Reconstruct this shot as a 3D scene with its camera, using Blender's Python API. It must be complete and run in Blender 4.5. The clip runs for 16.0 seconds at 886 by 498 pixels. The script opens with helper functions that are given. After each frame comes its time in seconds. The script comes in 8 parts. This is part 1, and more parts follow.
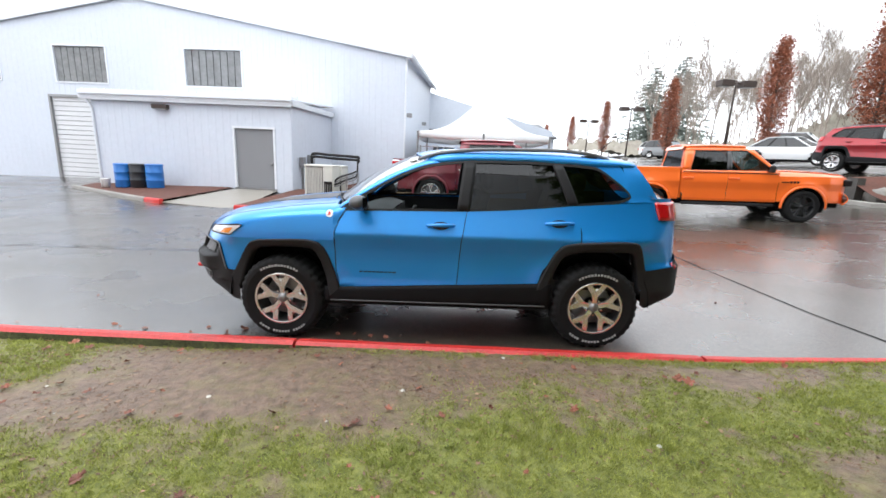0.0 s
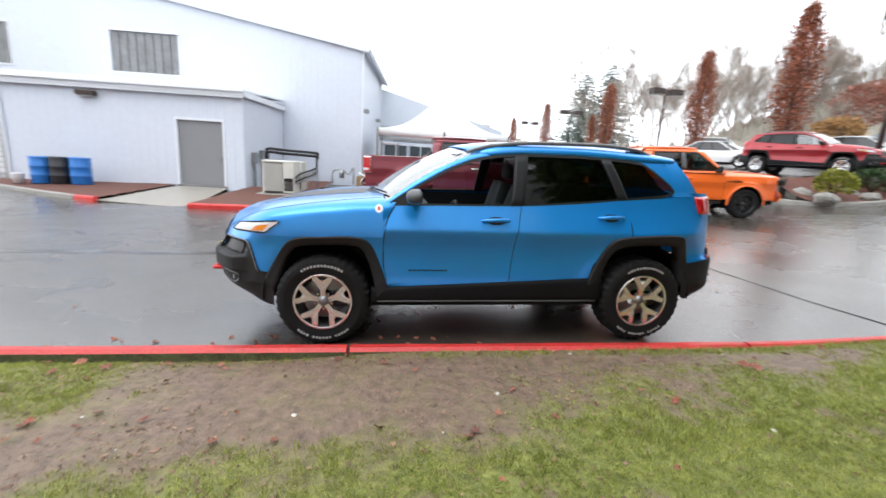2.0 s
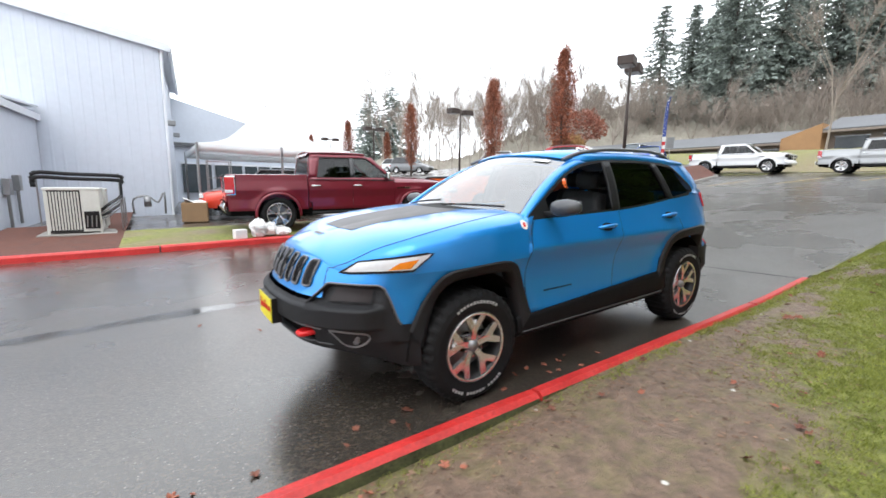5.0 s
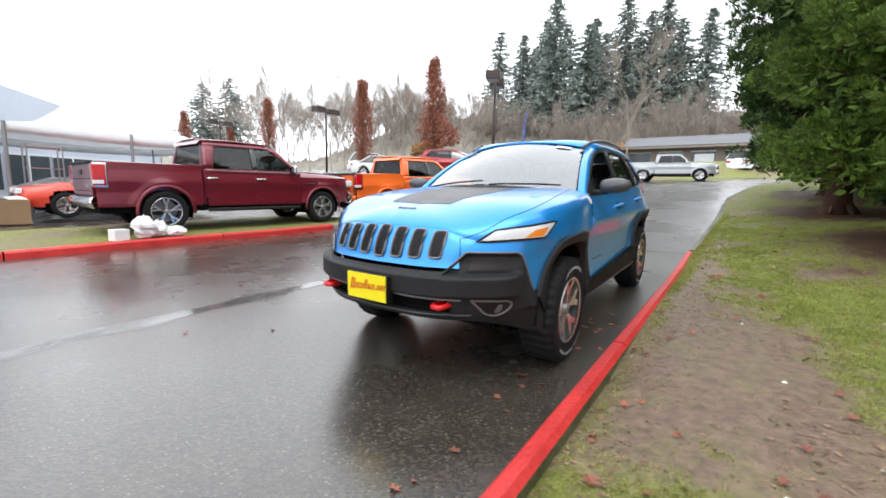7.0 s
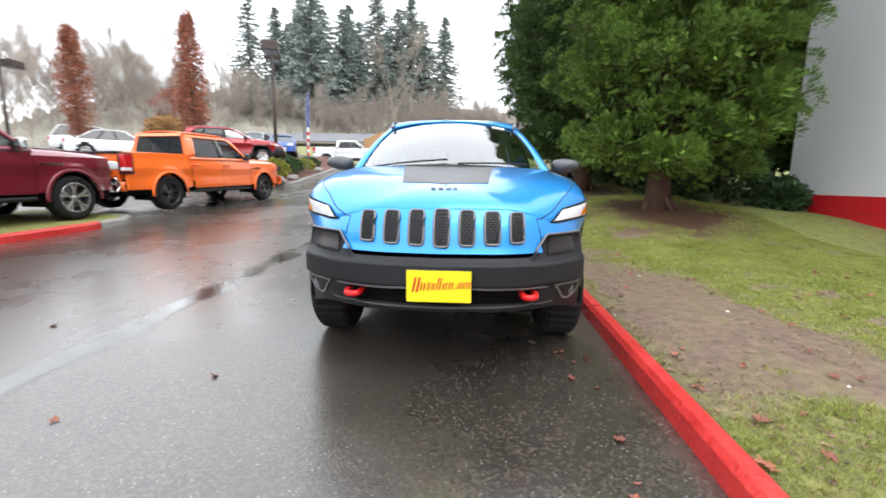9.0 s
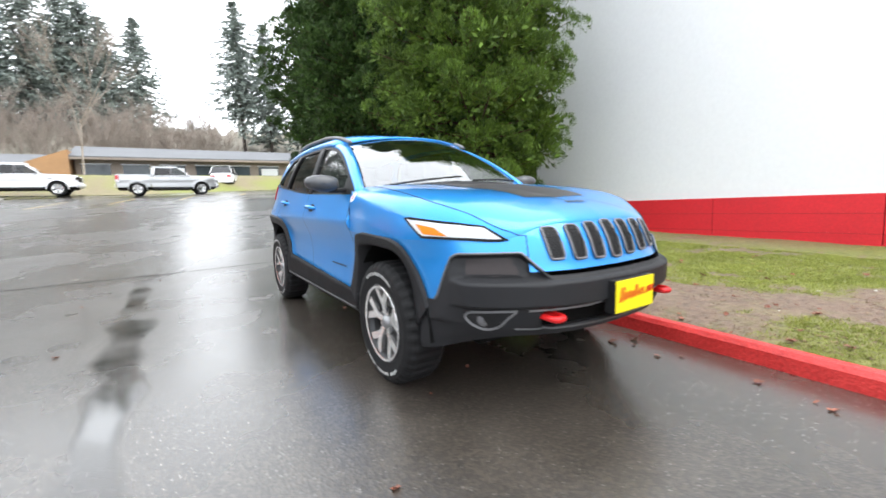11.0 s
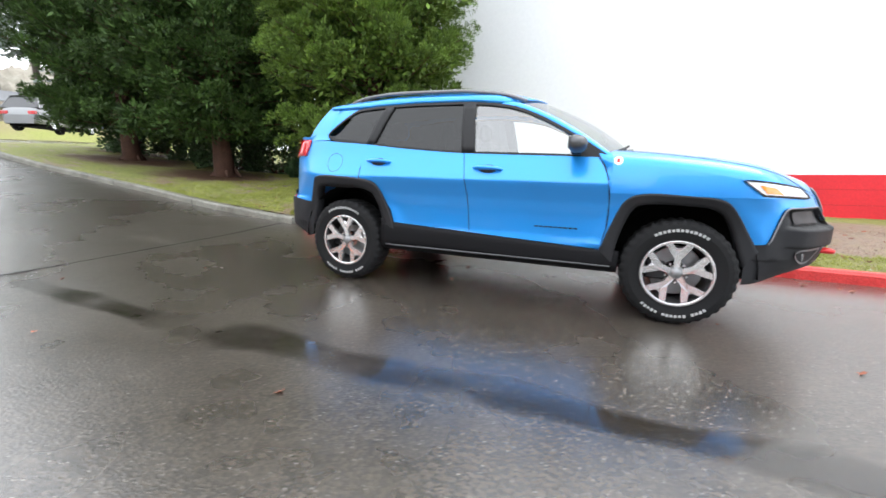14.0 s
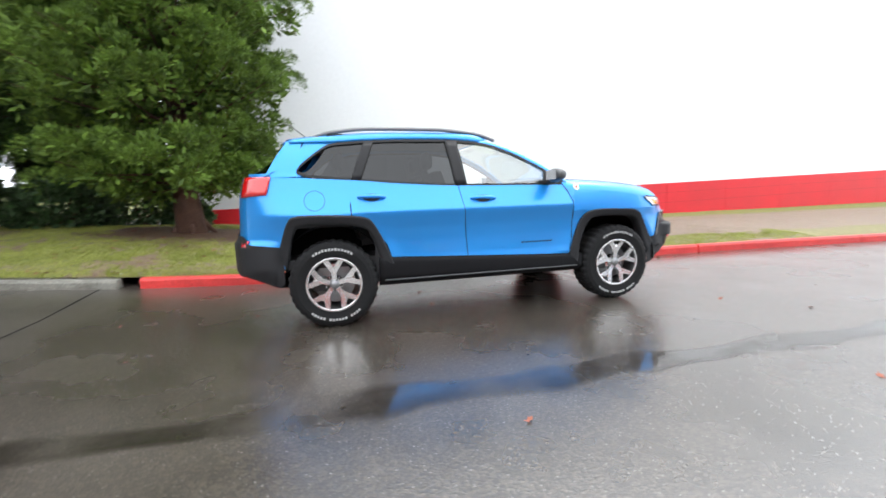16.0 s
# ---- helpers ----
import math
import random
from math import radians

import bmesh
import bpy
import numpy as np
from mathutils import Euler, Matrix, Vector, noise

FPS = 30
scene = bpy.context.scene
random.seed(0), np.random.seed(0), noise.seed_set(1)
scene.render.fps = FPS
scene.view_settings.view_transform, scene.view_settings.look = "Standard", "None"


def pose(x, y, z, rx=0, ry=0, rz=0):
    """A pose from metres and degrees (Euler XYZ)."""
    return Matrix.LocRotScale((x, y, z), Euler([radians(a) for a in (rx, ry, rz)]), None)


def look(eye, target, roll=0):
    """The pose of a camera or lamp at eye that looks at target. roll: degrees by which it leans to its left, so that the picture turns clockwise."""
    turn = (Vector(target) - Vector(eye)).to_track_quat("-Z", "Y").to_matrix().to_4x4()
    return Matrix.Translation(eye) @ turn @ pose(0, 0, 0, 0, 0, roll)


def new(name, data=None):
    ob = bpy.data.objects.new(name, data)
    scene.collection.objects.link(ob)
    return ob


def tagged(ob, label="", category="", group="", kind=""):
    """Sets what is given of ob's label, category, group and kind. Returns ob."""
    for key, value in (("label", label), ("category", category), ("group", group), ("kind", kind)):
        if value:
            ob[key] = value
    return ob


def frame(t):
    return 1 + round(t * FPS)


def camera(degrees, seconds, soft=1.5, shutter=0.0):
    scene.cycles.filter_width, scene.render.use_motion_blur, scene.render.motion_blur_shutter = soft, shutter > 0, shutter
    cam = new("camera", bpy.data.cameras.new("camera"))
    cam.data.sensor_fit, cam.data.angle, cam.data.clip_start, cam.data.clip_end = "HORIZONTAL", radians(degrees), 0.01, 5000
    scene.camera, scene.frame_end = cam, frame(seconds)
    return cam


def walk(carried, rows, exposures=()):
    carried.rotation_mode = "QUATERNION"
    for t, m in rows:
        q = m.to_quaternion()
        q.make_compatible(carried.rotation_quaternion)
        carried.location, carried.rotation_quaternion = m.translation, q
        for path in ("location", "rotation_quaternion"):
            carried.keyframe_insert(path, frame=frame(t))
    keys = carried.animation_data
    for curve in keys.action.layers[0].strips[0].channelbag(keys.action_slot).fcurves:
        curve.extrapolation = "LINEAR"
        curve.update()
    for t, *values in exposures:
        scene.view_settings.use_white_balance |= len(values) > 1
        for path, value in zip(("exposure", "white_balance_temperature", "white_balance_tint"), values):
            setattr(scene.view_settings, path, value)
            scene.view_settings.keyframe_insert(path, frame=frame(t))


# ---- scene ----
# Camera: the path is told in the frame of the parked car, which stands on a gentle slope
cam = camera(94.1, 16.0, soft=1.6, shutter=0.45)
SLOPE = 1.38
TILT = pose(0, 0, 0, 0, -SLOPE, 0)
PATH = [
    (0, (0.127, -4.302, 1.599), (0.079, -2.349, 1.171), 1.4),
    (0.5, (0.029, -4.287, 1.586), (-0.004, -2.331, 1.17), 2.2),
    (1, (-0.228, -4.289, 1.574), (-0.168, -2.331, 1.172), 1.9),
    (1.5, (-0.498, -4.234, 1.546), (-0.48, -2.27, 1.171), 1.0),
    (2, (-0.803, -4.13, 1.518), (-0.565, -2.19, 1.095), 2.2),
    (2.5, (-1.17, -4.013, 1.528), (-0.682, -2.122, 1.096), 2.0),
    (3, (-1.496, -3.795, 1.522), (-1.019, -1.893, 1.129), 0.9),
    (3.2, (-1.624, -3.676, 1.508), (-1.061, -1.796, 1.123), -1.2),
    (5.3, (-3.184, -2.715, 1.41), (-2.04, -1.11, 1.071), 0.2),
    (5.5, (-3.323, -2.622, 1.388), (-2.193, -1.011, 1.031), -0.0),
    (6, (-3.651, -2.373, 1.3), (-2.375, -0.857, 1.024), -1.9),
    (6.5, (-3.965, -2.093, 1.263), (-2.388, -0.889, 1.014), -0.7),
    (7, (-4.164, -1.763, 1.227), (-2.538, -0.64, 0.918), 0.7),
    (7.5, (-4.28, -1.405, 1.238), (-2.572, -0.441, 0.849), 0.7),
    (8, (-4.382, -1.015, 1.219), (-2.495, -0.502, 0.798), 0.4),
    (8.5, (-4.379, -0.604, 1.184), (-2.443, -0.257, 0.819), -1.7),
    (9, (-4.368, -0.1, 1.157), (-2.403, -0.014, 0.795), 0.8),
    (9.5, (-4.307, 0.397, 1.151), (-2.355, 0.212, 0.758), -1.3),
    (10, (-4.159, 0.893, 1.161), (-2.267, 0.402, 0.737), 1.3),
    (10.2, (-4.106, 1.111, 1.159), (-2.26, 0.453, 0.76), 0.7),
    (12.3, (-2.388, 2.922, 1.052), (-1.141, 1.384, 0.768), 1.7),
    (12.5, (-2.246, 3.044, 1.076), (-1.105, 1.44, 0.721), 2.5),
    (13, (-1.818, 3.388, 1.077), (-0.756, 1.741, 0.68), 0.9),
    (13.5, (-1.405, 3.775, 1.091), (-0.581, 1.983, 0.763), 2.5),
    (14, (-0.908, 4.064, 1.064), (-0.169, 2.248, 0.669), 1.2),
    (14.5, (-0.397, 4.301, 1.091), (0.096, 2.385, 0.798), 2.5),
    (15, (0.138, 4.458, 1.09), (0.256, 2.495, 0.726), 0.4),
    (15.5, (0.704, 4.491, 1.12), (0.58, 2.526, 0.769), -0.2),
    (16, (1.261, 4.435, 1.123), (0.797, 2.51, 0.845), -1.8),
]
walk(cam, [(t, TILT @ look(eye, target, roll)) for t, eye, target, roll in PATH],
     [(0, 0.85), (3.2, 0.8), (6, 0.75), (8, 0.8), (9, 1.04), (10.2, 1.19), (12.3, 1.17), (14, 1.26), (16, 1.19)])

# ---- overcast daylight ----
world = bpy.data.worlds.new("overcast")
scene.world = world
world.use_nodes = True
wn, wl = world.node_tree.nodes, world.node_tree.links
wn.clear()
sky = wn.new("ShaderNodeTexSky")
sky.sky_type = "NISHITA"
sky.sun_disc = False
sky.sun_elevation, sky.sun_rotation = radians(42), radians(200)
sky.air_density, sky.dust_density = 1.0, 4.0
grey = wn.new("ShaderNodeHueSaturation")
grey.inputs["Saturation"].default_value = 0.12
cloud = wn.new("ShaderNodeMix")
cloud.data_type = "RGBA"
cloud.inputs["Factor"].default_value = 0.93
cloud.inputs["B"].default_value = (13.1, 13.75, 14.6, 1)
back = wn.new("ShaderNodeBackground")
back.inputs["Strength"].default_value = 0.105
wout = wn.new("ShaderNodeOutputWorld")
wl.new(sky.outputs["Color"], grey.inputs["Color"])
wl.new(grey.outputs["Color"], cloud.inputs["A"])
wl.new(cloud.outputs["Result"], back.inputs["Color"])
wl.new(back.outputs["Background"], wout.inputs["Surface"])

sun = new("sun", bpy.data.lights.new("sun", "SUN"))
sun.data.energy, sun.data.angle, sun.data.color = 0.7, radians(40), (1.0, 0.97, 0.93)
sun.matrix_world = look((-12, -9, 28), (0, 0, 0))

# ---- small tools ----


def smoothstep(a, b, x):
    f = min(1.0, max(0.0, (x - a) / (b - a)))
    return f * f * (3 - 2 * f)


def lerp(a, b, f):
    return a + (b - a) * f


def curve(points):
    """A piecewise straight function from (x, value) pairs."""
    xs, vs = [p[0] for p in points], [p[1] for p in points]
    return lambda x: float(np.interp(x, xs, vs))


def bend(points):
    """A smooth function through (x, value) pairs that does not overshoot."""
    xs, vs = np.array([p[0] for p in points], float), np.array([p[1] for p in points], float)
    h, d = np.diff(xs), np.diff(vs) / np.diff(xs)
    m = np.concatenate([[d[0]], np.where(d[:-1] * d[1:] > 0, 2 * d[:-1] * d[1:] / (d[:-1] + d[1:] + 1e-12), 0.0), [d[-1]]])

    def value(x):
        x = min(max(x, xs[0]), xs[-1])
        i = min(len(h) - 1, max(0, int(np.searchsorted(xs, x)) - 1))
        t = (x - xs[i]) / h[i]
        return float((2 * t ** 3 - 3 * t * t + 1) * vs[i] + (t ** 3 - 2 * t * t + t) * h[i] * m[i] + (3 * t * t - 2 * t ** 3) * vs[i + 1] + (t ** 3 - t * t) * h[i] * m[i + 1])
    return value


def spline(points, n=12):
    """Points of a Catmull-Rom curve through the given ones."""
    p = [Vector(q) for q in points]
    p = [2 * p[0] - p[1]] + p + [2 * p[-1] - p[-2]]
    out = []
    for i in range(1, len(p) - 2):
        for k in range(n):
            t = k / n
            a, b, c, d = p[i - 1], p[i], p[i + 1], p[i + 2]
            out.append(0.5 * ((2 * b) + (c - a) * t + (2 * a - 5 * b + 4 * c - d) * t * t + (3 * b - a - 3 * c + d) * t ** 3))
    out.append(p[-2].copy())
    return out


def thing(name, label, category, group="", m=None):
    """An Empty at a thing's base that carries its parts."""
    ob = new(name)
    ob.empty_display_size = 0.1
    if m is not None:
        ob.matrix_world = m
    return tagged(ob, label, category, group)


def shape(name, verts, faces, material, parent=None, label="", smooth=True, thick=0.0, bevel=0.0):
    """A mesh object from vertices and faces."""
    me = bpy.data.meshes.new(name)
    me.from_pydata([tuple(v) for v in verts], [], faces)
    me.validate()
    if smooth:
        me.shade_smooth()
    for m in material if isinstance(material, (list, tuple)) else [material]:
        me.materials.append(m)
    ob = new(name, me)
    ob.parent = parent
    if label:
        tagged(ob, label)
    if thick:
        mod = ob.modifiers.new("thickness", "SOLIDIFY")
        mod.thickness, mod.offset = thick, 0
    if bevel:
        mod = ob.modifiers.new("bevel", "BEVEL")
        mod.width, mod.segments, mod.limit_method = bevel, 2, "ANGLE"
    return ob


def share(ob, parent=None, m=None, name=None):
    """Another object on the same mesh."""
    o = new(name or ob.name.split(".")[0], ob.data)
    o.parent = parent
    if m is not None:
        o.matrix_basis = m
    return o


class Geo:
    """Collects vertices and faces of one mesh."""

    def __init__(self):
        self.v, self.f = [], []

    def add(self, verts, faces):
        k = len(self.v)
        self.v += [tuple(v) for v in verts]
        self.f += [tuple(i + k for i in f) for f in faces]
        return self

    def box(self, a, b, m=None):
        (x0, y0, z0), (x1, y1, z1) = a, b
        v = [Vector(c) for c in ((x0, y0, z0), (x1, y0, z0), (x1, y1, z0), (x0, y1, z0), (x0, y0, z1), (x1, y0, z1), (x1, y1, z1), (x0, y1, z1))]
        if m is not None:
            v = [m @ c for c in v]
        return self.add(v, [(3, 2, 1, 0), (4, 5, 6, 7), (0, 1, 5, 4), (1, 2, 6, 5), (2, 3, 7, 6), (3, 0, 4, 7)])

    def tube(self, pts, radii, n=8, cap=True):
        pts = [Vector(p) for p in pts]
        if not isinstance(radii, (list, tuple)):
            radii = [radii] * len(pts)
        v, f = [], []
        up = Vector((0, 0, 1))
        for i, p in enumerate(pts):
            d = (pts[min(i + 1, len(pts) - 1)] - pts[max(i - 1, 0)]).normalized()
            a = d.cross(up if abs(d.z) < 0.9 else Vector((1, 0, 0))).normalized()
            b = d.cross(a)
            for k in range(n):
                t = 2 * math.pi * k / n
                v.append(p + radii[i] * (math.cos(t) * a + math.sin(t) * b))
        for i in range(len(pts) - 1):
            for k in range(n):
                f.append((i * n + k, i * n + (k + 1) % n, (i + 1) * n + (k + 1) % n, (i + 1) * n + k))
        if cap:
            f += [tuple(range(n))[::-1], tuple(range((len(pts) - 1) * n, len(pts) * n))]
        return self.add(v, f)

    def lathe(self, prof, n=32, m=None, axis="y"):
        """prof: (radius, along) pairs, turned about the axis."""
        v, f = [], []
        for r, h in prof:
            for k in range(n):
                t = 2 * math.pi * k / n
                c = (r * math.cos(t), h, r * math.sin(t)) if axis == "y" else (r * math.cos(t), r * math.sin(t), h)
                v.append(m @ Vector(c) if m is not None else c)
        for i in range(len(prof) - 1):
            for k in range(n):
                f.append((i * n + k, i * n + (k + 1) % n, (i + 1) * n + (k + 1) % n, (i + 1) * n + k))
        return self.add(v, f)

    def grid(self, fn, us, vs, keep=None):
        us, vs = list(us), list(vs)
        nv = len(vs)
        v = [fn(u, w) for u in us for w in vs]
        f = []
        for i in range(len(us) - 1):
            for j in range(nv - 1):
                if keep is None or keep(0.5 * (us[i] + us[i + 1]), 0.5 * (vs[j] + vs[j + 1])):
                    f.append((i * nv + j, (i + 1) * nv + j, (i + 1) * nv + j + 1, i * nv + j + 1))
        return self.add(v, f)

    def prism(self, poly, fn0, fn1):
        """A polygon, given in two dimensions, between two layers."""
        n = len(poly)
        self.add([fn0(*p) for p in poly] + [fn1(*p) for p in poly],
                 [tuple(range(n))[::-1], tuple(range(n, 2 * n))] + [(i, (i + 1) % n, n + (i + 1) % n, n + i) for i in range(n)])
        return self

    def weld(self):
        """Joins vertices that lie on one another."""
        seen, to = {}, []
        for p in self.v:
            to.append(seen.setdefault((round(p[0], 4), round(p[1], 4), round(p[2], 4)), len(seen)))
        self.v = list(seen)
        self.f = [tuple(to[i] for i in f) for f in self.f]
        return self

    def make(self, name, material, parent=None, label="", smooth=False, thick=0.0, bevel=0.0):
        return shape(name, self.v, self.f, material, parent, label, smooth, thick, bevel)


def lin(a, b, n):
    return [a + (b - a) * i / (n - 1) for i in range(n)]


# ---- the lie of the land ----
# the road climbs more steeply along the lawn than along the planter
CROSSFALL = curve([(2.4, 0), (4, 0.05), (6, 0.14), (8, 0.27), (10, 0.38), (12, 0.45), (17, 0.52), (22, 0.42), (29, 0.16), (36, 0), (50, 0)])


def road_z(x, y):
    z = 0.0241 * x + CROSSFALL(x) * min(1.0, max(0.0, (6.5 - y) / 8.0))
    if x > 1.5:
        z += 0.0033 * min(x - 1.5, 10.77) ** 2 + max(0.0, x - 12.27) * 0.0711
    if x > 60:
        z -= (x - 60) * 0.06
    return z + 0.012 * min(max(0.0, y - 2), 40)


KERB_NEAR = curve([(-60, 2.0), (-14, -0.2), (-8, -0.80), (-5, -1.06), (-3, -1.13), (0, -1.19), (3.7, -1.26), (4.6, -1.31), (6, -1.38), (8, -1.52), (10, -1.57), (12, -1.66), (14.5, -2.05), (17, -2.5), (19.5, -3.05), (21, -3.9), (22.5, -5.2), (24, -7.0), (25, -9.5), (25.5, -14)])


def lawn_z(x, y):
    d = max(0.0, KERB_NEAR(x) - y)
    w = smoothstep(1.0, 4.6, x)
    rise = lerp(0.09 * (1 - math.exp(-d / 1.4)), max(0.07, 0.46 - CROSSFALL(x)) * (1 - math.exp(-d / 1.1)), w)
    dip = lerp(0.05, 0.15, w) * smoothstep(3.5, 6.5, d)
    return road_z(x, y) + 0.115 + rise - dip - lerp(0.085, 0.015, smoothstep(-1.9, -0.5, x)) * math.exp(-max(0.0, d - 0.10) / 0.22)

# ---- materials ----
def mat(name, col, rough=0.5, metal=0.0, var=0.15, scale=3.0, fine=40.0, bump=0.0, coat=0.0, spec=0.5, rvar=0.1, tint=None, random_obj=0.0, island=0.0):
    """A procedural surface: colour and roughness vary at two scales, with fine relief."""
    m = bpy.data.materials.new(name)
    m.use_nodes = True
    n, l = m.node_tree.nodes, m.node_tree.links
    b = n["Principled BSDF"]
    tc = n.new("ShaderNodeTexCoord")
    big, small = n.new("ShaderNodeTexNoise"), n.new("ShaderNodeTexNoise")
    big.inputs["Scale"].default_value, big.inputs["Detail"].default_value = scale, 4
    small.inputs["Scale"].default_value, small.inputs["Detail"].default_value = fine, 3
    for t in (big, small):
        l.new(tc.outputs["Object"], t.inputs["Vector"])
    add = n.new("ShaderNodeMath")
    add.operation = "MULTIPLY_ADD"
    add.inputs[1].default_value = 0.5
    l.new(small.outputs["Fac"], add.inputs[0])
    half = n.new("ShaderNodeMath")
    half.operation = "MULTIPLY"
    half.inputs[1].default_value = 0.5
    l.new(big.outputs["Fac"], half.inputs[0])
    l.new(half.outputs[0], add.inputs[2])
    ramp = n.new("ShaderNodeMapRange")
    ramp.inputs["From Min"].default_value, ramp.inputs["From Max"].default_value = 0.3, 0.7
    l.new(add.outputs[0], ramp.inputs["Value"])
    mix = n.new("ShaderNodeMix")
    mix.data_type = "RGBA"
    lo = [c * (1 - var) for c in col]
    hi = [min(1.0, c * (1 + var)) for c in (tint or col)]
    mix.inputs["A"].default_value, mix.inputs["B"].default_value = (*lo, 1), (*hi, 1)
    l.new(ramp.outputs["Result"], mix.inputs["Factor"])
    last = mix.outputs["Result"]
    if random_obj or island:
        src = n.new("ShaderNodeObjectInfo") if random_obj else n.new("ShaderNodeNewGeometry")
        hs = n.new("ShaderNodeHueSaturation")
        mr = n.new("ShaderNodeMapRange")
        a = random_obj or island
        mr.inputs["To Min"].default_value, mr.inputs["To Max"].default_value = 1 - a, 1 + a
        l.new(src.outputs["Random" if random_obj else "Random Per Island"], mr.inputs["Value"])
        l.new(mr.outputs["Result"], hs.inputs["Value"])
        l.new(last, hs.inputs["Color"])
        last = hs.outputs["Color"]
    l.new(last, b.inputs["Base Color"])
    rr = n.new("ShaderNodeMapRange")
    rr.inputs["To Min"].default_value, rr.inputs["To Max"].default_value = max(0.02, rough - rvar), min(1.0, rough + rvar)
    l.new(big.outputs["Fac"], rr.inputs["Value"])
    l.new(rr.outputs["Result"], b.inputs["Roughness"])
    b.inputs["Metallic"].default_value = metal
    b.inputs["Specular IOR Level"].default_value = spec
    b.inputs["Coat Weight"].default_value = coat
    b.inputs["Coat Roughness"].default_value = 0.04
    if bump:
        bp = n.new("ShaderNodeBump")
        bp.inputs["Strength"].default_value, bp.inputs["Distance"].default_value = min(1.0, bump), 0.01
        l.new(small.outputs["Fac"], bp.inputs["Height"])
        l.new(bp.outputs["Normal"], b.inputs["Normal"])
    return m


def glass(name, tint, gloss=0.02, base=0.06):
    """A clear or tinted pane: see-through, with a glossy surface."""
    m = bpy.data.materials.new(name)
    m.use_nodes = True
    n, l = m.node_tree.nodes, m.node_tree.links
    n.clear()
    tr, gl, mx, fr, out = (n.new("ShaderNode" + k) for k in ("BsdfTransparent", "BsdfGlossy", "MixShader", "LayerWeight", "OutputMaterial"))
    tr.inputs["Color"].default_value = (*tint, 1)
    gl.inputs["Roughness"].default_value = gloss
    fr.inputs["Blend"].default_value = 0.5
    pw, ma = n.new("ShaderNodeMath"), n.new("ShaderNodeMath")
    pw.operation, ma.operation = "POWER", "MULTIPLY_ADD"
    pw.inputs[1].default_value = 4.5
    ma.inputs[1].default_value, ma.inputs[2].default_value = 0.9, base
    l.new(fr.outputs["Facing"], pw.inputs[0])
    l.new(pw.outputs[0], ma.inputs[0])
    l.new(ma.outputs[0], mx.inputs[0])
    l.new(tr.outputs[0], mx.inputs[1])
    l.new(gl.outputs[0], mx.inputs[2])
    l.new(mx.outputs[0], out.inputs["Surface"])
    return m


def paint(name, col, metal=0.3):
    """Car paint under a clear coat dulled by fine rain."""
    m = mat(name, col, rough=0.34, metal=metal, var=0.05, scale=2, fine=600, coat=0.85, rvar=0.03)
    m.node_tree.nodes["Principled BSDF"].inputs["Coat Roughness"].default_value = 0.08
    return m


BLUE = paint("blue car paint", (0.010, 0.265, 0.725), 0.45)
RED_PAINT = paint("red car paint", (0.33, 0.012, 0.02))
MAROON = paint("maroon truck paint", (0.17, 0.008, 0.02))
ORANGE = paint("orange truck paint", (0.95, 0.165, 0.02), 0.1)
CORAL = paint("orange red car paint", (0.70, 0.05, 0.02), 0.1)
WHITE_PAINT = paint("white car paint", (0.78, 0.79, 0.80), 0.0)
SILVER_PAINT = paint("silver car paint", (0.42, 0.43, 0.44), 0.5)
GREY_PAINT = paint("grey car paint", (0.20, 0.205, 0.21), 0.4)
BLACK_PAINT = paint("black car paint", (0.01, 0.01, 0.012), 0.1)
NAVY_PAINT = paint("royal blue car paint", (0.01, 0.08, 0.42), 0.2)
PLASTIC = mat("textured charcoal plastic", (0.016, 0.0163, 0.018), 0.55, var=0.2, fine=300, bump=0.15, spec=0.28)
BLACK = mat("black rubber trim", (0.010, 0.010, 0.011), 0.5, var=0.2, spec=0.3)
MATTE = mat("matte black decal", (0.045, 0.041, 0.043), 0.40, var=0.1, fine=200)
TYRE = mat("black tyre rubber", (0.009, 0.009, 0.0095), 0.75, var=0.25, fine=120, bump=0.2, spec=0.25)
LETTER = mat("raised white tyre lettering", (0.42, 0.42, 0.41), 0.6)
ALLOY = mat("machined alloy", (0.82, 0.81, 0.80), 0.18, 0.88, var=0.06, fine=200)
POCKET = mat("dark grey wheel pocket", (0.035, 0.035, 0.037), 0.4, 0.5)
CHROME = mat("chrome", (0.75, 0.75, 0.76), 0.1, 1.0, var=0.04, rvar=0.04)
SATIN = mat("satin grey trim", (0.28, 0.285, 0.29), 0.35, 0.7, var=0.08)
SATIN_DARK = mat("dark satin grey trim", (0.09, 0.092, 0.096), 0.4, 0.3, var=0.1)
BEZEL = mat("grey satin bezel", (0.17, 0.17, 0.175), 0.4, 0.4, var=0.1)
SILL = mat("black sill plastic", (0.007, 0.007, 0.008), 0.55, var=0.2, fine=300, bump=0.1, spec=0.14)
MESHBLACK = mat("black grille mesh", (0.02, 0.02, 0.021), 0.45, 0.2)
UNDER = mat("dark underbody", (0.006, 0.006, 0.006), 0.9, spec=0.1)
SEAT = mat("black seat upholstery", (0.03, 0.03, 0.032), 0.7, var=0.2, fine=90, bump=0.1)
CABIN = mat("dark cabin plastic", (0.022, 0.022, 0.024), 0.6)
HEADLINER = mat("light grey headliner", (0.4, 0.4, 0.39), 0.8)
HOOK = mat("red tow hook enamel", (0.62, 0.01, 0.012), 0.35, var=0.08)
TAIL = mat("red tail lamp lens", (0.50, 0.006, 0.010), 0.12, coat=1.0, var=0.2)
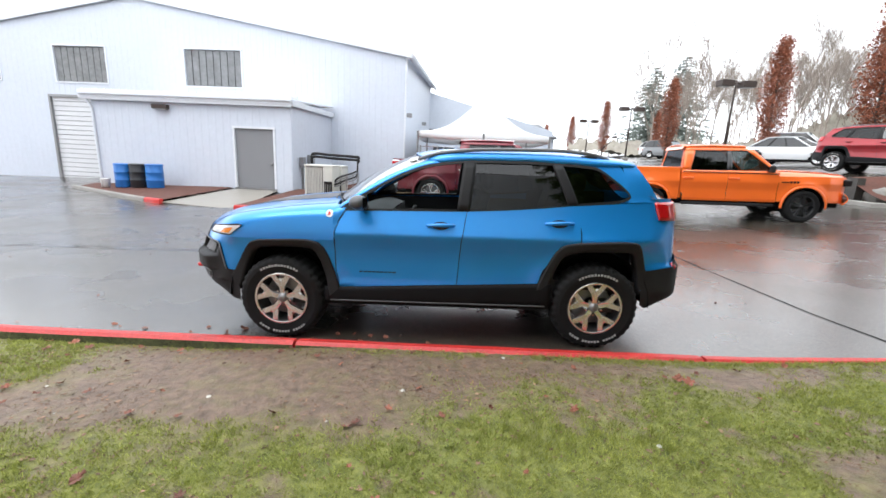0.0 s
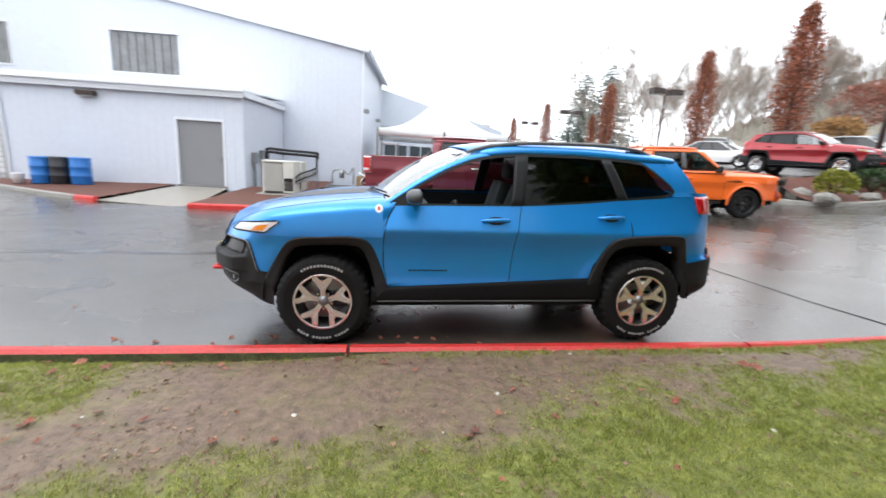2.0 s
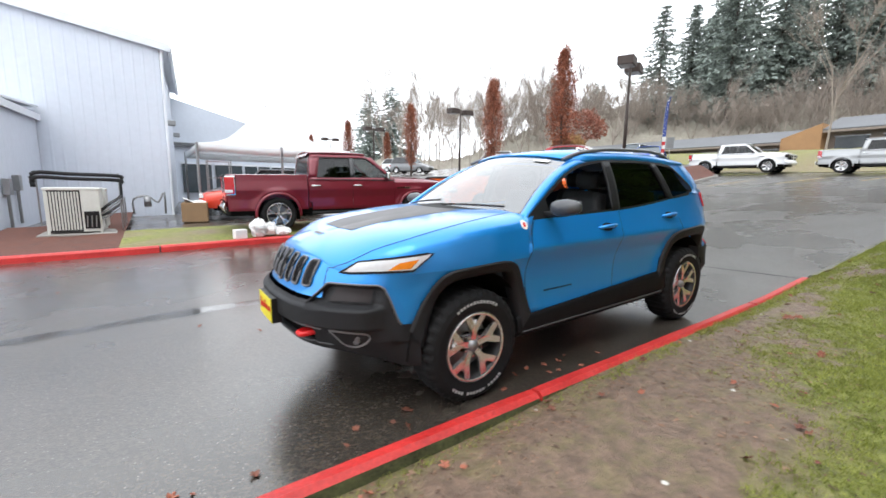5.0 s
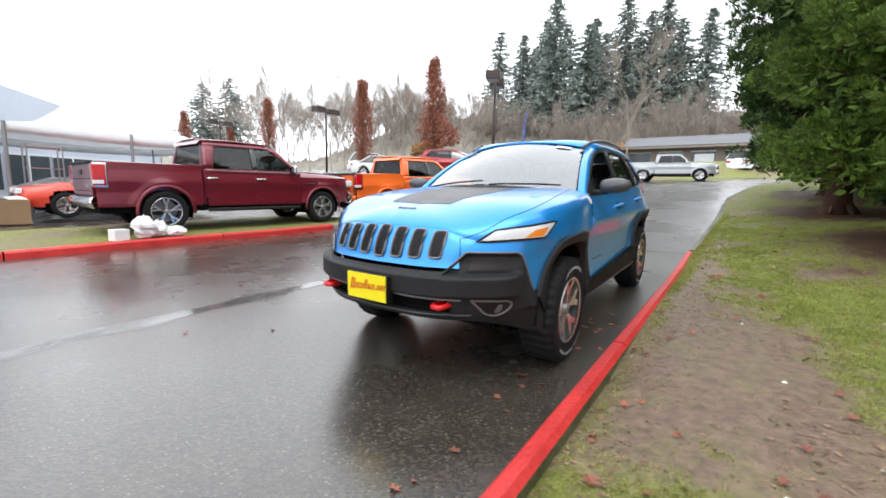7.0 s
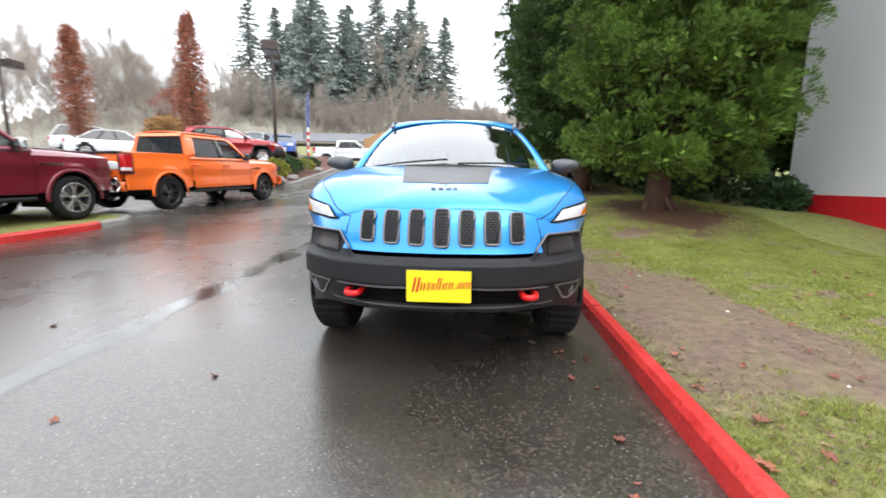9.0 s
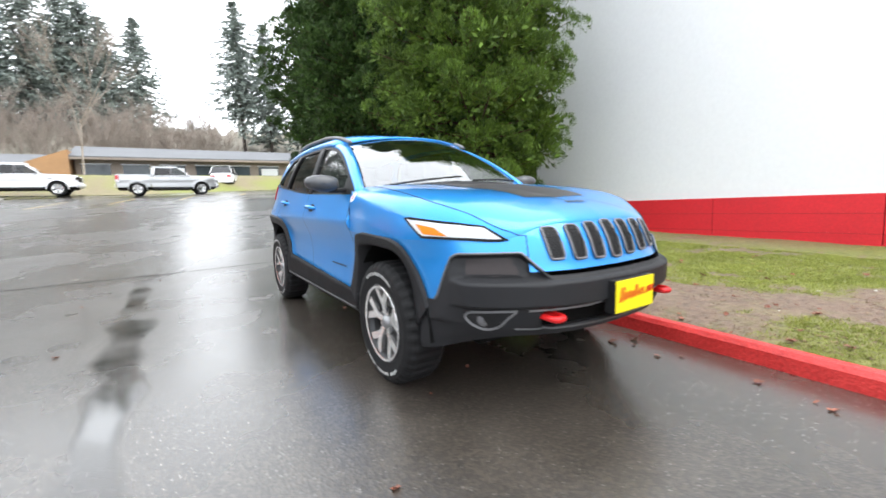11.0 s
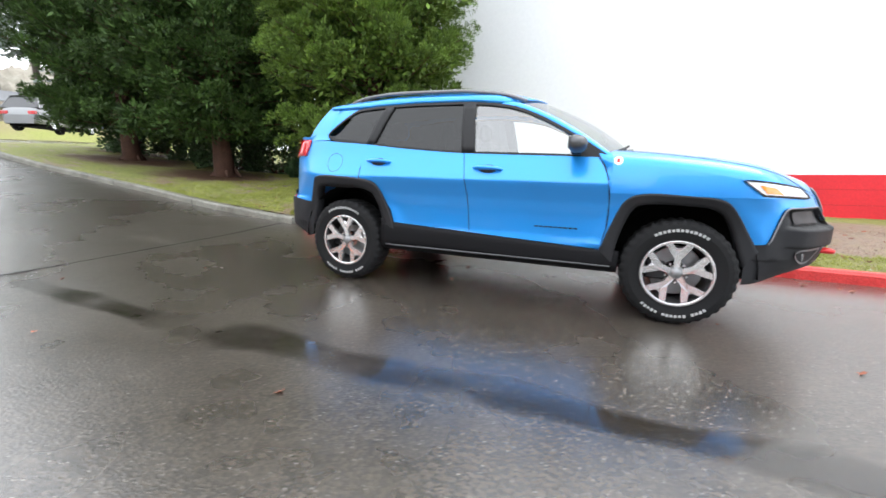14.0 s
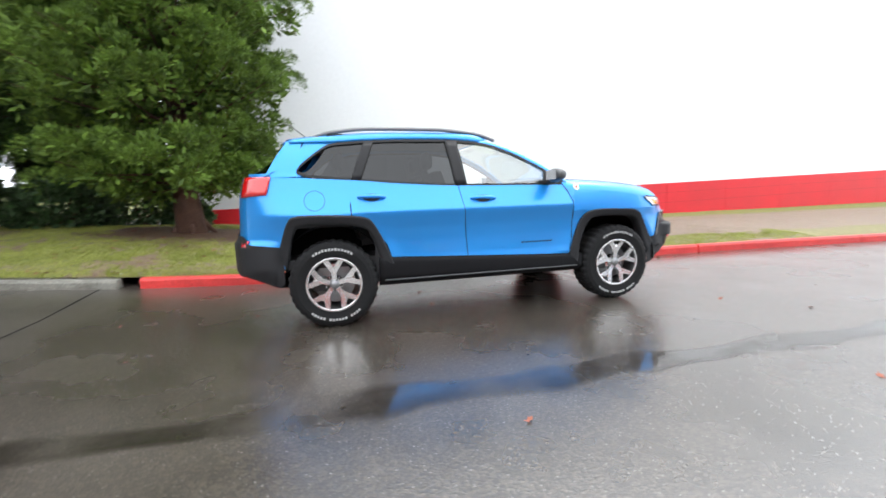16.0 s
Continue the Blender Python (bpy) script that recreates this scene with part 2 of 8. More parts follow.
LAMP = mat("clear headlamp lens", (0.72, 0.74, 0.76), 0.12, coat=1.0, var=0.08)
AMBER = mat("amber lamp lens", (0.85, 0.26, 0.02), 0.15, coat=1.0, var=0.1)
SMOKED = mat("smoked lamp lens", (0.016, 0.010, 0.010), 0.32, coat=0.06, spec=0.3)
YELLOW = mat("yellow plate", (0.85, 0.72, 0.01), 0.4, var=0.04)
INK = mat("red ink", (0.6, 0.02, 0.01), 0.5)
MIDTINT = glass("lightly tinted glass", (0.22, 0.26, 0.26))
FOGLENS = mat("grey fog lamp lens", (0.10, 0.10, 0.105), 0.15, coat=0.6)
CLEAR = glass("clear window glass", (0.80, 0.86, 0.84), base=0.24)
WINDSHIELD = glass("windscreen glass", (0.55, 0.63, 0.62), base=0.34)
TINTED = glass("privacy glass", (0.06, 0.063, 0.066), base=0.055)
PAPER = mat("white paper", (0.75, 0.75, 0.74), 0.7)
WALL_WHITE = mat("white ribbed metal siding", (0.575, 0.62, 0.70), 0.5, var=0.05, scale=0.5, fine=6)
TRIM_WHITE = mat("white painted trim", (0.70, 0.73, 0.78), 0.5, var=0.05)
DOOR_GREY = mat("grey painted steel door", (0.22, 0.225, 0.24), 0.5, var=0.05, scale=1)
SHUTTER = mat("off-white shutter slats", (0.66, 0.67, 0.69), 0.5, var=0.06)
STUCCO = mat("white painted wall", (0.78, 0.79, 0.80), 0.65, var=0.035, scale=0.35, fine=12, bump=0.1)
RED_WALL = mat("red painted masonry", (0.62, 0.012, 0.022), 0.55, var=0.14, scale=1.2, fine=30, bump=0.3)
RED_KERB = mat("worn red kerb paint", (0.58, 0.020, 0.02), 0.42, var=0.35, scale=3.5, fine=45, bump=0.6, tint=(0.52, 0.035, 0.03))
CONCRETE = mat("damp concrete", (0.26, 0.25, 0.23), 0.55, var=0.22, scale=2, fine=60, bump=0.4)
APRON = mat("wet pale concrete", (0.29, 0.27, 0.235), 0.35, var=0.15, scale=1, fine=40, bump=0.2)
MOSSY = mat("mossy damp kerb back", (0.05, 0.05, 0.025), 0.8, var=0.45, scale=6, fine=50, bump=0.5, tint=(0.11, 0.12, 0.05))
KERB_GREY = mat("dirty mossy grey kerb", (0.12, 0.11, 0.085), 0.7, var=0.4, scale=2.5, fine=45, bump=0.5, tint=(0.21, 0.205, 0.175))
DARK_JOINT = mat("tarred joint", (0.012, 0.012, 0.012), 0.75, var=0.2, spec=0.25)
MULCH = mat("red brown bark mulch", (0.10, 0.035, 0.022), 0.8, var=0.5, scale=6, fine=60, bump=0.8)
BARK = mat("red brown bark", (0.075, 0.036, 0.023), 0.9, var=0.45, scale=5, fine=40, bump=0.9)
GREYBARK = mat("grey brown bark", (0.085, 0.07, 0.06), 0.9, var=0.3, scale=5, fine=40, bump=0.6)
SEQUOIA = mat("yellow green conifer sprays", (0.016, 0.042, 0.006), 0.65, var=0.45, scale=2.6, fine=7, tint=(0.125, 0.202, 0.028), island=0.35, spec=0.3)
DEEPGREEN = mat("deep green conifer sprays", (0.009, 0.025, 0.006), 0.65, var=0.45, scale=2.4, fine=6, tint=(0.050, 0.098, 0.017), island=0.35, spec=0.3)
# lighter than real needles: the distance haze is put into this colour
FIR = mat("fir needles paled for haze", (0.215, 0.25, 0.225), 0.8, var=0.3, scale=0.3, fine=4, island=0.3, spec=0.2)
BROWNLEAF = mat("copper brown leaves", (0.29, 0.10, 0.055), 0.6, var=0.35, scale=1, fine=8, island=0.35, spec=0.3)
GOLDEN = mat("golden autumn leaves", (0.36, 0.21, 0.09), 0.7, var=0.4, scale=0.5, fine=5, island=0.3)
AUTUMN = mat("russet autumn leaves", (0.30, 0.12, 0.085), 0.7, var=0.4, scale=0.5, fine=5, island=0.3)
# twig colour lifted towards grey to carry the haze over the woods
TWIG = mat("grey brown twigs paled for haze", (0.295, 0.25, 0.215), 0.9, var=0.2, scale=0.5, fine=4, island=0.2)
SHRUB = mat("dark green shrub leaves", (0.035, 0.075, 0.022), 0.6, var=0.4, scale=2, fine=20, island=0.35)
LIMESHRUB = mat("yellow green shrub leaves", (0.22, 0.23, 0.02), 0.6, var=0.35, scale=2, fine=20, island=0.3)
GRASS = mat("wet green grass blades", (0.20, 0.25, 0.042), 0.6, var=0.4, scale=2.2, fine=26, tint=(0.40, 0.41, 0.115), island=0.45, spec=0.3)
LEAF = mat("fallen brown leaf", (0.25, 0.085, 0.05), 0.55, var=0.35, scale=20, fine=90, random_obj=0.5)
BRONZE = mat("dark bronze metal", (0.05, 0.035, 0.03), 0.5, 0.3)
CANVAS = mat("white tent fabric", (0.84, 0.85, 0.86), 0.6, var=0.03)
for _m, _c, _f in ((CANVAS, (0.85, 0.86, 0.87, 1), 0.45), (GRASS, (0.27, 0.31, 0.07, 1), 0.45)):
    _n, _l = _m.node_tree.nodes, _m.node_tree.links
    _t, _x = _n.new("ShaderNodeBsdfTranslucent"), _n.new("ShaderNodeMixShader")
    _t.inputs["Color"].default_value = _c
    _x.inputs[0].default_value = _f
    _l.new(_n["Principled BSDF"].outputs[0], _x.inputs[1])
    _l.new(_t.outputs[0], _x.inputs[2])
    _l.new(_x.outputs[0], _n["Material Output"].inputs["Surface"])
AC_PAINT = mat("beige sheet metal", (0.60, 0.60, 0.56), 0.5, var=0.08)
BLUE_DRUM = mat("blue plastic drum", (0.02, 0.16, 0.50), 0.4, var=0.12)
BLACK_BIN = mat("black plastic bin", (0.02, 0.022, 0.026), 0.45)
BOX = mat("brown cardboard", (0.27, 0.17, 0.09), 0.8, var=0.15)
STONE = mat("grey landscaping stone", (0.24, 0.23, 0.21), 0.75, var=0.25, fine=20, bump=0.6)
ROOF_GREY = mat("grey shingle roof", (0.15, 0.155, 0.165), 0.8, var=0.2, scale=0.4, fine=8)
TIMBER = mat("tan timber cladding", (0.36, 0.20, 0.09), 0.7, var=0.2, scale=1, fine=14)
SHOPWALL = mat("brown shop wall", (0.26, 0.215, 0.18), 0.8, var=0.2, scale=0.5, fine=6)
SHOPGLASS = mat("shop window glass", (0.06, 0.075, 0.085), 0.1, var=0.2)
BLUEFLAG = mat("blue flag cloth", (0.03, 0.06, 0.26), 0.7)
REDFLAG = mat("red flag cloth", (0.55, 0.03, 0.04), 0.7)
LINE_YELLOW = mat("worn yellow line paint", (0.52, 0.36, 0.10), 0.4, var=0.3, fine=30)


def asphalt():
    """Wet asphalt: dark with pale aggregate, glossy where water stands."""
    m = bpy.data.materials.new("wet asphalt")
    m.use_nodes = True
    n, l = m.node_tree.nodes, m.node_tree.links
    b = n["Principled BSDF"]
    tc = n.new("ShaderNodeTexCoord")

    def noise(scale, detail=4, rough=0.55):
        t = n.new("ShaderNodeTexNoise")
        t.inputs["Scale"].default_value, t.inputs["Detail"].default_value, t.inputs["Roughness"].default_value = scale, detail, rough
        l.new(tc.outputs["Object"], t.inputs["Vector"])
        return t

    def remap(src, a, b_, lo, hi):
        r = n.new("ShaderNodeMapRange")
        r.inputs["From Min"].default_value, r.inputs["From Max"].default_value = a, b_
        r.inputs["To Min"].default_value, r.inputs["To Max"].default_value = lo, hi
        l.new(src, r.inputs["Value"])
        return r.outputs["Result"]

    def cells(scale):
        v = n.new("ShaderNodeTexVoronoi")
        v.inputs["Scale"].default_value = scale
        l.new(tc.outputs["Object"], v.inputs["Vector"])
        sp = n.new("ShaderNodeSeparateColor")
        l.new(v.outputs["Color"], sp.inputs[0])
        return v, sp

    grain, gc = cells(80)
    stone, sc = cells(62)
    wide, mid = noise(0.35, 2), noise(2.2, 3)
    col = n.new("ShaderNodeMix")
    col.data_type = "RGBA"
    col.inputs["A"].default_value, col.inputs["B"].default_value = (0.024, 0.0205, 0.017, 1), (0.048, 0.041, 0.034, 1)
    l.new(remap(mid.outputs["Fac"], 0.3, 0.7, 0, 1), col.inputs["Factor"])
    last = col.outputs["Result"]
    for fac, tint in ((remap(gc.outputs[0], 0.30, 1.0, 0, 0.6), (0.110, 0.090, 0.070, 1)), (None, (0.27, 0.255, 0.235, 1))):
        fleck = n.new("ShaderNodeMix")
        fleck.data_type = "RGBA"
        fleck.inputs["B"].default_value = tint
        if fac is None:
            both = n.new("ShaderNodeMath")
            both.operation = "MULTIPLY"
            l.new(remap(sc.outputs[0], 0.80, 0.97, 0, 0.8), both.inputs[0])
            l.new(remap(stone.outputs["Distance"], 0.20, 0.34, 1, 0), both.inputs[1])
            fac = both.outputs[0]
        l.new(fac, fleck.inputs["Factor"])
        l.new(last, fleck.inputs["A"])
        last = fleck.outputs["Result"]
    l.new(fleck.outputs["Result"], b.inputs["Base Color"])
    wet = n.new("ShaderNodeMath")
    wet.operation = "MULTIPLY_ADD"
    wet.inputs[1].default_value = 0.35
    l.new(mid.outputs["Fac"], wet.inputs[0])
    l.new(wide.outputs["Fac"], wet.inputs[2])
    l.new(remap(wet.outputs[0], 0.40, 1.0, 0.16, 0.42), b.inputs["Roughness"])
    bp = n.new("ShaderNodeBump")
    bp.inputs["Distance"].default_value = 0.006
    l.new(remap(wet.outputs[0], 0.55, 0.85, 0.08, 0.26), bp.inputs["Strength"])
    l.new(grain.outputs["Distance"], bp.inputs["Height"])
    l.new(bp.outputs["Normal"], b.inputs["Normal"])
    b.inputs["Specular IOR Level"].default_value = 0.9
    b.inputs["Coat Weight"].default_value, b.inputs["Coat Roughness"].default_value = 0.5, 0.23
    return m


def lawn():
    """Turf worn to mud: the mesh carries a mask of the bare patches."""
    m = bpy.data.materials.new("worn lawn")
    m.use_nodes = True
    n, l = m.node_tree.nodes, m.node_tree.links
    b = n["Principled BSDF"]
    tc, at = n.new("ShaderNodeTexCoord"), n.new("ShaderNodeAttribute")
    at.attribute_name = "bare"
    out = []
    for scale, lo, hi in ((14, (0.085, 0.105, 0.024), (0.30, 0.31, 0.075)), (15, (0.105, 0.068, 0.046), (0.265, 0.180, 0.128))):
        t = n.new("ShaderNodeTexNoise")
        t.inputs["Scale"].default_value, t.inputs["Detail"].default_value, t.inputs["Roughness"].default_value = scale, 8, 0.7
        l.new(tc.outputs["Object"], t.inputs["Vector"])
        r = n.new("ShaderNodeMapRange")
        r.inputs["From Min"].default_value, r.inputs["From Max"].default_value = 0.32, 0.68
        l.new(t.outputs["Fac"], r.inputs["Value"])
        x = n.new("ShaderNodeMix")
        x.data_type = "RGBA"
        x.inputs["A"].default_value, x.inputs["B"].default_value = (*lo, 1), (*hi, 1)
        l.new(r.outputs["Result"], x.inputs["Factor"])
        out.append((t, x))
    mx = n.new("ShaderNodeMix")
    mx.data_type = "RGBA"
    moss = n.new("ShaderNodeTexNoise")
    moss.inputs["Scale"].default_value, moss.inputs["Detail"].default_value, moss.inputs["Roughness"].default_value = 5.5, 9, 0.75
    l.new(tc.outputs["Object"], moss.inputs["Vector"])
    mr = n.new("ShaderNodeMapRange")
    mr.inputs["From Min"].default_value, mr.inputs["From Max"].default_value = 0.42, 0.62
    mr.inputs["To Min"].default_value, mr.inputs["To Max"].default_value = 0.78, 1.3
    l.new(moss.outputs["Fac"], mr.inputs["Value"])
    mm = n.new("ShaderNodeMath")
    mm.operation, mm.use_clamp = "MULTIPLY", True
    l.new(at.outputs["Fac"], mm.inputs[0])
    l.new(mr.outputs["Result"], mm.inputs[1])
    l.new(mm.outputs[0], mx.inputs["Factor"])
    l.new(out[0][1].outputs["Result"], mx.inputs["A"])
    l.new(out[1][1].outputs["Result"], mx.inputs["B"])
    lit, at2 = n.new("ShaderNodeMix"), n.new("ShaderNodeAttribute")
    lit.data_type = "RGBA"
    at2.attribute_name = "litter"
    lit.inputs["B"].default_value = (0.075, 0.036, 0.02, 1)
    mk = n.new("ShaderNodeMath")
    mk.operation, mk.use_clamp = "MULTIPLY", True
    l.new(at2.outputs["Fac"], mk.inputs[0])
    l.new(mr.outputs["Result"], mk.inputs[1])
    l.new(mk.outputs[0], lit.inputs["Factor"])
    l.new(mx.outputs["Result"], lit.inputs["A"])
    l.new(lit.outputs["Result"], b.inputs["Base Color"])
    rg = n.new("ShaderNodeMapRange")
    rg.inputs["To Min"].default_value, rg.inputs["To Max"].default_value = 0.8, 0.5
    l.new(at.outputs["Fac"], rg.inputs["Value"])
    l.new(rg.outputs["Result"], b.inputs["Roughness"])
    bp = n.new("ShaderNodeBump")
    bp.inputs["Strength"].default_value, bp.inputs["Distance"].default_value = 0.8, 0.03
    l.new(out[1][0].outputs["Fac"], bp.inputs["Height"])
    l.new(bp.outputs["Normal"], b.inputs["Normal"])
    return m


def water_film():
    """A thin dark wet streak whose edges fade out by the mesh's own mask and noise."""
    m = bpy.data.materials.new("wet streak")
    m.use_nodes = True
    n, l = m.node_tree.nodes, m.node_tree.links
    b, out = n["Principled BSDF"], n["Material Output"]
    b.inputs["Base Color"].default_value = (0.030, 0.025, 0.020, 1)
    b.inputs["Roughness"].default_value = 0.10
    b.inputs["Specular IOR Level"].default_value = 1.0
    b.inputs["Coat Weight"].default_value, b.inputs["Coat Roughness"].default_value, b.inputs["Coat IOR"].default_value = 1.0, 0.07, 1.4
    at, tc, nz = n.new("ShaderNodeAttribute"), n.new("ShaderNodeTexCoord"), n.new("ShaderNodeTexNoise")
    at.attribute_name = "fade"
    nz.inputs["Scale"].default_value, nz.inputs["Detail"].default_value = 1.6, 7
    l.new(tc.outputs["Object"], nz.inputs["Vector"])
    r = n.new("ShaderNodeMapRange")
    r.inputs["From Min"].default_value, r.inputs["From Max"].default_value = 0.28, 0.62
    r.inputs["To Max"].default_value = 0.85
    l.new(nz.outputs["Fac"], r.inputs["Value"])
    k = n.new("ShaderNodeMath")
    k.operation = "MULTIPLY"
    l.new(at.outputs["Fac"], k.inputs[0])
    l.new(r.outputs["Result"], k.inputs[1])
    tr, mx = n.new("ShaderNodeBsdfTransparent"), n.new("ShaderNodeMixShader")
    l.new(k.outputs[0], mx.inputs[0])
    l.new(tr.outputs[0], mx.inputs[1])
    l.new(b.outputs[0], mx.inputs[2])
    l.new(mx.outputs[0], out.inputs["Surface"])
    return m


WATER = water_film()
ASPHALT, LAWN = asphalt(), lawn()

# ---- ground, road, lawn and kerbs ----
def axis(parts):
    out = []
    for a, b, step in parts:
        n = max(1, round((b - a) / step))
        out += [a + (b - a) * i / n for i in range(n)]
    return out + [parts[-1][1]]


GX = axis([(-400, -60, 34), (-60, -10, 2.5), (-10, 30, 0.5), (30, 60, 2), (60, 400, 34)])
GY = axis([(-400, -40, 36), (-40, -10, 3), (-10, 14, 0.5), (14, 60, 2.5), (60, 400, 34)])
ground = Geo().grid(lambda x, y: (x, y, road_z(x, y)), GX, GY).make("road", ASPHALT, smooth=True)
tagged(ground, "wet dark grey asphalt road and lot with standing water", "road", kind="structure")


def bare(x, y):
    """How bare of grass the lawn is: 0 turf, 1 mud."""
    d = KERB_NEAR(x) - y
    n = noise.noise((x * 0.9, y * 0.9, 3.1)) * 0.5 + noise.noise((x * 2.7, y * 2.7, 8.2)) * 0.34 + noise.noise((x * 7, y * 7, 1.7)) * 0.2
    reach = curve([(-14, 5.0), (-9, 5.0), (-4.6, 4.6), (-3.2, 2.6), (-2.2, 1.4), (-1, 1.25), (0.4, 0.85), (1.6, 0.55), (3, 0.35), (5, 0.12), (9, 0.1)])(x)
    worn = smoothstep(0.35, -0.35, (d - reach) / 0.8 + n * 1.1)
    patch = smoothstep(0.10, 0.30, n + 0.25 * noise.noise((x * 14, y * 14, 3.3)) - 0.03 * max(0, d - 2)) * 0.9
    mossy = smoothstep(0.30, 0.12, d + n * 0.12) * lerp(0.30, 0.75, smoothstep(-1.0, 2.0, x))
    tree = max(smoothstep(1.7, 0.6, math.hypot((x - a) * 0.7, y - b) + n) for a, b in ((3.9, -3.9), (8.3, -3.7), (12.6, -4.2)))
    wall = smoothstep(-5.2, -6.4, y + n * 0.8) * smoothstep(3.0, 0.0, x) * smoothstep(-3.5, -0.5, x) * 0.5
    tuft = smoothstep(1.25, 0.55, math.hypot((x + 2.85) / 0.62, (y + 1.62) / 0.42) + n * 1.3) * 0.72
    tuft = max(tuft, smoothstep(0.5, 0.2, abs(d - 0.55) + n * 0.6) * smoothstep(-2.6, -3.2, x) * 0.55, smoothstep(-5.6, -6.3, y + n * 0.5) * smoothstep(-1.5, -3.0, x) * 0.8)
    return max(0.0, min(1.0, max(worn - mossy, patch, tree, wall) - tuft))


TRUNKS = ((3.9, -3.95), (8.3, -3.75), (12.65, -4.2), (7.4, -8.4), (10.9, -7.0), (15.9, -6.4), (13.4, -9.6), (9.2, -11.4), (18.4, -9.2))


def litter(x, y):
    """Fallen needles beneath the conifers."""
    n = noise.noise((x * 1.1, y * 1.1, 6.0)) * 0.6 + noise.noise((x * 4, y * 4, 2.0)) * 0.35
    return max(smoothstep(1.75, 0.8, math.hypot((x - a) * 0.75, y - b) + n) for a, b in TRUNKS)


def sheet(name, xs, fs, fn, material, label, category, mask=None):
    g = Geo().grid(fn, xs, fs)
    ob = g.make(name, material, smooth=True)
    if mask:
        at = ob.data.attributes.new("bare", "FLOAT", "POINT")
        at.data.foreach_set("value", [mask(v[0], v[1]) for v in g.v])
        at = ob.data.attributes.new("litter", "FLOAT", "POINT")
        at.data.foreach_set("value", [litter(v[0], v[1]) if v[1] < -1 else 0.0 for v in g.v])
    return tagged(ob, label, category, kind="structure")


def lawn_pt(x, f):
    y0 = KERB_NEAR(x) - 0.085
    y = y0 - f
    bump = 0.012 * noise.noise((x * 3, y * 3, 0)) + 0.02 * noise.noise((x * 0.8, y * 0.8, 4))
    return (x, y, lawn_z(x, y) + bump * min(1.0, f * 4))


LAWN_X = axis([(-60, -12, 4), (-12, -7, 0.3), (-7, 6, 0.07), (6, 33, 0.5)])
LAWN_F = axis([(0, 4.2, 0.07), (4.2, 12, 0.4), (12, 60, 6)])
sheet("lawn", LAWN_X, LAWN_F, lawn_pt, LAWN, "patchy green lawn with bare muddy strip along the kerb", "lawn", bare)


def kerb_run(name, pts, height, width, material, label, side=1, step=2.4, gap=0.012, base=road_z):
    """A kerb along a line, cast in lengths with open joints. side: to which hand it is wide."""
    run = thing(name, label, "kerb")
    run["kind"] = "structure"
    line = [Vector((p[0], p[1], 0)) for p in pts]
    dense = []
    for a, b in zip(line, line[1:]):
        k = max(1, int((b - a).length / 0.3))
        dense += [a.lerp(b, i / k) for i in range(k)]
    dense.append(line[-1])
    acc, chunk, chunks = 0.0, [dense[0]], []
    for a, b in zip(dense, dense[1:]):
        acc += (b - a).length
        chunk.append(b)
        if acc >= step:
            chunks.append(chunk)
            chunk, acc = [b], 0.0
    if len(chunk) > 1:
        chunks.append(chunk)
    for c in chunks:
        g = Geo()
        rows = []
        for i, p in enumerate(c):
            d = (c[min(i + 1, len(c) - 1)] - c[max(i - 1, 0)]).normalized()
            q = p + d * (gap if i == 0 else -gap if i == len(c) - 1 else 0)
            nrm = Vector((-d.y, d.x, 0)) * side
            z = base(q.x, q.y)
            w = 0.006 * noise.noise((q.x * 2, q.y * 2, 5))
            sec = [(0.0, -0.12), (0.012, height - 0.03 + w), (0.035, height + w), (width - 0.03, height + 0.004), (width, height - 0.02), (width, -0.12)]
            rows.append([q + nrm * a + Vector((0, 0, z + h)) for a, h in sec])
        m = len(rows[0])
        v = [p for r in rows for p in r]
        f = [(i * m + j, i * m + (j + 1) % m, (i + 1) * m + (j + 1) % m, (i + 1) * m + j) for i in range(len(rows) - 1) for j in range(m)]
        f += [tuple(range(m)), tuple(range(len(v) - m, len(v)))[::-1]]
        g.add(v, f)
        st = g.make("kerb_stone", [material, MOSSY] if material is RED_KERB else material, run, smooth=False)
        if material is RED_KERB:
            for k, pl in enumerate(st.data.polygons):
                if k < (len(rows) - 1) * m and k % m == m - 2:
                    pl.material_index = 1
    return run


kerb_run("kerb_near_red", [(x, KERB_NEAR(x) + 0.03) for x in axis([(-40, -8, 3), (-8, 3.72, 0.4)])], 0.125, 0.125, RED_KERB, "worn red painted concrete kerb along the lawn", side=-1, step=3.0)
kerb_run("kerb_near_grey", [(x, KERB_NEAR(x) + 0.03) for x in axis([(3.95, 25.2, 0.5)])], 0.11, 0.15, KERB_GREY, "damp grey concrete kerb curving along the lawn", side=-1, step=2.4)

KERB_FAR = curve([(-15, 11.7), (-11.8, 9.6), (-9.2, 8.02), (-6, 7.0), (-3.3, 6.78), (-1, 6.78), (1, 6.55), (2.6, 6.5), (3.6, 6.6), (4.1, 7.1)])
kerb_run("kerb_far_grey", [(x, KERB_FAR(x)) for x in axis([(-15, -9.5, 0.5)])], 0.13, 0.15, CONCRETE, "grey concrete kerb of the mulch bed", side=1)
kerb_run("kerb_far_block", [(-9.45, 8.15), (-9.0, 7.93), (-8.75, 7.85)], 0.14, 0.16, RED_KERB, "red painted kerb end beside the ramp", side=1)
kerb_run("kerb_far_red", [(x, KERB_FAR(x)) for x in axis([(-6.05, 2.9, 0.35)])], 0.13, 0.15, RED_KERB, "red painted kerb of the grass island", side=1, step=3.0)
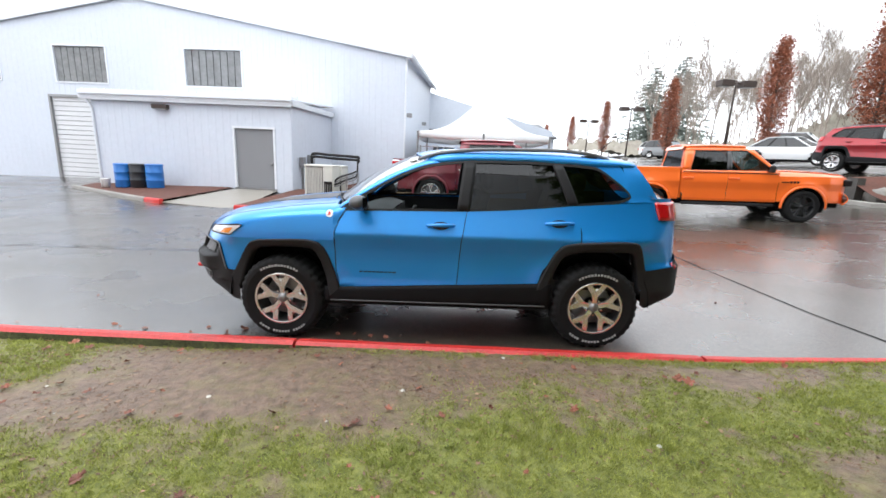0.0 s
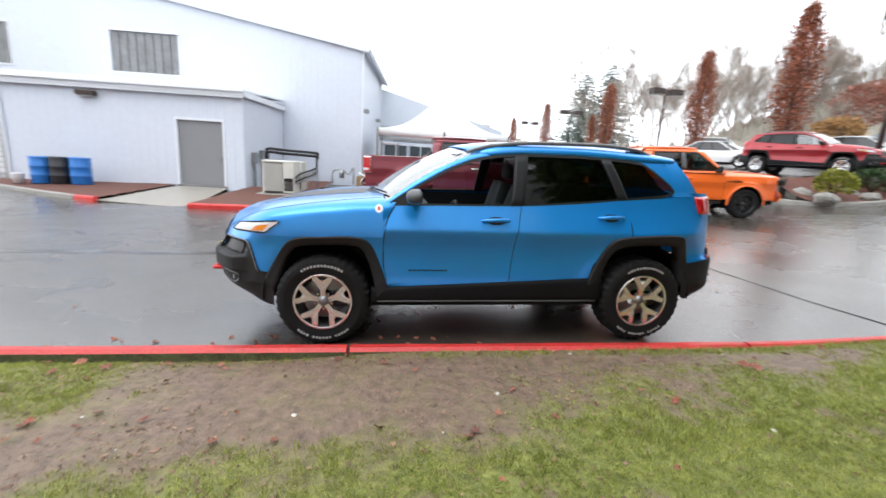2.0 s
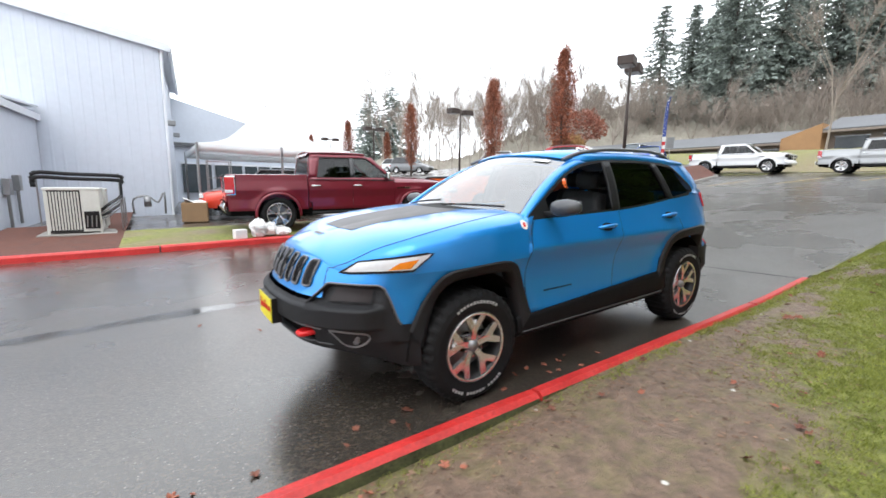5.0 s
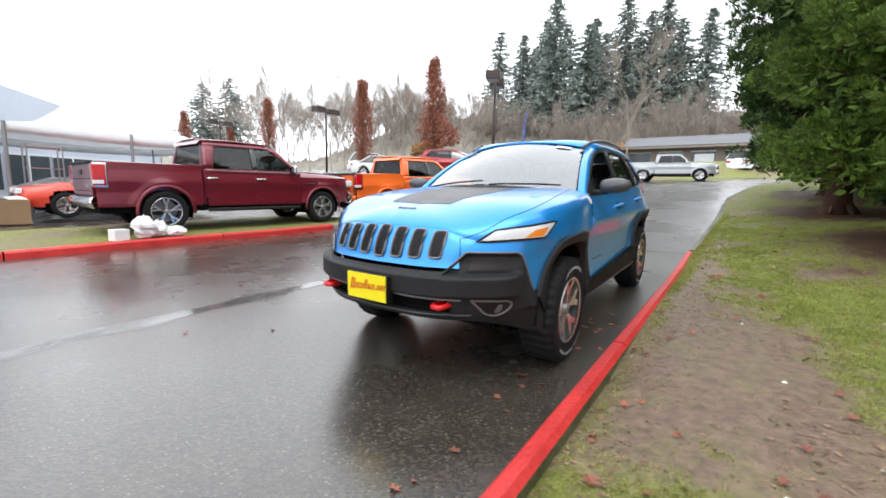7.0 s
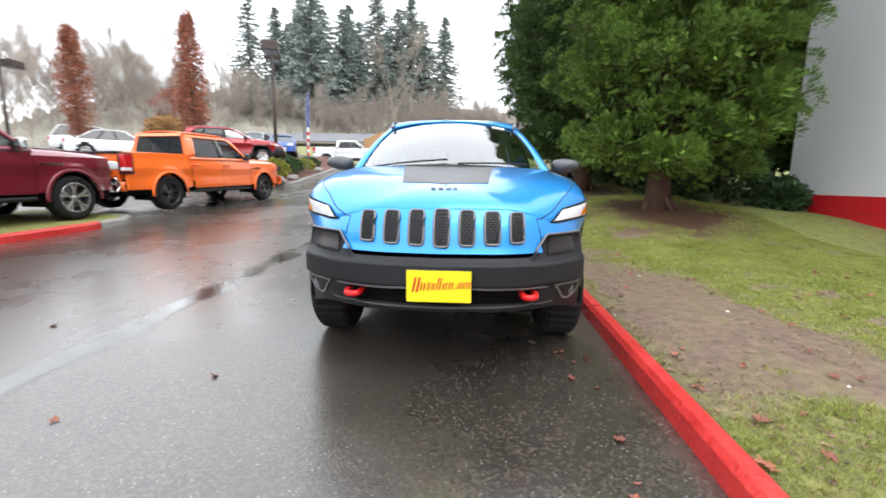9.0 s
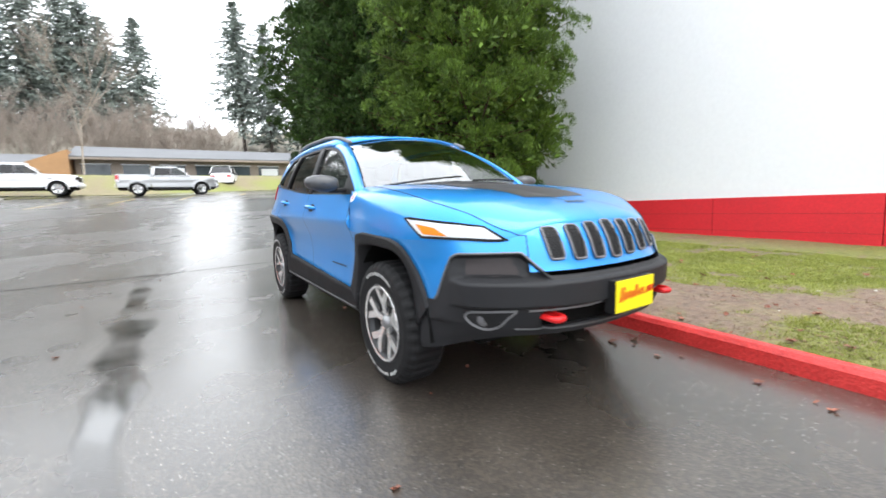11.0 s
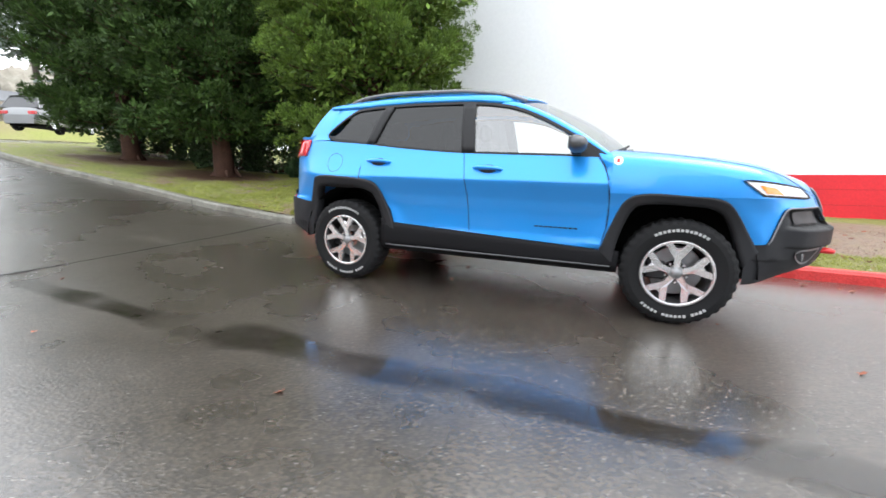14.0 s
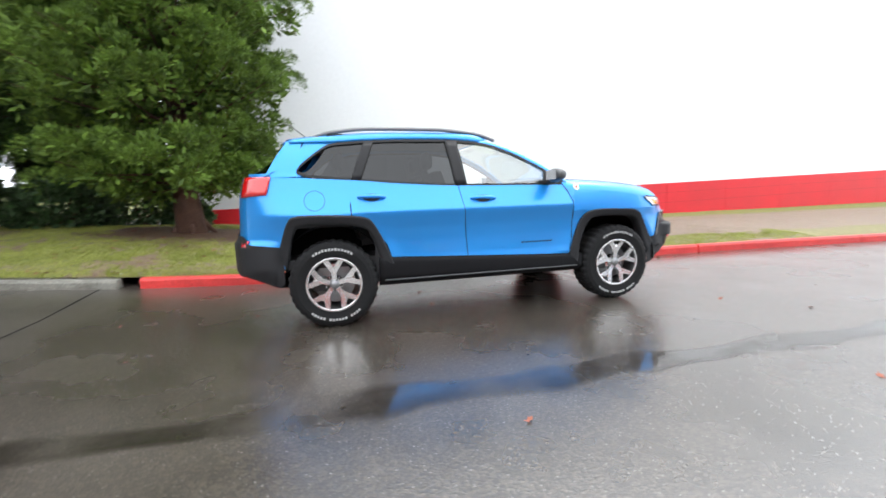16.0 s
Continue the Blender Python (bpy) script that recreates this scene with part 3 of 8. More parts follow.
kerb_run("kerb_far_tip", [(2.9, 6.51), (3.5, 6.56), (3.95, 6.8), (4.15, 7.3), (4.1, 8.2), (3.9, 9.4)], 0.13, 0.15, CONCRETE, "rounded grey concrete kerb end of the island", side=1)


def verge(x0, x1, back, step=0.35):
    def fn(x, f):
        y = lerp(KERB_FAR(x) + 0.12, back(x), f)
        return (x, y, road_z(x, y) + 0.118 + 0.02 * noise.noise((x * 2, y * 2, 2)) + 0.05 * f)
    return axis([(x0, x1, step)]), lin(0, 1, 14), fn


xs, fs, fn = verge(-14.6, -8.7, lambda x: 11.95 - 0.07 * (x + 7.7))
sheet("mulch_bed_left", xs, fs, fn, MULCH, "reddish bark mulch bed in front of the annex", "bed")
xs, fs, fn = verge(-6.05, -3.6, lambda x: 11.9 if x < -4.9 else 15.8)
sheet("mulch_bed_right", xs, fs, fn, MULCH, "reddish bark mulch bed around the cooling unit", "bed")
xs, fs, fn = verge(-3.6, 4.05, lambda x: lerp(9.6, 9.0, (x + 3.6) / 7.6))
sheet("grass_island", xs, fs, fn, LAWN, "green grass island with a red kerb", "lawn", lambda x, y: max(0.0, min(0.8, 0.2 + noise.noise((x, y, 1)))) if x < 0 else 0.1)
ramp = Geo().grid(lambda u, w: (lerp(lerp(-8.75, -8.5, w), lerp(-6.05, -6.85, w), u), lerp(7.2 + 0.75 * (1 - u), 11.93, w), road_z(-7.5, 7.4) + 0.012 + 0.13 * min(1, w * 1.2)), lin(0, 1, 8), lin(0, 1, 12)).make("door_ramp", APRON, thick=0.02)
tagged(ramp, "wet pale concrete ramp leading to the grey door", "ramp", kind="structure")

# construction joint and cracks in the asphalt
def strip(name, pts, width, material, label, lift=0.003, jitter=0.0):
    g = Geo()
    v, fade = [], []
    p = [Vector((a, b, 0)) for a, b in pts]
    dense = []
    for a, b in zip(p, p[1:]):
        k = max(1, int((b - a).length / 0.25))
        dense += [a.lerp(b, i / k) for i in range(k)]
    dense.append(p[-1])
    for i, q in enumerate(dense):
        d = (dense[min(i + 1, len(dense) - 1)] - dense[max(i - 1, 0)]).normalized()
        nrm = Vector((-d.y, d.x, 0))
        q = q + nrm * jitter * noise.noise((q.x * 1.5, q.y * 1.5, 9))
        w = width * (0.6 + 0.8 * abs(noise.noise((q.x * 3, q.y * 3, 4))))
        for c in (-1, -0.5, 0, 0.5, 1):
            r = q + nrm * c * w / 2
            v.append((r.x, r.y, road_z(r.x, r.y) + lift))
            fade.append(min(1.0, 2.4 * (1 - abs(c))) * min(1.0, i / 2, (len(dense) - 1 - i) / 2))
    g.add(v, [(5 * i + j, 5 * i + j + 1, 5 * i + j + 6, 5 * i + j + 5) for i in range(len(dense) - 1) for j in range(4)])
    ob = g.make(name, material)
    at = ob.data.attributes.new("fade", "FLOAT", "POINT")
    at.data.foreach_set("value", fade)
    return tagged(ob, label, "road joint", kind="structure")


strip("road_joint", [(4.15, -1.3), (4.0, 0), (3.95, 2.2), (3.9, 5.5)], 0.036, DARK_JOINT, "dark tarred joint across the asphalt")
for x0, x1, w in ((-12.0, -7.0, 0.26), (-7.2, -3.0, 0.36), (-3.6, 0.0, 0.34), (-0.4, 1.9, 0.42), (1.5, 4.1, 0.34)):
    strip("water_streak", [(x0, 2.34), (x1, 2.28)], w, WATER, "thin streak of standing water along the asphalt", 0.002, 0.06)
for k in range(5):
    strip("parking_line", [(20.5 + k * 0.2, 7.0 - 2.8 * k), (24.6 + k * 0.2, 6.2 - 2.8 * k)], 0.11, LINE_YELLOW, "worn yellow parking line on asphalt")

# ---- white wall with a red base ----
def ribbed(p, q, z0, z1, rib=0.3, depth=0.02, holes=(), top=None):
    """Siding between two ground points, with upright ribs. holes: (a0, a1, z0, z1) along the wall; top(a): its upper edge."""
    p, q = Vector((*p, 0)), Vector((*q, 0))
    d = (q - p).normalized()
    nrm = Vector((d.y, -d.x, 0))
    length = (q - p).length
    cuts = {0.0, length}
    for h in holes:
        cuts |= {h[0], h[1]}
    a = 0.0
    while a < length - 0.05:
        for e in (0.0, 0.03, 0.06, 0.09):
            cuts.add(min(length, a + e))
        a += rib
    cuts = sorted(cuts)
    g = Geo()

    def lift(a):
        e = (a % rib)
        return depth if 0.02 < e < 0.07 else 0.0
    zs = sorted({z0, z1} | {h[2] for h in holes} | {h[3] for h in holes})
    for a, b in zip(cuts, cuts[1:]):
        if b - a < 1e-4:
            continue
        mid = 0.5 * (a + b)
        for u, w in zip(zs, zs[1:]):
            if any(h[0] - 1e-4 < mid < h[1] + 1e-4 and h[2] - 1e-4 < 0.5 * (u + w) < h[3] + 1e-4 for h in holes):
                continue
            ua, ub = (w, w) if not (top and w == z1) else (top(a), top(b))
            v = []
            for s, z in ((a, u), (b, u), (b, ub), (a, ua)):
                c = p + d * s + nrm * lift(s + (1e-3 if s == a else -1e-3))
                v.append((c.x, c.y, z))
            g.add(v, [(0, 1, 2, 3)])
    return g.weld()


def slab(name, a, b, material, label, category, parent=None, m=None, bevel=0.0):
    ob = Geo().box(a, b, m).make(name, material, parent, bevel=bevel)
    return tagged(ob, label, category, kind="structure") if parent is None else ob


hall = thing("white_hall", "large plain white building with a red painted base", "building")
slab("wall", (-60, -7.65, 0.93), (5.25, -7.35, 9.5), STUCCO, "", "", hall)
slab("wall", (5.0, -32, 0.93), (5.25, -7.65, 9.5), STUCCO, "", "", hall)
for k in range(26):
    x1 = 5.28 - 2.44 * k
    slab("red_base", (x1 - 2.43, -7.68, -1.6), (x1, -7.32, 0.925), RED_WALL, "", "", hall, bevel=0.006)
for k in range(10):
    slab("red_base", (4.98, -7.7 - 2.44 * (k + 1), -1.6), (5.28, -7.7 - 2.44 * k, 0.925), RED_WALL, "", "", hall, bevel=0.006)
for z in (0.28, 0.61):
    slab("base_groove", (-60, -7.317, z), (5.3, -7.314, z + 0.012), mat("dark groove", (0.42, 0.012, 0.016), 0.6), "", "", hall)
slab("roof", (-60, -32, 9.5), (5.25, -7.4, 9.65), ROOF_GREY, "", "", hall)

# ---- metal shop building with its annex ----
shop = thing("shop_building", "white ribbed metal shop building with a low gable roof", "building")
P0, P1 = Vector((-29.0, 17.70)), Vector((-2.45, 15.85))
L = (P1 - P0).length


def along(x):
    return (x - P0.x) / (P1.x - P0.x) * L


def gable(a):
    x = P0.x + (P1.x - P0.x) * a / L
    return 6.22 + 2.25 * (1 - abs(x + 15.7) / 13.3)


WIN = [(-20.0, -17.25, 4.45, 6.1), (-13.15, -10.3, 4.45, 6.1), (-26.0, -23.1, 4.45, 6.1)]
GAR = (-20.6, -18.1, -0.6, 3.73)
ribbed((P0.x, P0.y), (P1.x, P1.y), -0.9, 6.2, 0.3, 0.007, [(along(a), along(b), c, d) for a, b, c, d in WIN + [GAR]], None).make("wall", WALL_WHITE, shop, thick=0.02)
ribbed((P0.x, P0.y), (P1.x, P1.y), 6.2, 6.5, 0.3, 0.007, [], gable).make("gable_wall", WALL_WHITE, shop, thick=0.02)
DY = Vector((0.07, 1.0)) / math.hypot(0.07, 1.0)
P2 = P1 + DY * 9.0
ribbed((P1.x, P1.y), (P2.x, P2.y), -0.9, 6.15, 0.3, 0.007).make("side_wall", WALL_WHITE, shop, thick=0.02)
P3 = P0 + DY * 9.0
ribbed((P2.x, P2.y), (P3.x, P3.y), -0.9, 6.15, 0.6, 0.02).make("back_wall", WALL_WHITE, shop, thick=0.02)


def wall_at(x, z, off=0.0):
    y = P0.y + (P1.y - P0.y) * (x - P0.x) / (P1.x - P0.x)
    return Vector((x, y - off, z))


for x0, x1 in ((-29.3, -15.7), (-15.7, -2.1)):
    g = Geo()
    za, zb = (6.22, 8.5) if x0 < -20 else (8.5, 6.16)
    g.grid(lambda u, w: tuple(wall_at(lerp(x0, x1, u), lerp(za, zb, u), 0.10) + Vector((DY.x, DY.y, 0)) * w * 9.4), lin(0, 1, 3), lin(0, 1, 3))
    g.make("roof", TRIM_WHITE, shop, thick=0.1)
    Geo().grid(lambda u, w: tuple(wall_at(lerp(x0, x1, u), lerp(za, zb, u) - 0.22 + 0.27 * w, 0.14)), lin(0, 1, 3), (0, 1)).make("verge_trim", TRIM_WHITE, shop, thick=0.04)
g = Geo()
g.tube([(P1.x + 0.32 + DY.x * a, P1.y + DY.y * a - 0.2, 6.08) for a in (0, 4.5, 9.2)], 0.08, 6)
g.make("gutter", TRIM_WHITE, shop)
Geo().tube([(P1.x + 0.12, P1.y - 0.02, 6.05), (P1.x + 0.08, P1.y - 0.02, 5.8), (P1.x + 0.06, P1.y - 0.02, 0.1)], 0.05, 6).make("downpipe", TRIM_WHITE, shop)
WALL_TURN = Matrix.Rotation(math.atan2(P1.y - P0.y, P1.x - P0.x), 4, "Z")
WIN_BACK = mat("grey translucent sheet", (0.14, 0.145, 0.15), 0.4, var=0.3, scale=1.5, fine=5)
WIN_SLAT = mat("grey panel slat", (0.19, 0.195, 0.20), 0.35, var=0.3, scale=2, fine=6)
for x0, x1, z0, z1 in WIN:
    w = thing("window_panel", "", "")
    w.parent = shop
    M = Matrix.Translation(wall_at((x0 + x1) / 2, 0)) @ WALL_TURN
    h = (x1 - x0) / 2
    Geo().box((-h, 0.10, z0), (h, 0.14, z1), M).make("backing", WIN_BACK, w)
    n = 8
    for k in range(n):
        a = lerp(-h, h, (k + 0.5) / n)
        Geo().box((a - 0.16, 0.05, z0 + 0.02), (a + 0.15, 0.085, z1 - 0.02), M).make("slat", WIN_SLAT, w)
    for a, b in (((-h - 0.07, -0.045, z0 - 0.07), (h + 0.07, 0.1, z0)), ((-h - 0.07, -0.045, z1), (h + 0.07, 0.1, z1 + 0.06)), ((-h - 0.07, -0.045, z0), (-h, 0.1, z1)), ((h, -0.045, z0), (h + 0.07, 0.1, z1))):
        Geo().box(a, b, M).make("frame", TRIM_WHITE, w)
gd = thing("roller_door", "", "")
gd.parent = shop
M = Matrix.Translation(wall_at((GAR[0] + GAR[1]) / 2, 0)) @ WALL_TURN
h = (GAR[1] - GAR[0]) / 2
Geo().box((-h, 0.11, -0.6), (h, 0.13, 3.75), M).make("backing", DOOR_GREY, gd)
for k in range(18):
    z = -0.45 + k * 0.233
    if z + 0.22 < 3.74:
        Geo().box((-h + 0.1, 0.05, z), (h - 0.1, 0.10, z + 0.205), M).make("slat", SHUTTER, gd, bevel=0.012)
for a, b in (((-h - 0.02, -0.05, -0.6), (-h + 0.1, 0.12, 3.73)), ((h - 0.1, -0.05, -0.6), (h + 0.02, 0.12, 3.73)), ((-h - 0.02, -0.05, 3.7), (h + 0.02, 0.12, 3.82))):
    Geo().box(a, b, M).make("frame", SATIN, gd)

annex = thing("annex", "low white ribbed metal annex with a flat canopy edge", "building")
A0, A1 = Vector((-14.4, 12.42)), Vector((-6.22, 11.843))
AL = (A1 - A0).length


def a_along(x):
    return (x - A0.x) / (A1.x - A0.x) * AL


def a_y(x):
    return A0.y + (A1.y - A0.y) * (x - A0.x) / (A1.x - A0.x)


ribbed(A0, A1, -0.7, 3.3, 0.3, 0.006, [(a_along(-8.56), a_along(-6.88), -0.7, 2.42)]).make("wall", WALL_WHITE, annex, thick=0.02)
ribbed(A1, A1 + DY * 4.2, -0.7, 3.3, 0.3, 0.006).make("side_wall", WALL_WHITE, annex, thick=0.02)
ribbed(A0 + DY * 4.4, A0, -0.7, 3.3, 0.3, 0.006).make("side_wall", WALL_WHITE, annex, thick=0.02)
Geo().grid(lambda u, w: (lerp(-14.7, -6.1, u) + DY.x * w * 4.4, lerp(12.30, 11.69, u) + DY.y * w * 4.4 - 0.15, 3.42 + 0.25 * w), lin(0, 1, 3), lin(0, 1, 3)).make("roof", TRIM_WHITE, annex, thick=0.06)
for x0, x1, z0, z1 in ((-14.75, -6.08, 3.275, 3.56), (-14.75, -6.12, 3.2, 3.28)):
    Geo().grid(lambda u, w: (lerp(x0, x1, u), a_y(lerp(x0, x1, u)) - 0.17 - 0.02 * (z1 > 3.5), lerp(z0, z1, w)), lin(0, 1, 3), (0, 1)).make("fascia", TRIM_WHITE, annex, thick=0.05)
for k in range(28):
    x = -14.6 + k * 0.31
    Geo().box((x, a_y(x) - 0.165, 3.55), (x + 0.09, a_y(x) - 0.12, 3.615)).make("roof_rib", TRIM_WHITE, annex, bevel=0.01)
Geo().grid(lambda u, w: (lerp(-14.7, -5.9, u), a_y(lerp(-14.7, -5.9, u)) - 0.12, lerp(3.5, 3.60, w)), lin(0, 1, 3), (0, 1)).make("roof_edge", TRIM_WHITE, annex, thick=0.04)
Geo().tube([(-14.5, a_y(-14.5) - 0.16, 3.3), (-14.35, a_y(-14.4) - 0.06, 2.9), (-14.3, a_y(-14.4) - 0.06, 0.1)], 0.05, 6).make("downpipe", TRIM_WHITE, annex)
Geo().grid(lambda u, w: (A1.x + 0.12 + DY.x * u * 4.2, A1.y - 0.15 + DY.y * u * 4.35, lerp(3.24, 3.44, w)), lin(0, 1, 3), (0, 1)).make("fascia", TRIM_WHITE, annex, thick=0.05)
dr = thing("steel_door", "", "")
dr.parent = annex
M = Matrix.Translation((-7.72, a_y(-7.72), 0)) @ Matrix.Rotation(math.atan2(A1.y - A0.y, A1.x - A0.x), 4, "Z")
Geo().box((-0.78, 0.05, 0.10), (0.78, 0.10, 2.36), M).make("leaf", DOOR_GREY, dr, bevel=0.004)
Geo().box((0.62, 0.0, 1.02), (0.72, 0.05, 1.12), M).make("handle", SATIN, dr, bevel=0.01)
for a, b in (((-0.86, -0.04, 0.1), (-0.78, 0.12, 2.36)), ((0.78, -0.04, 0.1), (0.86, 0.12, 2.36)), ((-0.86, -0.04, 2.36), (0.86, 0.12, 2.44)), ((-0.86, -0.05, 0.0), (0.86, 0.14, 0.10))):
    Geo().box(a, b, M).make("frame", SATIN if b[2] < 1 else TRIM_WHITE, dr)
wl_ = thing("wall_light", "grey box wall light fixed to the annex", "wall light", m=Matrix.Translation((-11.4, a_y(-11.4), 2.95)))
Geo().box((-0.3, -0.22, 0.0), (0.3, -0.02, 0.16)).make("housing", BRONZE, wl_, bevel=0.02)
Geo().box((-0.26, -0.2, -0.03), (0.26, -0.04, 0.0)).make("lens", SATIN, wl_)
for x, y, z in ((-2.33, 15.2, 3.5), (-1.98, 19.8, 3.5)):
    wl_ = thing("wall_light", "small grey wall light on the shop side wall", "wall light", m=Matrix.Translation((x, y + 0.9, z)))
    Geo().box((0, -0.15, -0.08), (0.25, 0.15, 0.1)).make("housing", SATIN, wl_, bevel=0.02)

# lower wing behind the shop
wing = thing("rear_wing", "pale grey lower building wing behind the shop", "building")
ribbed((-1.9, 25.2), (7.1, 27.6), -0.3, 3.4, 0.4, 0.02).make("wall", WALL_WHITE, wing, thick=0.03)
Geo().grid(lambda u, w: (lerp(-2.1, 7.4, u), lerp(24.6, 27.1, u) + 7 * w, 3.4 + 1.45 * w), lin(0, 1, 3), (0, 1)).make("roof", ROOF_GREY, wing, thick=0.15)
Geo().grid(lambda u, w: (lerp(-1.95, 7.1, u), 25.0 + 2.35 * u, lerp(0.0, lerp(5.9, 3.9, u), w)), lin(0, 1, 4), (0, 1)).make("gable_end", WALL_WHITE, wing, thick=0.1)
for k in range(5):
    x = -1.5 + k * 1.7
    y = 24.85 + (x + 1.9) * 0.262
    w = Geo().box((x, y - 0.02, 0.75), (x + 1.45, y + 0.06, 2.35), Matrix.Identity(4)).make("window", SHOPGLASS, wing)
    Geo().box((x - 0.06, y - 0.05, 2.35), (x + 1.51, y + 0.05, 2.47)).make("frame", TRIM_WHITE, w)
    Geo().box((x + 0.7, y - 0.05, 0.75), (x + 0.76, y + 0.03, 2.35)).make("mullion", TRIM_WHITE, w)
Geo().box((7.1, 27.6, -0.3), (7.3, 34.0, 3.4)).make("end_wall", WALL_WHITE, wing)

# ---- upper lot, planter and far bank ----
sheet("upper_lot", axis([(13.0, 60, 1.5)]), lin(0, 1, 24), lambda x, f: (x, lerp(lerp(9.9, 10.4, (x - 13) / 14) if x < 27 else 10.4 + (x - 27) * 0.8, 90, f), road_z(x, lerp(9.8, 60, f)) + 0.72), ASPHALT, "wet asphalt of the raised upper lot", "lot")
wall_up = Geo().box((12.75, 9.2, 0.3), (13.0, 60, 1.62)).make("retaining_wall", mat("dark wet retaining wall", (0.06, 0.055, 0.05), 0.6, var=0.3, fine=20, bump=0.4))
tagged(wall_up, "dark wet concrete retaining wall of the upper lot", "wall", kind="structure")
ISL = [(12.6, 9.4), (12.55, 8.4), (13.1, 7.45), (14.4, 7.3), (15.6, 7.5), (18.5, 7.8), (22.0, 8.2), (26.5, 8.9), (27.3, 9.6), (27.3, 10.4)]
kerb_run("kerb_planter", ISL, 0.14, 0.16, CONCRETE, "damp grey concrete kerb around the planter", side=1)
ISLC = curve([(a, b) for a, b in ISL[2:8]])
sheet("planter_bed", axis([(12.75, 27.2, 0.5)]), lin(0, 1, 10), lambda x, f: (x, lerp(ISLC(x) + 0.1, lerp(10.0, 10.5, (x - 13) / 14), f), road_z(x, 8) + 0.12 + (0.66 * smoothstep(0.1, 1.0, f)) + 0.06 * noise.noise((x, f * 3, 0))), MULCH, "bark mulch planter bed between road and upper lot", "bed")


def bank_pt(y, f):
    e = curve([(-40, 46), (-9, 37.5), (-3, 33), (3, 30.2), (12, 30.5), (16, 33), (60, 60)])(y)
    x = e + f * 14
    return (x, y, road_z(e, y) + 0.02 + 1.6 * smoothstep(0, 0.40, f) + (road_z(x, y) - road_z(e, y)) * smoothstep(0.2, 1, f) * 0.55 + 0.12 * noise.noise((x * 0.7, y * 0.7, 3)) * min(1, f * 6))


g = Geo().grid(bank_pt, axis([(-40, 60, 1.2)]), lin(0, 1, 22))
bank = g.make("grass_bank", LAWN, smooth=True)
at = bank.data.attributes.new("bare", "FLOAT", "POINT")
at.data.foreach_set("value", [max(0.0, min(0.7, 0.25 + noise.noise((v[0] * 0.4, v[1] * 0.4, 2)))) for v in g.v])
tagged(bank, "rough grassy bank at the far edge of the lot", "bank", kind="structure")

# ---- long low shops on the bank ----
mall = thing("shop_row", "long low shop row with a grey shingle roof", "building")
MB = 4.35


def mall_seg(y0, y1, x, MB):
    Geo().box((x, y0, MB - 1.5), (x + 9, y1, MB + 1.75)).make("wall", SHOPWALL, mall)
    Geo().grid(lambda u, w: (x - 1.4 + w * 6.0, lerp(y0 - 0.4, y1 + 0.4, u), MB + 1.75 + 1.65 * w), (0, 0.5, 1), (0, 1)).make("roof", ROOF_GREY, mall, thick=0.2)
    Geo().box((x - 1.4, y0 - 0.4, MB + 1.55), (x - 1.3, y1 + 0.4, MB + 1.8)).make("fascia", TRIM_WHITE if int(y0) % 2 else SHOPWALL, mall)
    n = int((y1 - y0) / 3.0)
    for k in range(n):
        a = lerp(y0, y1, (k + 0.15) / n)
        b = lerp(y0, y1, (k + 0.85) / n)
        w = Geo().box((x - 0.06, a, MB - 0.2), (x + 0.02, b, MB + 1.2)).make("window", SHOPGLASS, mall)
        Geo().box((x - 0.1, a - 0.08, MB + 1.2), (x + 0.02, b + 0.08, MB + 1.3)).make("frame", TRIM_WHITE, w)
        if k % 3 == 1:
            Geo().box((x - 0.12, a + 0.1, MB + 0.1), (x - 0.07, b - 0.3, MB + 0.95)).make("poster", WHITE_PAINT, w)


mall_seg(12.0, 58.0, 51, MB)
mall_seg(-32.0, 9.0, 49, MB + 0.7)
Geo().add([(47.5, 9.2, MB - 1), (47.5, 12.2, MB - 1), (47.5, 12.2, MB + 1.9), (47.5, 9.2, MB + 3.1), (53, 9.2, MB - 1), (53, 12.2, MB - 1), (53, 12.2, MB + 1.9), (53, 9.2, MB + 3.1)], [(0, 1, 2, 3), (1, 5, 6, 2), (4, 0, 3, 7), (3, 2, 6, 7), (5, 4, 7, 6)]).make("timber_gable", TIMBER, mall)

# ---- trees and shrubs ----
def kite(g, p, d, length, width, rnd):
    """One flat pointed spray of leaves from p along d."""
    d = d.normalized()
    a = d.cross(Vector((rnd.uniform(-1, 1), rnd.uniform(-1, 1), rnd.uniform(-1, 1))))
    if a.length < 1e-3:
        a = Vector((1, 0, 0))
    a = a.normalized() * width
    k = len(g.v)
    q = p + d * length
    m = p + d * length * 0.45
    g.v += [tuple(p), tuple(m + a), tuple(q), tuple(m - a)]
    g.f.append((k, k + 1, k + 2, k + 3))


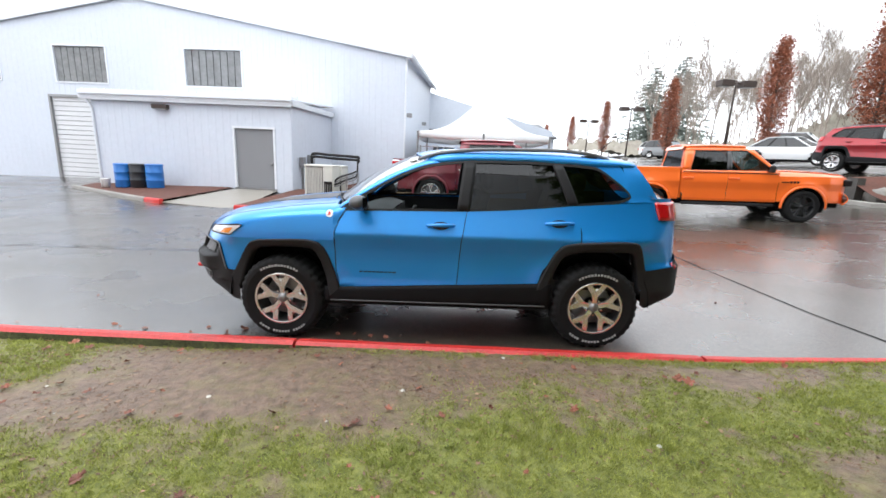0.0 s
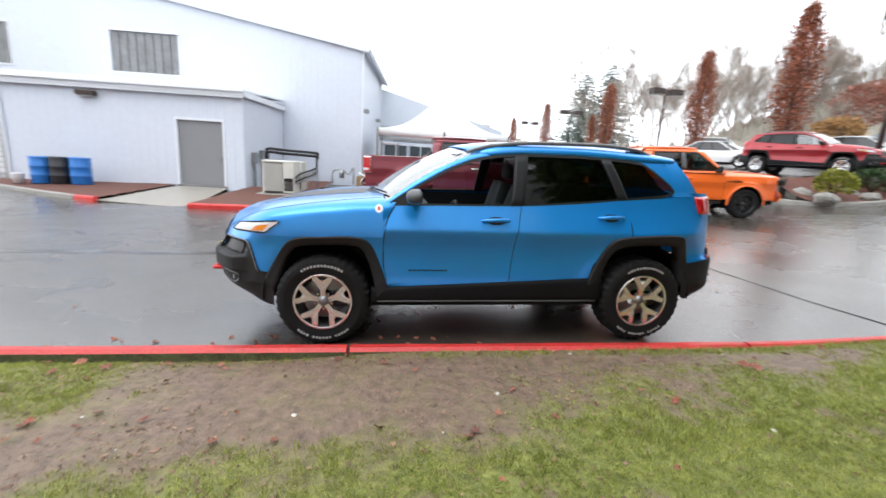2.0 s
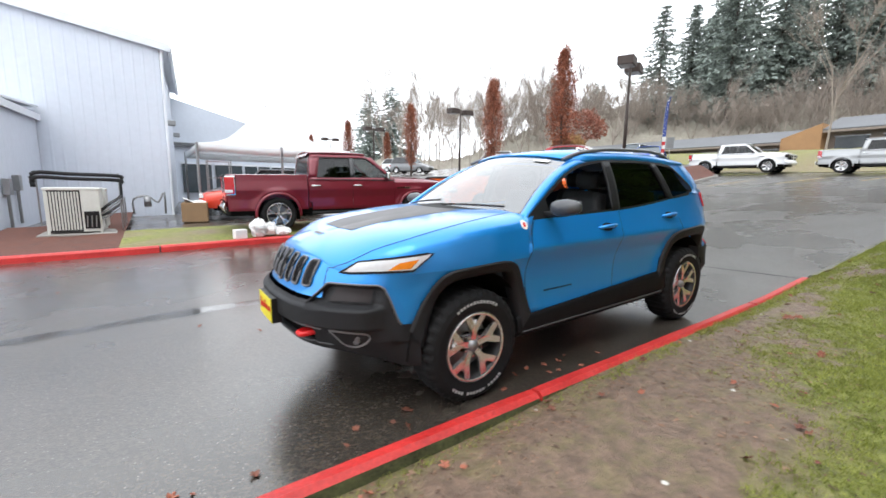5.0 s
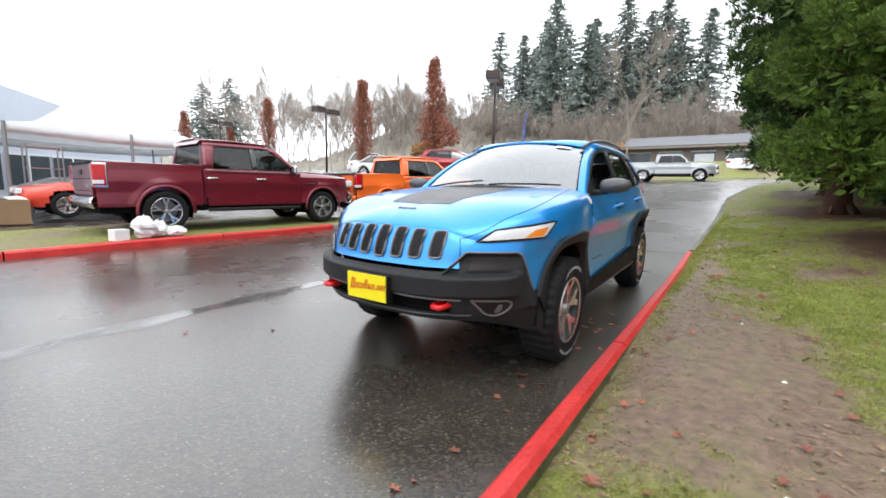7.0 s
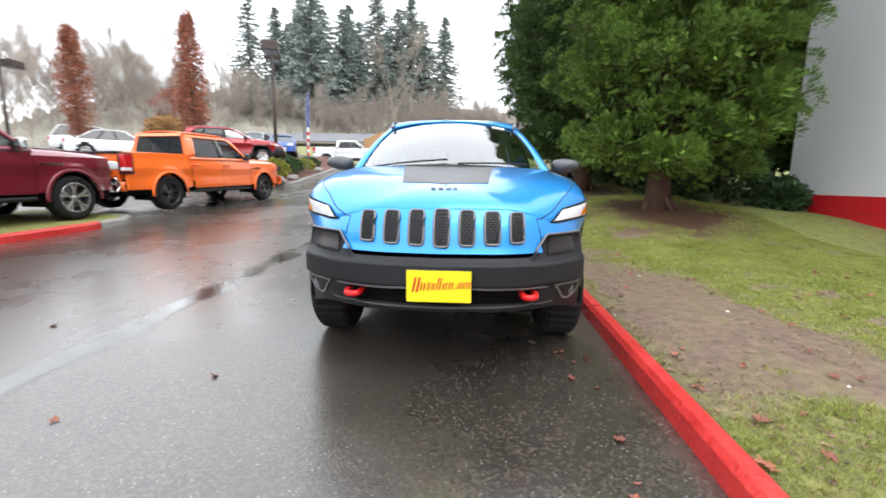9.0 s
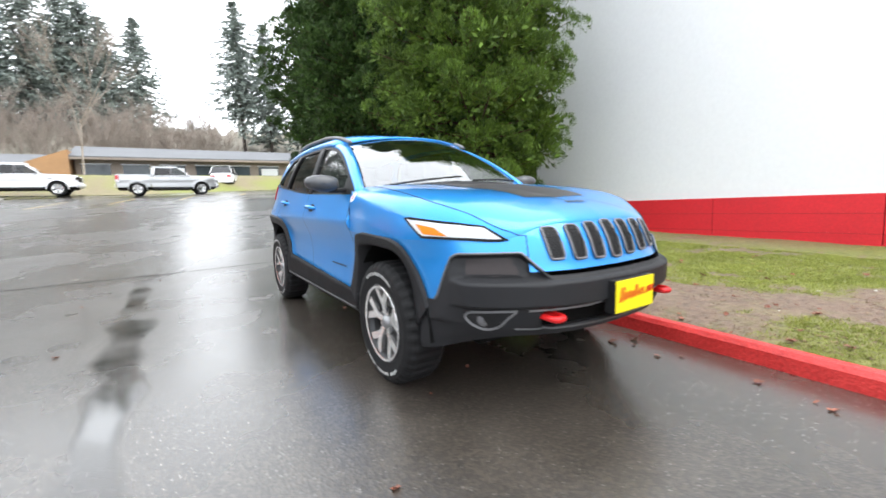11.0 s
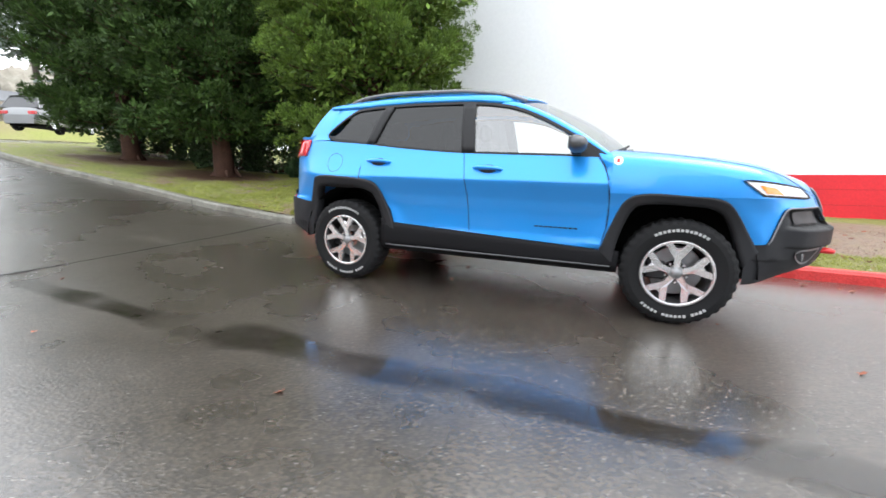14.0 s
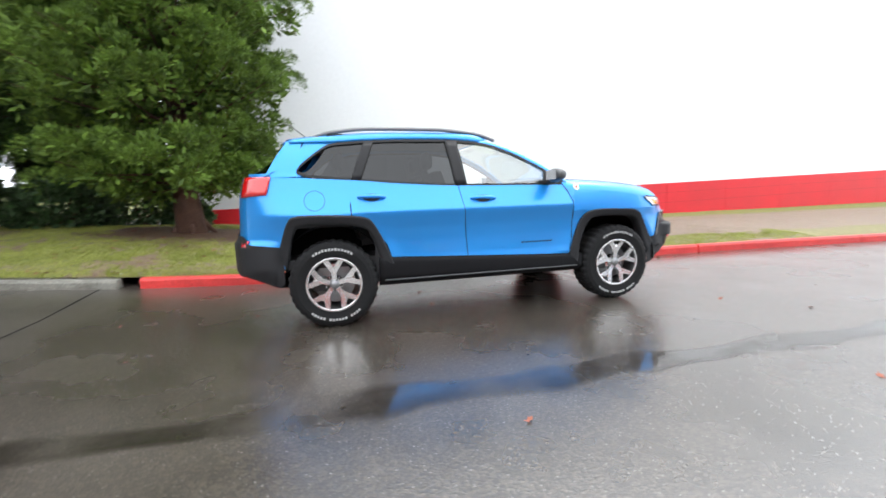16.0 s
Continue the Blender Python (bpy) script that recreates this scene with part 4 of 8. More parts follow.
def clumps(g, rows, count, length, width, seed):
    """Rounded clumps of pointed sprays: rows of a place, a radius and an outward direction."""
    r = np.random.default_rng(seed)
    rows = np.repeat(rows, count, 0)
    c, rad, out = rows[:, :3], rows[:, 3:4], rows[:, 4:]
    d = r.normal(0, 1, c.shape) + out * 0.75 + np.array((0, 0, 0.35))
    d /= np.linalg.norm(d, axis=1, keepdims=True)
    p = c + d * rad * r.uniform(0.30, 1.0, (len(c), 1)) ** 0.6 * np.array((1, 1, 0.85))
    e = d * 0.8 + out * 0.5 + r.normal(0, 0.42, c.shape) + np.array((0, 0, 0.25))
    e /= np.linalg.norm(e, axis=1, keepdims=True)
    ln = length * r.uniform(0.6, 1.3, (len(c), 1))
    a = np.cross(e, r.normal(0, 1, c.shape))
    a *= width * r.uniform(0.7, 1.3, (len(c), 1)) / np.maximum(1e-6, np.linalg.norm(a, axis=1, keepdims=True))
    v = np.stack([p, p + e * ln * 0.5 + a, p + e * ln, p + e * ln * 0.5 - a], 1).reshape(-1, 3)
    k = len(g.v)
    g.v += v.tolist()
    g.f += (np.arange(len(c) * 4).reshape(-1, 4) + k).tolist()


def big_conifer(seed, height, radius, low, fine=False):
    """A near conifer: trunk, upswept limbs and foliage in rounded clumps with dark gaps between."""
    rnd = random.Random(seed)
    wood, leaf, rows, inner = Geo(), Geo(), [], []
    pts = [(0.05 * math.sin(i), 0.05 * math.cos(i * 1.3), -0.3 + height * i / 8) for i in range(9)]
    wood.tube(pts, [0.28 if i == 0 else 0.18 * (1 - i / 8.6) + 0.02 for i in range(9)], 10)
    for k in range(5):
        a = k * 1.26 + rnd.random()
        wood.tube([(0.1 * math.cos(a), 0.1 * math.sin(a), 0.3), (0.38 * math.cos(a), 0.38 * math.sin(a), -0.05)], [0.085, 0.03], 6)

    def reach(h):
        return radius * float(np.interp(h, [low - 0.3, low + 0.4, low + 1.6, height * 0.45, height * 0.75, height], [0.55, 0.82, 1.0, 0.95, 0.55, 0.08]))
    n = 300
    for i in range(n):
        h = lerp(low + 0.2, height, (i + rnd.random()) / n)
        a = i * 2.39996 + rnd.uniform(-0.35, 0.35)
        L = reach(h) * rnd.uniform(0.66, 1.08)
        out = Vector((math.cos(a), math.sin(a), 0))
        droop = rnd.uniform(-0.14, 0.12) if h > low + 1.2 else rnd.uniform(-0.36, -0.04)
        limb = [out * (L * t) + Vector((0, 0, h + droop * L * t + 0.24 * L * t * t)) for t in (0.05, 0.4, 0.75, 1.0)]
        wood.tube(limb, [0.028, 0.02, 0.012, 0.005], 4, cap=False)
        near = h < 6.4
        for c in range(int((2.8 + L * 2.2) * (1.0 if near else 0.7))):
            t = rnd.uniform(0.42, 1.0) ** 0.6
            seg = min(2, int(t * 3))
            p = limb[seg].lerp(limb[seg + 1], t * 3 - seg if seg < 2 else min(1.0, t * 3 - 2))
            p = p + Vector((rnd.gauss(0, 0.14), rnd.gauss(0, 0.14), rnd.gauss(0.03, 0.10)))
            rows.append((*p, rnd.uniform(0.13, 0.24) * (1.0 if near else 1.25), *(out * 0.8 + Vector((0, 0, 0.45)))))
        for c in range(4):
            p = limb[0].lerp(limb[1], rnd.uniform(0.5, 1)) if c == 0 else limb[1].lerp(limb[2], rnd.random()) if c < 3 else limb[2].lerp(limb[3], rnd.uniform(0, 0.4))
            inner.append((*(p + Vector((rnd.gauss(0, 0.1), rnd.gauss(0, 0.1), rnd.gauss(0, 0.08)))), 0.26, *(out * 0.5)))
    clumps(leaf, np.array(rows), 180 if fine else 95, 0.075 if fine else 0.10, 0.0080 if fine else 0.0125, seed)
    clumps(leaf, np.array(inner), 50, 0.16, 0.034, seed + 50)
    return wood, leaf


def plant(wood, leaf, name, label, category, x, y, z, turn=0.0, scale=1.0, bark=BARK, foliage=SEQUOIA, group=""):
    t = thing(name, label, category, group, Matrix.Translation((x, y, z)) @ Matrix.Rotation(turn, 4, "Z") @ Matrix.Scale(scale, 4))
    if isinstance(wood, Geo):
        a = wood.make("trunk", bark, t, smooth=True)
        b = leaf.make("crown", foliage, t) if leaf else None
        return t, a, b
    share(wood, t, name="trunk")
    if leaf:
        share(leaf, t, name="crown")
    return t, wood, leaf


near = []
for k, (x, y, h, r, low) in enumerate(((3.9, -3.95, 10.5, 2.2, 0.6), (8.3, -3.75, 11.5, 2.4, 0.8), (12.65, -4.2, 12.0, 2.7, 0.85), (7.4, -8.4, 8.5, 1.7, 0.8))):
    w, l = big_conifer(11 + k, h, r, low, k == 0)
    near.append(plant(w, l, "conifer_tree", "tall dense green conifer on the lawn with a reddish trunk", "tree", x, y, lawn_z(x, y) - 0.03, 0.6 * k, foliage=DEEPGREEN if k else SEQUOIA, group="conifers on the lawn"))
for k, (x, y, s) in enumerate(((10.9, -7.0, 0.95), (15.9, -6.4, 0.95), (13.4, -9.6, 1.05), (9.2, -11.4, 1.0), (18.4, -9.2, 1.0))):
    plant(near[1][1], near[1][2], "conifer_tree", "tall dense green conifer on the lawn with a reddish trunk", "tree", x, y, lawn_z(x, y) - 0.03, 2.0 + k, s, group="conifers on the lawn")


def leafy(seed, rx, ry, rz, n, size, up=0.3):
    """A shrub or crown of many small leaves, uneven in outline."""
    rnd = random.Random(seed)
    g = Geo()
    for _ in range(n):
        a, b = rnd.uniform(0, 2 * math.pi), math.acos(rnd.uniform(-0.6, 1))
        d = Vector((math.sin(b) * math.cos(a), math.sin(b) * math.sin(a), math.cos(b)))
        lump = 0.8 + 0.28 * noise.noise((d.x * 2 + seed, d.y * 2, d.z * 2)) + 0.12 * noise.noise((d.x * 6, d.y * 6 + seed, d.z * 6))
        r = lump * rnd.uniform(0.72, 1.03)
        p = Vector((d.x * rx, d.y * ry, d.z * rz)) * r + Vector((0, 0, rz * 0.55))
        if p.z < 0:
            continue
        kite(g, p, d + Vector((rnd.uniform(-1, 1), rnd.uniform(-1, 1), rnd.uniform(-0.6, 1) + up)), size * rnd.uniform(0.6, 1.3), size * 0.3, rnd)
    return g


def stems(h, n=6, r=0.3, seed=1):
    rnd = random.Random(seed)
    g = Geo()
    for _ in range(n):
        a = rnd.uniform(0, 6.28)
        g.tube([(0, 0, -0.1), (r * 0.5 * math.cos(a), r * 0.5 * math.sin(a), h * 0.4), (r * math.cos(a), r * math.sin(a), h)], [0.03, 0.02, 0.008], 5)
    return g


for k, (x, y, rx, rz, big) in enumerate(((5.6, -6.2, 1.0, 0.85, 1), (6.7, -5.4, 0.9, 0.7, 1), (4.9, -6.9, 0.6, 0.5, 1), (10.2, -5.6, 1.3, 1.0, 1), (14.9, -5.8, 1.2, 0.9, 1), (9.3, -6.6, 1.2, 0.95, 1), (12.6, -6.6, 1.2, 0.9, 1))):
    plant(stems(rz, 7, rx * 0.6, k), leafy(40 + k, rx, rx, rz, 2800, 0.13), "shrub", "dark green evergreen shrub beneath the conifers", "shrub", x, y, lawn_z(x, y) - 0.05, foliage=SHRUB)
for k, (x, y, rx, rz, fo, lab) in enumerate(((13.6, 8.05, 0.62, 0.55, LIMESHRUB, "yellow green mounded shrub in the planter"), (15.6, 8.5, 0.75, 0.5, SHRUB, "dark green mounded shrub in the planter"), (17.0, 8.7, 0.6, 0.45, SHRUB, "dark green mounded shrub in the planter"), (18.6, 8.8, 0.85, 0.4, LIMESHRUB, "low yellow green shrub in the planter"), (20.8, 9.2, 0.8, 0.4, SHRUB, "low green shrub in the planter"), (17.0, 9.3, 0.7, 0.75, SHRUB, "rounded dark shrub in the planter"))):
    plant(stems(rz, 6, rx * 0.5, k), leafy(60 + k, rx, rx, rz, 900, 0.12), "shrub", lab, "shrub", x, y, road_z(x, 8) + 0.35, foliage=fo)


def column(seed):
    """A slender upright broadleaf tree in brown autumn leaf."""
    rnd = random.Random(seed)
    wood, leaf = Geo(), Geo()
    H = 7.4
    wood.tube([(0, 0, -0.3), (0.02, 0, 2), (0, 0.03, 5), (0, 0, H)], [0.11, 0.085, 0.05, 0.01], 7)
    for i in range(95):
        h = lerp(1.0, H - 0.3, i / 95)
        a = i * 2.4 + rnd.random()
        w = float(np.interp(h, [0.8, 1.6, 3.0, 4.6, 6.3, 7.4], [0.35, 0.72, 0.88, 0.74, 0.36, 0.1])) * rnd.uniform(0.75, 1.12)
        e = Vector((w * math.cos(a), w * math.sin(a), h + w * 1.1))
        b = Vector((0, 0, h - 0.1))
        wood.tube([b, b.lerp(e, 0.5) + Vector((0, 0, -0.05)), e], [0.02, 0.013, 0.005], 3, cap=False)
        for _ in range(95):
            t = rnd.uniform(0.25, 1.1)
            p = b.lerp(e, t) + Vector((rnd.gauss(0, 0.12), rnd.gauss(0, 0.12), rnd.gauss(0, 0.16)))
            kite(leaf, p, Vector((rnd.uniform(-1, 1), rnd.uniform(-1, 1), rnd.uniform(-1, 0.6))), rnd.uniform(0.08, 0.15), 0.034, rnd)
    return wood, leaf


cw, cl = column(5)
first = None
for k, (x, y, s) in enumerate(((17.2, 13.9, 1.0), (17.9, 20.8, 0.94), (18.0, 32.7, 0.92), (18.2, 49, 0.95), (18.2, 64, 0.9), (18.4, 84, 0.95), (30.5, 62, 0.9))):
    z = road_z(x, y) + 0.7
    lab = "slender columnar tree with copper brown leaves"
    if first is None:
        first = plant(cw, cl, "columnar_tree", lab, "tree", x, y, z, 0, s, GREYBARK, BROWNLEAF, "columnar trees along the lot")
    else:
        plant(first[1], first[2], "columnar_tree", lab, "tree", x, y, z, k * 1.7, s, group="columnar trees along the lot")


def fir(seed, H, spread, sparse):
    rnd = random.Random(seed)
    wood, leaf = Geo(), Geo()
    wood.tube([(0, 0, -1), (0.1, 0, H * 0.5), (0, 0, H)], [H * 0.013, H * 0.008, 0.03], 6)
    rows = int(H * 1.25)
    for i in range(rows):
        h = lerp(H * sparse, H * 0.995, i / rows)
        f = (h / H - sparse) / (1 - sparse)
        L0 = spread * float(np.interp(f, [0, 0.15, 0.5, 0.85, 1], [0.65, 1.0, 0.75, 0.38, 0.08]))
        for k in range(8):
            if rnd.random() < 0.14:
                continue
            a = k * 1.047 + i * 0.7 + rnd.uniform(-0.3, 0.3)
            L = L0 * rnd.uniform(0.55, 1.15)
            out = Vector((math.cos(a), math.sin(a), 0))
            prev = Vector((0, 0, h))
            for s in range(4):
                t = (s + 1) / 4
                p = out * L * t + Vector((0, 0, h - 0.30 * L * t + 0.12 * L * t * t + rnd.uniform(-0.1, 0.1)))
                for _ in range(9):
                    kite(leaf, prev.lerp(p, rnd.random()), out + Vector((rnd.uniform(-1.2, 1.2), rnd.uniform(-1.2, 1.2), rnd.uniform(-1.0, 0.25))), rnd.uniform(0.3, 0.75) * (0.4 + L0 * 0.17), 0.07 + 0.02 * L0, rnd)
                prev = p
    return wood, leaf


FIRS = []
for seed, H, sp, spa in ((3, 29, 5.6, 0.30), (4, 27, 5.0, 0.12), (5, 31, 4.7, 0.40), (8, 28, 9.4, 0.10)):
    FIRS.append((fir(seed, H, sp, spa), H))
made = {}


def put_fir(kind, x, y, z, s, turn):
    lab = "tall fir tree on the far hillside, paled for haze"
    (w, l), H = FIRS[kind]
    if kind not in made:
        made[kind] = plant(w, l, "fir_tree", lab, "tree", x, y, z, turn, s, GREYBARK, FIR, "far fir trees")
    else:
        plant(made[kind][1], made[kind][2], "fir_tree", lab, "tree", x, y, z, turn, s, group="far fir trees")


def polar(az, d):
    return -3.4 + d * math.cos(radians(az)), -2.6 + d * math.sin(radians(az))


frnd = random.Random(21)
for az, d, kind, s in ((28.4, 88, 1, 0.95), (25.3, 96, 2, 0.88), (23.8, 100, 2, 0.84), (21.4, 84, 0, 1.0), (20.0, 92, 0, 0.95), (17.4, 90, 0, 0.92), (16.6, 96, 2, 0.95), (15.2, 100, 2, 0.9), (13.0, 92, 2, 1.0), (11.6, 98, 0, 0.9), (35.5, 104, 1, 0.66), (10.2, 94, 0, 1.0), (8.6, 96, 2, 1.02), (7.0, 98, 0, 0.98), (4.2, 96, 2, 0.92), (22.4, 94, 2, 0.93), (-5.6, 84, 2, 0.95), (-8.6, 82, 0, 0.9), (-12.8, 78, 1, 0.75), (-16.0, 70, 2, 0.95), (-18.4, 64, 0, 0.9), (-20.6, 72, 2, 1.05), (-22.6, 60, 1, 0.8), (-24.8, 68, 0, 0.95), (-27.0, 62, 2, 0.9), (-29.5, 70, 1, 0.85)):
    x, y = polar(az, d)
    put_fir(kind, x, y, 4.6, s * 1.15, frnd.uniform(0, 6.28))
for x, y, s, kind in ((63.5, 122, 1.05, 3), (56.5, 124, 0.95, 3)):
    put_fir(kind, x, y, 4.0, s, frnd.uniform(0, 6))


def bare_tree(seed, H):
    rnd = random.Random(seed)
    g = Geo()

    def grow(p, d, L, r, depth):
        q = p + d * L
        g.tube([p, q], [r, r * 0.7], 5 if depth < 2 else 3, cap=False)
        if depth >= 4:
            for _ in range(5):
                e = (d + Vector((rnd.uniform(-0.8, 0.8), rnd.uniform(-0.8, 0.8), rnd.uniform(-0.1, 0.6)))).normalized()
                a, w = p.lerp(q, rnd.random()), Vector((rnd.uniform(-1, 1), rnd.uniform(-1, 1), 0)) * 0.018
                g.add([a - w, a + w, a + e * L * rnd.uniform(0.7, 1.5)], [(0, 1, 2)])
            return
        for _ in range(3 if depth < 3 else 4):
            e = (d + Vector((rnd.uniform(-0.6, 0.6), rnd.uniform(-0.6, 0.6), rnd.uniform(0.0, 0.5)))).normalized()
            grow(p.lerp(q, rnd.uniform(0.55, 1.0)), e, L * rnd.uniform(0.55, 0.8), r * 0.55, depth + 1)
    grow(Vector((0, 0, -0.5)), Vector((rnd.uniform(-0.05, 0.05), 0, 1)), H * 0.40, H * 0.0065, 0)
    return g


BARE = [bare_tree(s, 13) for s in (1, 2, 3)]
keep = {}
for k, (az, d, s) in enumerate(((60.5, 62, 1.0), (58.6, 66, 1.1), (57.2, 58, 0.95), (55.3, 70, 1.15), (63.0, 75, 1.0), (53.4, 62, 1.0), (50.9, 54, 0.95), (49.0, 60, 1.05), (46.7, 56, 1.0), (44.3, 62, 1.1), (12.6, 47.0, 1.05), (41, 64, 1.0))):
    x, y = polar(az, d)
    lab = "bare leafless tree with fine grey brown twigs"
    j = k % 3
    z = 2.6 if az > 40 else 4.4
    if j not in keep:
        keep[j] = plant(BARE[j], None, "bare_tree", lab, "tree", x, y, z, k, s, TWIG, None, "bare trees")
    else:
        plant(keep[j][1], None, "bare_tree", lab, "tree", x, y, z, k * 1.1, s, group="bare trees")
# one russet broadleaf among them
for az, d, z, r, h, fo, lab in ((36.6, 62, 9.2, 3.3, 3.0, AUTUMN, "broad tree with thin russet autumn leaves"), (38.2, 58, 6.6, 2.3, 1.6, GOLDEN, "small tree with thin golden autumn leaves")):
    aw, al = bare_tree(9, z + 1.5), leafy(77 + int(az), r, r, h, 2600, 0.36)
    al.v = [(v[0], v[1], v[2] + z - 3.6 - h * 0.55) for v in al.v]
    plant(aw, al, "autumn_tree", lab, "tree", *polar(az, d), 3.6, bark=TWIG, foliage=fo)

# the wood behind the shops
wood = Geo()
base = [np.array(b.v) for b in BARE]
verts, faces, n0 = [], [], 0
for k in range(270):
    az = frnd.uniform(-4, 63)
    d = frnd.uniform(70, 98)
    if az > 42 and k % 2:
        az -= 42
    x, y = polar(az, d)
    b = k % 3
    s = frnd.uniform(1.05, 1.65) * lerp(0.66, 0.88, smoothstep(20, 36, az))
    t = frnd.uniform(0, 6.28)
    v = base[b] * np.array((s, s, s))
    v = np.stack([v[:, 0] * math.cos(t) - v[:, 1] * math.sin(t) + x, v[:, 0] * math.sin(t) + v[:, 1] * math.cos(t) + y, v[:, 2] + 4.2], 1)
    verts.append(v)
    faces += [tuple(i + n0 for i in f) for f in BARE[b].f]
    n0 += len(v)
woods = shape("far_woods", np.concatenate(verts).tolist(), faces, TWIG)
tagged(woods, "brown leafless woods on the far hillside, haze in the colour", "woods", kind="stuff")


def under_pt(u, w):
    az = lerp(-26, 72, u)
    x, y = polar(az, lerp(62, 100, w))
    return (x, y, 3.5 + lerp(0.5, lerp(3.0, 14.5, smoothstep(56, 36, az)), w) * (1 if w > 0.05 else 0) + (0.9 * noise.noise((x * 0.15, y * 0.15, 0)) + 1.1 * noise.noise((x * 0.6, y * 0.6, 3)) + 0.9 * noise.noise((x * 1.7, y * 1.7, 5))) * (0.5 + w))


# hillside brown is mixed pale, with the haze painted in
hill = Geo().grid(under_pt, lin(0, 1, 420), lin(0, 1, 30)).make("far_hillside", mat("brown undergrowth paled for haze", (0.29, 0.243, 0.205), 0.9, var=0.3, scale=0.25, fine=2.5, tint=(0.25, 0.24, 0.195)), smooth=True)
tagged(hill, "brown and green undergrowth rising behind the shops, paled for haze", "hillside", kind="structure")
# dense far evergreens on the skyline
ev = Geo()
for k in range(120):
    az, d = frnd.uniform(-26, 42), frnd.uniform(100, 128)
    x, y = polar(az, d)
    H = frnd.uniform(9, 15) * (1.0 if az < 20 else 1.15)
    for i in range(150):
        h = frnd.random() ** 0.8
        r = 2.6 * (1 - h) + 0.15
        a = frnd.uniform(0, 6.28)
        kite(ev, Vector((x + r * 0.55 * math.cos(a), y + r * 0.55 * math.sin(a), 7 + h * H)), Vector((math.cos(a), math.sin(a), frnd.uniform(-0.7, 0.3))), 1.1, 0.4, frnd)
# pale grey needles: skyline haze as base colour, there being no mist
evo = ev.make("far_evergreens", mat("far evergreen needles paled for haze", (0.29, 0.30, 0.28), 0.9, var=0.2, scale=0.2, fine=3, island=0.2, spec=0.1))
tagged(evo, "band of small evergreens on the far skyline, paled for haze", "woods", kind="stuff")

# ---- the sport utility car: front towards -x, wheels on z = 0 ----
from mathutils.bvhtree import BVHTree

HUBX, HUBZ = 1.36, 0.37
PLAN = spline([(-2.345, 0, 0), (-2.32, 0.30, 0), (-2.255, 0.50, 0), (-2.16, 0.645, 0), (-2.04, 0.765, 0), (-1.90, 0.85, 0), (-1.72, 0.90, 0), (-1.36, 0.918, 0), (-0.7, 0.922, 0), (0, 0.925, 0), (0.8, 0.927, 0), (1.36, 0.925, 0), (1.66, 0.905, 0), (1.88, 0.86, 0), (2.04, 0.775, 0), (2.13, 0.65, 0), (2.19, 0.45, 0), (2.21, 0.2, 0), (2.215, 0, 0)], 10)
SLEN = [0.0]
for _a, _b in zip(PLAN, PLAN[1:]):
    SLEN.append(SLEN[-1] + (_b - _a).length)
PX, PY = [p.x for p in PLAN], [p.y for p in PLAN]
SIDE_IN = bend([(0.28, 0.07), (0.36, 0.042), (0.48, 0.048), (0.58, 0.063), (0.70, 0.068), (0.80, 0.056), (0.88, 0.030), (0.94, 0.005), (0.962, 0.0), (0.99, 0.010), (1.06, 0.041), (1.15, 0.078), (1.25, 0.108), (1.35, 0.14)])
FRONT_IN = bend([(0.28, 0.16), (0.36, 0.11), (0.44, 0.045), (0.52, 0.012), (0.60, 0.0), (0.70, 0.0), (0.745, 0.012), (0.78, 0.03), (0.84, 0.048), (0.92, 0.085), (0.97, 0.125)])
REAR_IN = bend([(0.28, 0.12), (0.40, 0.05), (0.50, 0.0), (0.72, 0.0), (0.76, 0.03), (1.10, 0.055), (1.28, 0.10)])


def s_of_x(x):
    return float(np.interp(x, PX, SLEN))


def ring(s, z):
    """A point of the body's outline at height z, s metres from the nose along the plan (the side with y > 0)."""
    x, y = float(np.interp(s, SLEN, PX)), float(np.interp(s, SLEN, PY))
    x2, y2 = float(np.interp(s + 0.02, SLEN, PX)), float(np.interp(s + 0.02, SLEN, PY))
    x1, y1 = float(np.interp(s - 0.02, SLEN, PX)), float(np.interp(s - 0.02, SLEN, PY))
    tx, ty = x2 - x1, y2 - y1
    k = math.hypot(tx, ty) or 1
    nx, ny = -ty / k, tx / k
    wf, wr = smoothstep(-1.75, -2.1, x), smoothstep(1.7, 2.05, x)
    d = SIDE_IN(z) * (1 - wf) * (1 - wr) + FRONT_IN(z) * wf + REAR_IN(z) * wr
    for hx in (-HUBX, HUBX):
        r = math.hypot(x - hx, z - HUBZ)
        d -= 0.016 * math.exp(-((r - 0.54) / 0.07) ** 2) * (z > 0.5)
    return Vector((x - nx * d, y - ny * d, z))


def side(x, z):
    return ring(s_of_x(x), z)


BELT = bend([(-1.0, 1.138), (-0.8, 1.148), (0.23, 1.168), (0.7, 1.195), (1.18, 1.24), (1.45, 1.266), (1.54, 1.277), (1.6, 1.31), (1.8, 1.31)])
DLO = bend([(-0.86, 1.142), (-0.80, 1.185), (-0.5, 1.365), (-0.3, 1.465), (-0.1, 1.535), (0.1, 1.566), (0.3, 1.58), (0.7, 1.582), (1.0, 1.572), (1.24, 1.556), (1.34, 1.54), (1.42, 1.492), (1.5, 1.43), (1.575, 1.365), (1.6, 1.325)])
SPINE = bend([(-2.3, 0.97), (-2.2, 1.012), (-2.05, 1.058), (-1.9, 1.092), (-1.6, 1.143), (-1.3, 1.18), (-1.05, 1.205), (-0.9, 1.215)])
ROOF = bend([(-0.26, 1.642), (-0.1, 1.668), (0.15, 1.688), (0.5, 1.696), (0.9, 1.690), (1.3, 1.664), (1.5, 1.643), (1.7, 1.607), (1.93, 1.57)])


